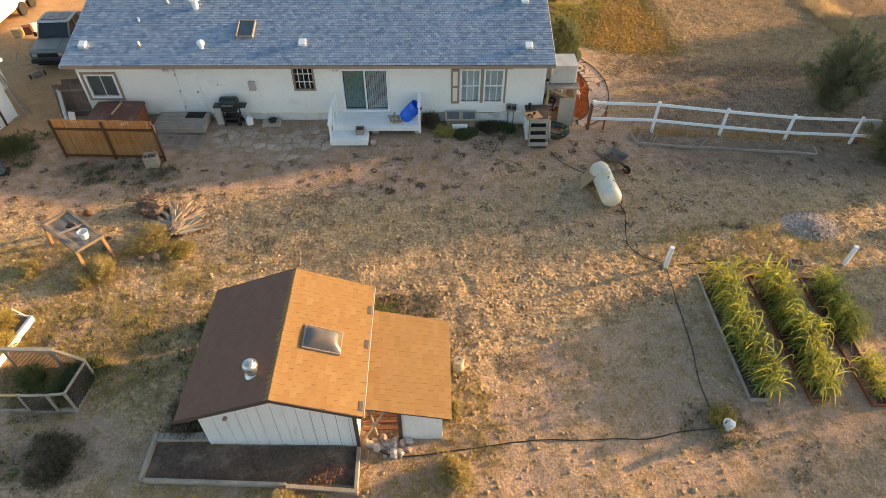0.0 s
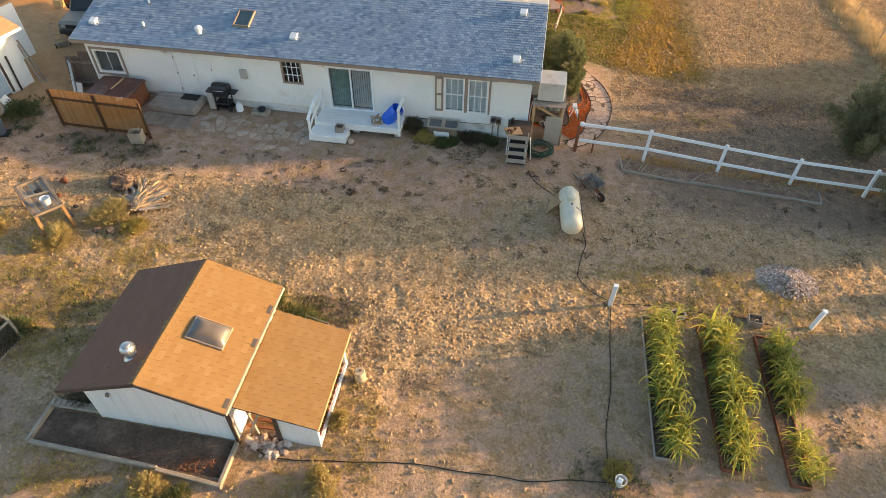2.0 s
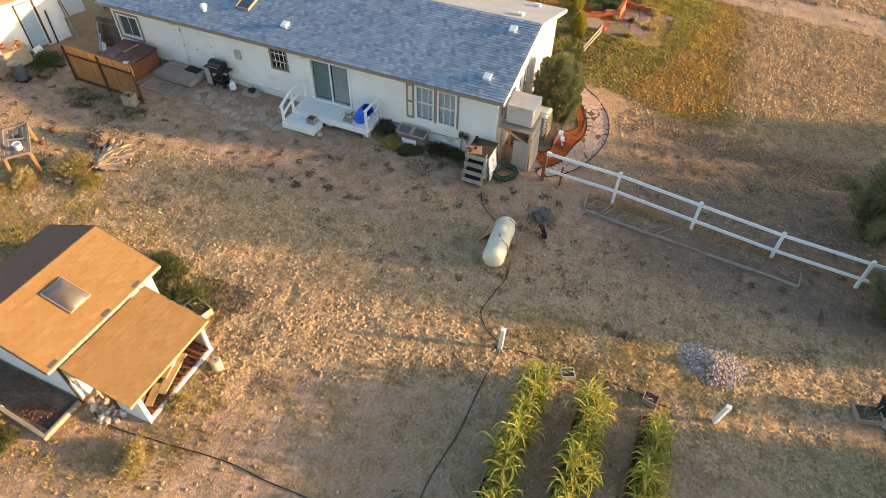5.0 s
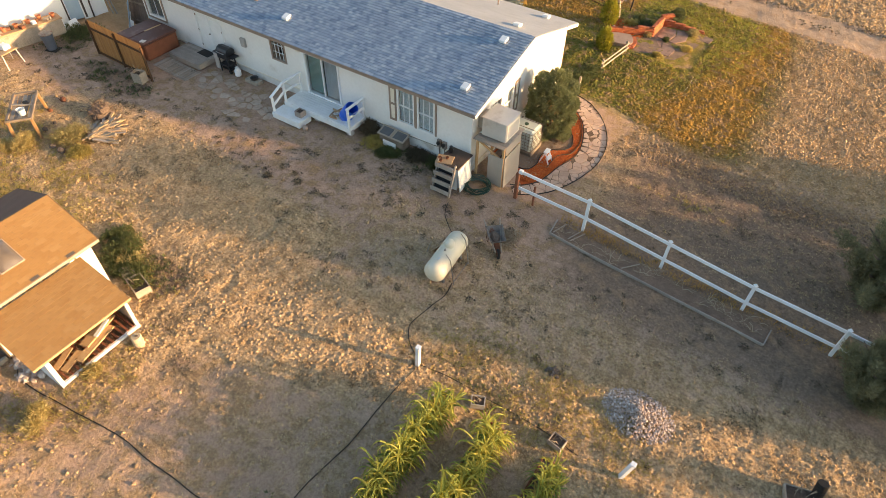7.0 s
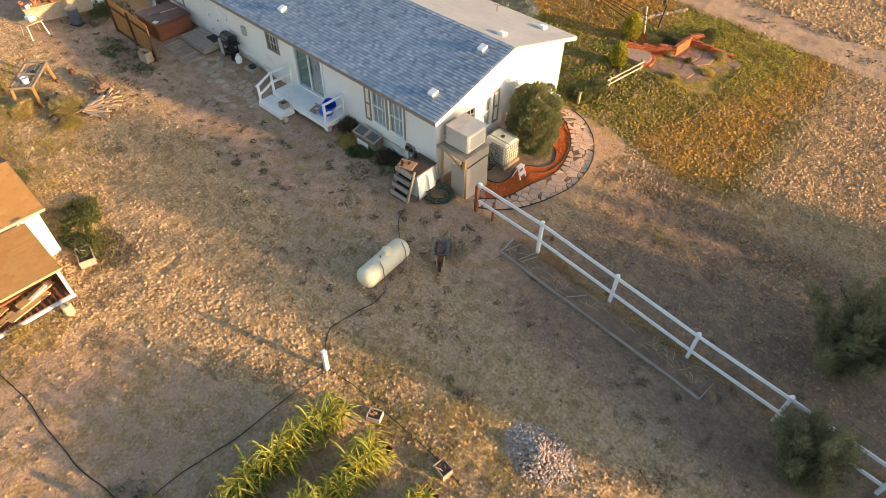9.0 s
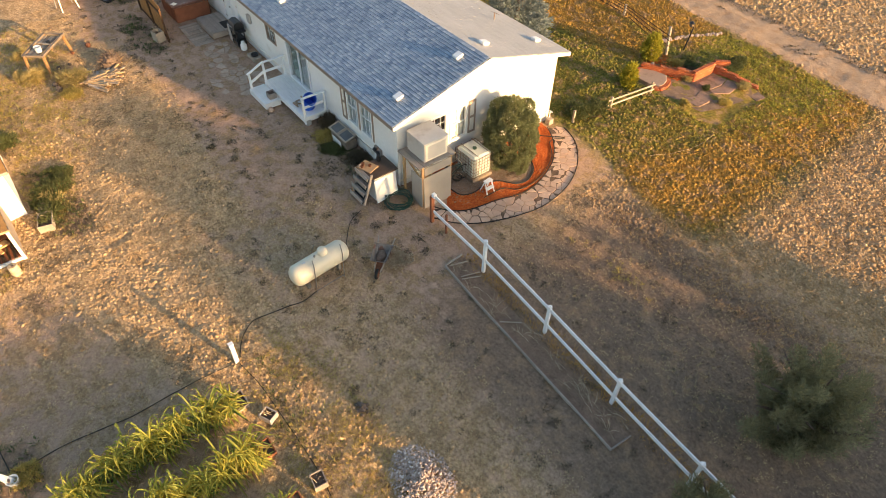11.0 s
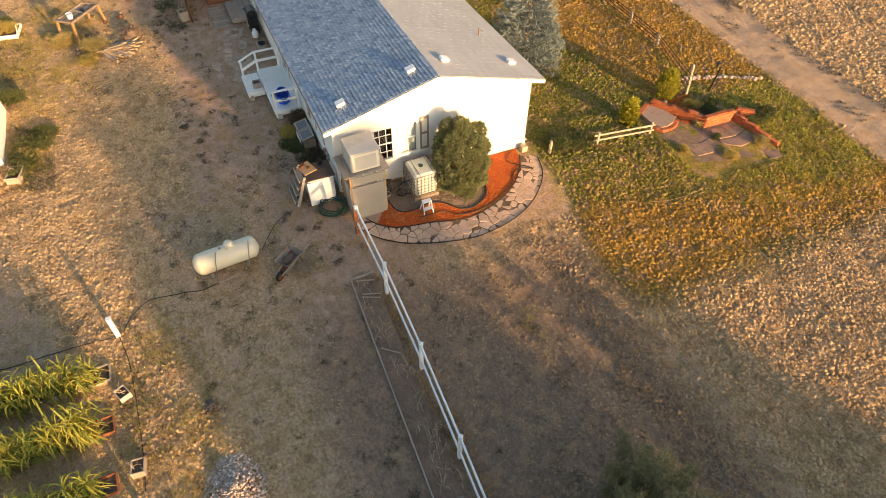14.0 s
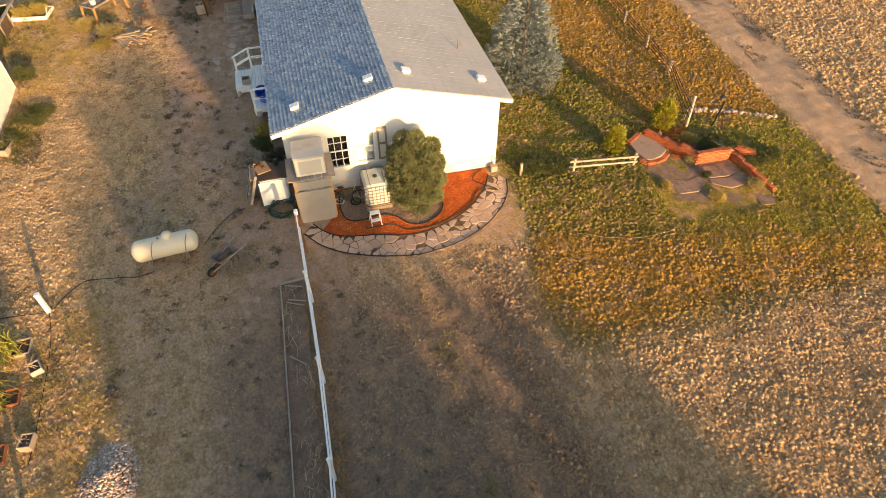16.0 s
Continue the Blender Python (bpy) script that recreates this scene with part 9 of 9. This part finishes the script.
part("fascia", Build().box((0.37, -0.42, 2.36), (0.03, 5.55, 0.12)), M["white_paint"], out)
for k, (a, c) in enumerate((((0.12, 1.25, 0.0), (0.1, 1.3, 1.5)), ((0.3, 2.15, 0.0), (0.1, 2.05, 1.7)), ((0.45, 2.3, 0.0), (0.15, 2.08, 1.9)))):
    aw, cw = out.matrix_basis @ Vector(a), out.matrix_basis @ Vector(c)
    board("long weathered pole leaning on the outbuilding", (aw.x, aw.y, gh(aw.x, aw.y)), cw, 0.07, 0.05, M["wood_grey"] if k else M["wood_dark"], "poles at the outbuilding")

bench = thing("work_bench", "cluttered wooden workbench against the outbuilding wall", "bench", (-17.6, 18.75, gh(-17.6, 18.75)), -11)
part("bench_top", Build().box((0, 0, 0.85), (0.75, 3.2, 0.06), ch=0.008), M["plywood"], bench)
part("front_board", Build().box((0.33, 0, 0.45), (0.04, 3.1, 0.7), ch=0.006), M["wood_old"], bench)
for y in (-1.5, 0, 1.5):
    part("leg", Build().box((-0.25, y, 0.42), (0.09, 0.09, 0.84)), M["wood_tan"], bench)
r8 = random.Random(8)
for k in range(16):
    q = bench.matrix_basis @ Vector((r8.uniform(-0.28, 0.28), -1.5 + 3.0 * k / 16, 0.88))
    if k % 3 == 0:
        lone("flower_pot", Build().lathe(q, (0, 0, 1), [(0, 0.08), (0.16, 0.12), (0.19, 0.13), (0.19, 0.11), (0.05, 0.07)], 14), M["terracotta"], "terracotta flower pot on the workbench", "flower pot", "bench clutter", smooth=True)
    elif k % 3 == 1:
        lone("box", Build().box(q + Vector((0, 0, 0.07)), (r8.uniform(0.12, 0.3), r8.uniform(0.12, 0.25), 0.14), pose(0, 0, 0, 0, 0, r8.uniform(0, 90)), 0.01), M[r8.choice(("rust", "plastic_white", "steel_dark", "wood_tan"))], "small box among clutter on the workbench", "box", "bench clutter")
    else:
        lone("can", Build().cyl(q, q + Vector((0, 0, r8.uniform(0.1, 0.22))), r8.uniform(0.05, 0.09), n=12), M[r8.choice(("steel_dark", "rust", "plastic_white", "black"))], "small can standing on the workbench", "can", "bench clutter", smooth=True)
tzc = gh(-16.35, 18.95)
tc_ = thing("trash_can", "grey plastic wheeled trash can beside the bench", "trash can", (-16.35, 18.95, tzc), 20)
part("bin", Build().lathe((0, 0, 0.02), (0, 0, 1), [(0, 0.2), (0.05, 0.22), (0.75, 0.28), (0.78, 0.30), (0.80, 0.30)], 20), M["bin_grey"], tc_, smooth=True)
part("lid", Build().lathe((0, 0, 0.82), (0, 0, 1), [(0, 0.31), (0.03, 0.31), (0.08, 0.2), (0.10, 0.02)], 20), M["steel_dark"], tc_, smooth=True)
part("base", Build().box((0.05, 0, 0.03), (0.6, 0.5, 0.06), ch=0.02), M["rubber"], tc_)
for k, (x, y, rz, mt, w) in enumerate(((-17.7, 20.3, 25, "plastic_white", 0.6), (-17.4, 20.9, 10, "white_paint", 0.5), (-17.2, 20.5, 40, "wood_old", 0.4))):
    lone("panel", Build().box((x, y, gh(x, y) + 0.3 - 0.08 * k), (0.05, w, 0.55 - 0.12 * k), pose(0, 0, 0, 0, -28, rz), 0.008), M[mt], "scrap panel leaning beside the bench", "board", "scrap panels")
sh = thing("saw_bench", "small metal-legged saw bench beside the workbench", "table", (-16.6, 17.0, gh(-16.6, 17.0)), 10)
part("bench_top", Build().box((0, 0, 0.72), (0.75, 0.9, 0.05), ch=0.008), M["plywood"], sh)
for x in (-0.3, 0.3):
    for y in (-0.36, 0.36):
        part("leg", Build().beam((x * 1.3, y * 1.2, 0), (x, y, 0.7), 0.04, 0.04), M["steel"], sh)
part("motor", Build().box((0, 0.1, 0.86), (0.4, 0.36, 0.22), ch=0.03), M["plastic_white"], sh)

# old gate and sheets at the house corner
gate = thing("plank_gate", "weathered dark plank gate leaning at the house corner", "gate", (-15.75, 22.95, gh(-15.3, 23.1)), 6)
for k in range(9):
    part("plank", Build().panel((0.02 + k * 0.135, 0, -0.03), (0.14 + k * 0.135, 0, -0.03), (0.14 + k * 0.135, 0.34, 1.32 + 0.03 * (k % 2)), (0.02 + k * 0.135, 0.34, 1.32 + 0.03 * (k % 2)), 0.025), M["wood_plank"], gate)
for h in (0.25, 1.1):
    part("rail", Build().beam((0.0, h * 0.25 - 0.03, h), (1.24, h * 0.25 - 0.03, h), 0.03, 0.09), M["table_rail"], gate)
for a, c, h, w, mt, lab in (((-15.55, 22.75), (-15.28, 22.5), 1.25, 0.3, "door_blue", "pale blue-white sheet leaning on the plank gate"), ((-15.25, 22.55), (-14.95, 22.5), 0.45, 0.1, "white_paint", "small white panel at the foot of the gate"), ((-16.1, 24.2), (-15.0, 24.3), 0.95, 0.25, "wood_plank", "dark board panel standing behind the gate")):
    g0 = gh(*a)
    lone("panel", Build().panel(Vector((*a, g0)), Vector((*c, g0)), Vector((c[0] + 0.05, c[1] + w, g0 + h)), Vector((a[0] + 0.05, a[1] + w, g0 + h)), 0.035), M[mt], lab, "board", "panels at the gate")
board("white lath leaning at the gate", (-15.35, 22.55, gh(-15.35, 22.55)), (-15.5, 22.95, 1.7), 0.10, 0.03, M["white_paint"], "")
ht = thing("hand_truck", "dark metal hand truck lying back on the driveway", "hand truck", (-18.2, 26.2, gh(-18.2, 26.2)), 0)
part("tube_frame", Build().tube([(0.22, 0.1, 0.12), (-1.0, 1.3, 0.34), (-1.28, 1.52, 0.42), (-1.45, 1.36, 0.42), (-1.3, 1.02, 0.34), (-0.12, -0.2, 0.12)], 0.02, 6), M["steel_dark"], ht)
for f in (0.3, 0.6):
    part("crossbar", Build().cyl((0.22 - 1.22 * f, 0.1 + 1.2 * f, 0.12 + 0.22 * f), (-0.12 - 1.18 * f, -0.2 + 1.22 * f, 0.12 + 0.22 * f), 0.014, n=6), M["steel_dark"], ht)
part("toe_plate", Build().box((0.1, -0.1, 0.16), (0.42, 0.05, 0.26), pose(0, 0, 0, 0, 0, 42), 0.006), M["steel_dark"], ht)
for x, y in ((0.3, 0.16), (-0.16, -0.26)):
    part("wheel", Build().lathe((x, y, 0.12), (0.72, 0.68, 0), [(-0.025, 0.06), (-0.025, 0.11), (0.025, 0.11), (0.025, 0.06)], 16), M["rubber"], ht, smooth=True)


def pickup(x, y, turn):
    """An old pickup truck, front towards -y."""
    z = gh(x, y)
    t = thing("pickup_truck", "old olive-grey pickup truck parked behind the house", "truck", (x, y, z), turn)
    b2 = Build()
    W2 = 0.9

    def slab(prof, w, mat, nm, lab="", parent=t):
        bb = Build()
        k2 = len(prof)
        bb.add([(-w, a, h) for a, h in prof] + [(w, a, h) for a, h in prof], [(i, (i + 1) % k2, k2 + (i + 1) % k2, k2 + i) for i in range(k2)] + [tuple(range(k2))[::-1], tuple(range(k2, 2 * k2))])
        return part(nm, bb, mat, parent, lab)
    body = slab([(-2.25, 0.55), (2.3, 0.58), (2.3, 1.18), (0.6, 1.18), (-0.75, 1.16), (-0.95, 1.14), (-2.1, 1.05), (-2.28, 0.98)], W2, M["paint_olive"], "body")
    slab([(-0.98, 1.15), (0.95, 1.18), (0.82, 1.74), (-0.42, 1.78)], W2 - 0.13, M["black"], "cab_glass", "dark cab windows")
    slab([(-0.50, 1.755), (0.86, 1.73), (0.80, 1.82), (-0.40, 1.84)], W2 - 0.10, M["shingle_sunlit"], "cab_roof", "pale faded cab roof")
    for sx_ in (-1, 1):
        part("pillar", Build().beam((sx_ * 0.80, -0.98, 1.14), (sx_ * 0.77, -0.44, 1.78), 0.07, 0.06), M["paint_olive"], body)
        part("pillar", Build().beam((sx_ * 0.80, 0.12, 1.16), (sx_ * 0.78, 0.12, 1.76), 0.05, 0.08), M["paint_olive"], body)
        part("pillar", Build().beam((sx_ * 0.80, 0.95, 1.16), (sx_ * 0.78, 0.82, 1.75), 0.06, 0.12), M["paint_olive"], body)
        part("headlight", Build().box((sx_ * 0.66, -2.285, 0.86), (0.26, 0.04, 0.15), ch=0.02), M["steel"], body)
        part("fender", Build().box((sx_ * 0.86, -1.45, 0.84), (0.16, 0.96, 0.26), ch=0.06), M["paint_olive"], body)
        part("mirror", Build().box((sx_ * 1.02, -0.75, 1.28), (0.16, 0.06, 0.24), ch=0.02), M["black"], body)
        for yy in (-1.45, 1.4):
            wl2 = part("wheel", Build().lathe((sx_ * 0.86 - 0.12, yy, 0.38), (1, 0, 0), [(0, 0.24), (0.0, 0.34), (0.04, 0.38), (0.20, 0.38), (0.24, 0.34), (0.24, 0.24)], 22), M["rubber"], t, smooth=True)
            part("rim", Build().cyl((sx_ * 0.86 - 0.10, yy, 0.38), (sx_ * 0.86 + 0.10, yy, 0.38), 0.22, n=16), M["steel"], wl2)
    part("hood_ridge", Build().box((0, -1.55, 1.105), (1.0, 1.1, 0.03), pose(0, 0, 0, 4, 0, 0), 0.012), M["paint_olive"], body)
    part("wiper", Build().beam((-0.5, -0.97, 1.19), (0.05, -0.90, 1.26), 0.02, 0.02), M["rubber"], body)
    part("grille", Build().box((0, -2.285, 0.85), (1.02, 0.05, 0.20), ch=0.01), M["black"], body)
    part("bumper", Build().box((0, -2.36, 0.58), (1.8, 0.16, 0.22), ch=0.03), M["black"], body)
    part("skid_plate", Build().box((0, -2.2, 0.42), (1.5, 0.1, 0.22), ch=0.02), M["rubber"], body)
    part("roof_rack", Build().beam((-0.65, 0.1, 1.865), (0.65, 0.1, 1.865), 0.9, 0.03, 0.01), M["steel_dark"], body)
    part("bed_floor", Build().box((0, 1.6, 1.19), (1.5, 1.25, 0.02)), M["black"], body)
    return t


pickup(-17.85, 28.9, 4).scale = (0.88, 0.9, 0.92)
tg = gh(-22.8, 33)
trl = thing("camper_trailer", "white camper trailer parked beside the driveway", "trailer", (-22.9, 33.2, tg), 0)
part("trailer_body", Build().box((0, 0, 1.5), (2.2, 6.2, 2.2), ch=0.15), M["plastic_white"], trl)
for y in (-0.5, 0.5):
    part("wheel", Build().cyl((1.0, y, 0.34), (1.18, y, 0.34), 0.34, n=18), M["rubber"], trl)
part("window", Build().box((1.11, -1.4, 1.7), (0.02, 0.9, 0.5), ch=0.01), M["black"], trl)
for k in range(3):
    x, y = -20.9 + 0.3 * k, 30.2 + 0.35 * k
    lone("crate", Build().box((x, y, gh(x, y) + 0.2), (0.45, 0.35, 0.4), pose(0, 0, 0, 0, 0, 20 * k), 0.02), M[("wood_tan", "rust", "plastic_white")[k]], "scrap crate beside the trailer", "crate", "crates by the trailer")


# ---------------------------------------------------------------- brick terrace and front lawn
BRICK = Build().box((0, 0, 0), (0.20, 0.095, 0.060), ch=0.006).mesh("brick", M["brick"])


def brick_run(pts, courses, parent, soldier=False, lean=0.0, lift=0.0):
    """Bricks laid along a line in courses."""
    r2 = random.Random(int(pts[0][0] * 50))
    step = 0.212 if not soldier else 0.108
    for c in range(courses):
        dist = (c % 2) * step / 2
        for (x0, y0), (x1, y1) in zip(pts, pts[1:]):
            ln = math.hypot(x1 - x0, y1 - y0)
            a = math.degrees(math.atan2(y1 - y0, x1 - x0))
            s = dist
            while s < ln:
                f = s / ln
                x, y = x0 + (x1 - x0) * f, y0 + (y1 - y0) * f
                z = gh(x, y) + 0.035 + c * 0.071 + lift
                m = pose(x, y, z + r2.uniform(-0.003, 0.003), r2.uniform(-1, 1) * (1 + lean), r2.uniform(-1, 1) * (1 + lean), a + (90 if soldier else 0) + r2.uniform(-1, 1) * (1.5 + lean))
                piece("brick", BRICK, parent, m)
                s += step
            dist = s - ln


def arc(cx, cy, r, a0, a1, n2):
    return [(cx + r * math.cos(radians(a0 + (a1 - a0) * k / n2)), cy + r * math.sin(radians(a0 + (a1 - a0) * k / n2))) for k in range(n2 + 1)]


terr = thing("brick_terrace", "muddy sandstone terrace with a low red brick retaining wall", "terrace")
zt0 = gh(7.4, 39.3)
SLABS = ([(6.1, 38.7), (6.72, 39.28), (7.35, 39.34), (7.5, 38.75), (7.2, 37.95), (6.6, 37.75)], [(7.40, 39.32), (7.95, 39.25), (8.25, 38.8), (8.2, 38.0), (7.28, 37.9), (7.56, 38.72)],
         [(6.92, 39.75), (6.90, 40.85), (7.55, 41.15), (7.72, 40.45), (7.62, 39.6)], [(7.6, 41.18), (7.95, 41.28), (8.32, 41.0), (8.4, 40.2), (7.95, 39.6), (7.68, 39.62), (7.78, 40.45)])
for k, sl in enumerate(SLABS):
    part("slab", Build().prism(cut_corners(sl, 0.06, r7), zt0 - 0.12, zt0 + 0.03 + 0.012 * (k % 3), 0.012), M["slab"], terr, "large sandstone slab" if k == 0 else "")
MUD = [(6.4, 37.45), (8.5, 37.8), (8.9, 39.0), (9.2, 40.9), (8.7, 41.6), (6.8, 41.2), (6.65, 39.5), (5.9, 38.9)]
part("mud", Build().add([(7.6, 39.5, gh(7.6, 39.5) + 0.014)] + [(x, y, gh(x, y) + 0.014) for x, y in MUD], [(0, k + 1, (k + 1) % len(MUD) + 1) for k in range(len(MUD))]), M["bed_soil"], terr, "damp soil between the slabs")
LAND = [(4.95, 37.4), (4.47, 38.2), (5.1, 38.6), (5.72, 38.72), (6.02, 38.35), (6.16, 37.95), (6.12, 37.62), (5.6, 37.42)]
part("slab", Build().prism(LAND, gh(5.4, 38.1) - 0.1, gh(5.4, 38.1) + 0.14, 0.012), M["landing"], terr, "raised sandstone landing")
brick_run([(5.86, 38.72), (6.12, 38.38), (6.26, 37.95), (6.22, 37.55), (5.95, 37.4)], 2, terr, True)
brick_run([(4.85, 37.38), (4.42, 38.1)], 2, terr, True)


def brick_wall(p, q, courses, cap=True):
    """A straight brick wall two bricks thick on a mortar core, with a coping of bricks on edge."""
    h = courses * 0.071
    d = Vector((q[0] - p[0], q[1] - p[1], 0)).normalized()
    n = Vector((-d.y, d.x, 0)) * 0.06
    core = part("wall_core", Build().beam((*p, gh(*p) + h / 2 - 0.03), (*q, gh(*q) + h / 2 - 0.03), 0.06, h), M["mortar"], terr)
    for sgn in (-1, 1):
        brick_run([(p[0] + sgn * n.x, p[1] + sgn * n.y), (q[0] + sgn * n.x, q[1] + sgn * n.y)], courses, core, False, 0.6)
    if cap:
        brick_run([p, q], 1, core, True, 1, h)


for p, q, c in (((4.45, 38.42), (5.2, 38.88), 3), ((5.2, 38.90), (5.9, 39.27), 4), ((5.9, 39.28), (6.56, 39.66), 6), ((6.62, 39.62), (6.66, 41.12), 7), ((6.5, 41.6), (6.98, 42.08), 5)):
    brick_wall(p, q, c)
for k, (p, q) in enumerate((((6.75, 41.22), (7.3, 41.36)), ((7.3, 41.37), (7.9, 41.53)), ((7.9, 41.54), (8.45, 41.68)), ((8.45, 41.69), (8.95, 41.82)))):
    brick_wall(p, q, 4 - k)
lone("garden_bed", Build().prism([(4.35, 38.8), (5.1, 39.12), (5.8, 39.5), (6.46, 39.85), (6.5, 41.3), (5.6, 41.5), (4.4, 40.6)], gh(5.5, 40.4) - 0.1, gh(5.8, 40.4) + 0.06, 0.04), M["bed_soil"], "raised dark soil bed behind the brick wall", "garden bed")
lone("flagstone", Build().prism([(9.0, 40.95), (9.5, 40.85), (9.6, 41.45), (9.1, 41.6)], gh(9.3, 41.2) - 0.05, gh(9.3, 41.2) + 0.04, 0.01), M["slab"], "reddish flagstone at the terrace edge", "flagstone")
for k, (x, y, r_, h_, mt) in enumerate(((7.4, 39.62, 0.22, 0.16, "weed"), (8.75, 39.3, 0.35, 0.14, "yard_green"), (8.5, 41.25, 0.35, 0.2, "weed_yellow"), (7.7, 37.75, 0.3, 0.1, "yard_green"), (5.8, 40.6, 0.45, 0.2, "weed"), (6.2, 40.9, 0.35, 0.2, "yard_green"), (5.2, 40.2, 0.45, 0.16, "yard_green"), (6.1, 40.2, 0.35, 0.2, "brush"), (5.4, 41.0, 0.4, 0.18, "weed"), (7.2, 42.2, 0.35, 0.4, "weed"))):
    weed_clump(x, y, r_, h_, M[mt], 340 + k, "leafy plant growing in the terrace joints", int(900 * r_), 0.09)
chips("mulch_patch", lambda x, y: True, (4.3, 38.9, 6.3, 40.4), 500, 0.05, M["mulch"], "reddish bark scattered behind the terrace", 0.3, 14, 0.03)
for x, y in ((3.85, 39.9), (4.0, 39.6), (4.6, 39.0)):
    lone("stone", Build().blob((x, y, gh(x, y) + 0.07), (0.1, 0.09, 0.12), 8, 6, 0.12, r7), M["rock"], "pale stone beside the evergreen", "stone", "yard stones")

# rail fence on the lawn
rf = thing("split_rail_fence", "short weathered two-rail wooden fence on the lawn", "fence")
for x, y in ((5.62, 32.2), (5.88, 34.4), (6.12, 37.0)):
    z = gh(x, y)
    part("post", Build().box((x, y, z + 0.30), (0.10, 0.10, 0.68), ch=0.008), M["wood_old"], rf)
for a, c in (((5.62, 32.2), (5.88, 34.4)), ((5.80, 34.2), (6.14, 37.1))):
    for h in (0.24, 0.50):
        if a[1] < 33:
            continue
        part("rail", Build().beam((a[0] + 0.07, a[1], gh(*a) + h), (c[0] + 0.07, c[1], gh(*c) + h), 0.045, 0.085, 0.008), M["wood_old"], rf)

# wire fence along the track
wf = thing("wire_fence", "wire mesh fence with pale timber posts along the track", "fence")
posts = [(4.35, 40.45), (2.4, 41.2), (0.29, 41.8), (-2.09, 41.8), (-4.7, 41.85), (-7.3, 41.9), (-9.9, 41.9), (-12.5, 41.9)]
for k, (x, y) in enumerate(posts):
    if k == 1:
        continue
    z, h = gh(x, y), 1.35 if k == 0 else 0.62
    p1 = Vector((x - (0.35 if k == 0 else 0), y + (0.25 if k == 0 else 0), z + h))
    part("post", Build().cyl((x, y, z - 0.05), p1, 0.075, 0.07, 9), M["wood_old"], wf)
for h in (0.12, 0.3, 0.45, 0.58):
    b2 = Build()
    pl2 = [Vector((x, y, gh(x, y) + h * (1.7 if k == 0 else 1))) for k, (x, y) in enumerate(posts) if k != 1]
    b2.tube(pl2, 0.022, 4)
    part("wire", b2, M["cedar_rail"], wf)
for k in range(70):
    f = k / 69
    x = 4.0 - 16.5 * f
    y = 41.85 - max(0, (x - 0.3)) * 0.33
    part("wire_upright", Build().cyl((x, y, gh(x, y) + 0.1), (x, y, gh(x, y) + 0.58), 0.010, n=4, caps=False), M["cedar_rail"], wf)

lp = thing("garden_lamp", "black garden lamp post with a glass lantern head", "lamp post", (4.55, 41.65, gh(4.55, 41.65)))
part("pole", Build().cyl((0, 0, 0), (0.1, 0.1, 1.3), 0.04, 0.035, 10), M["black"], lp)
part("lantern", Build().lathe((0, 0, 1.28), (0, 0, 1), [(0, 0.05), (0.04, 0.09), (0.22, 0.12), (0.23, 0.03)], 8), M["dome"], lp, "smoked glass lantern")
part("lantern_cap", Build().lathe((0, 0, 1.50), (0, 0, 1), [(0, 0.14), (0.06, 0.06), (0.10, 0.01)], 8), M["black"], lp)
rs2 = random.Random(4)
for k in range(64):
    f = (k // 2) / 31
    x, y = 3.3 + 1.4 * f ** 1.4 + rs2.uniform(-0.1, 0.1), 41.2 + 3.5 * f + rs2.uniform(-0.12, 0.12)
    s = rs2.uniform(0.05, 0.10)
    lone("stone", Build().blob((x, y, gh(x, y) + s * 0.5), (s * 1.2, s, s * 0.8), 7, 5, 0.15, rs2), M["rock"], "pale stone in a row edging the lawn", "stone", "stone edging")
lone("garden_hose", Build().tube([(p.x, p.y, gh(p.x, p.y) + 0.06) for p in spline([(9.2, 33.2, 0), (9.8, 34.6, 0), (10.0, 35.8, 0), (9.9, 36.8, 0)], 8)], 0.005, 5), M["dry_stem"], "thin pale hose line across the lawn", "hose")


# ---------------------------------------------------------------- tall dry grass and wire fence along the field edge
def make_field_edge():
    rng = np.random.default_rng(77)
    n = 2600
    y = rng.uniform(29.5, 45.5, n)
    x = 25.4 - 0.09 * (y - 31) + rng.normal(0, 0.45, n)
    tagged(new("tall_grass", tri_mesh("tall_grass", tufts(rng, x, y, 8, 0.36, 0.04, 0.7).reshape(-1, 3), M["straw"])), "tall dry grass along the field fence", "grass", kind="stuff")
    f = thing("field_fence", "thin wire fence with wooden stakes along the field edge", "fence")
    line = [(25.6, 29.0), (25.4, 32.2), (25.1, 35.4), (24.8, 38.6), (24.5, 41.8), (24.2, 45.0)]
    for x0, y0 in line:
        part("post", Build().cyl((x0, y0, gh(x0, y0) - 0.05), (x0 + 0.03, y0, gh(x0, y0) + 1.1), 0.04, 0.035, 8), M["wood_old"], f)
    for h in (0.35, 0.7, 1.0):
        part("wire", Build().tube([(x0, y0, gh(x0, y0) + h) for x0, y0 in line], 0.006, 4), M["steel_dark"], f)


make_field_edge()
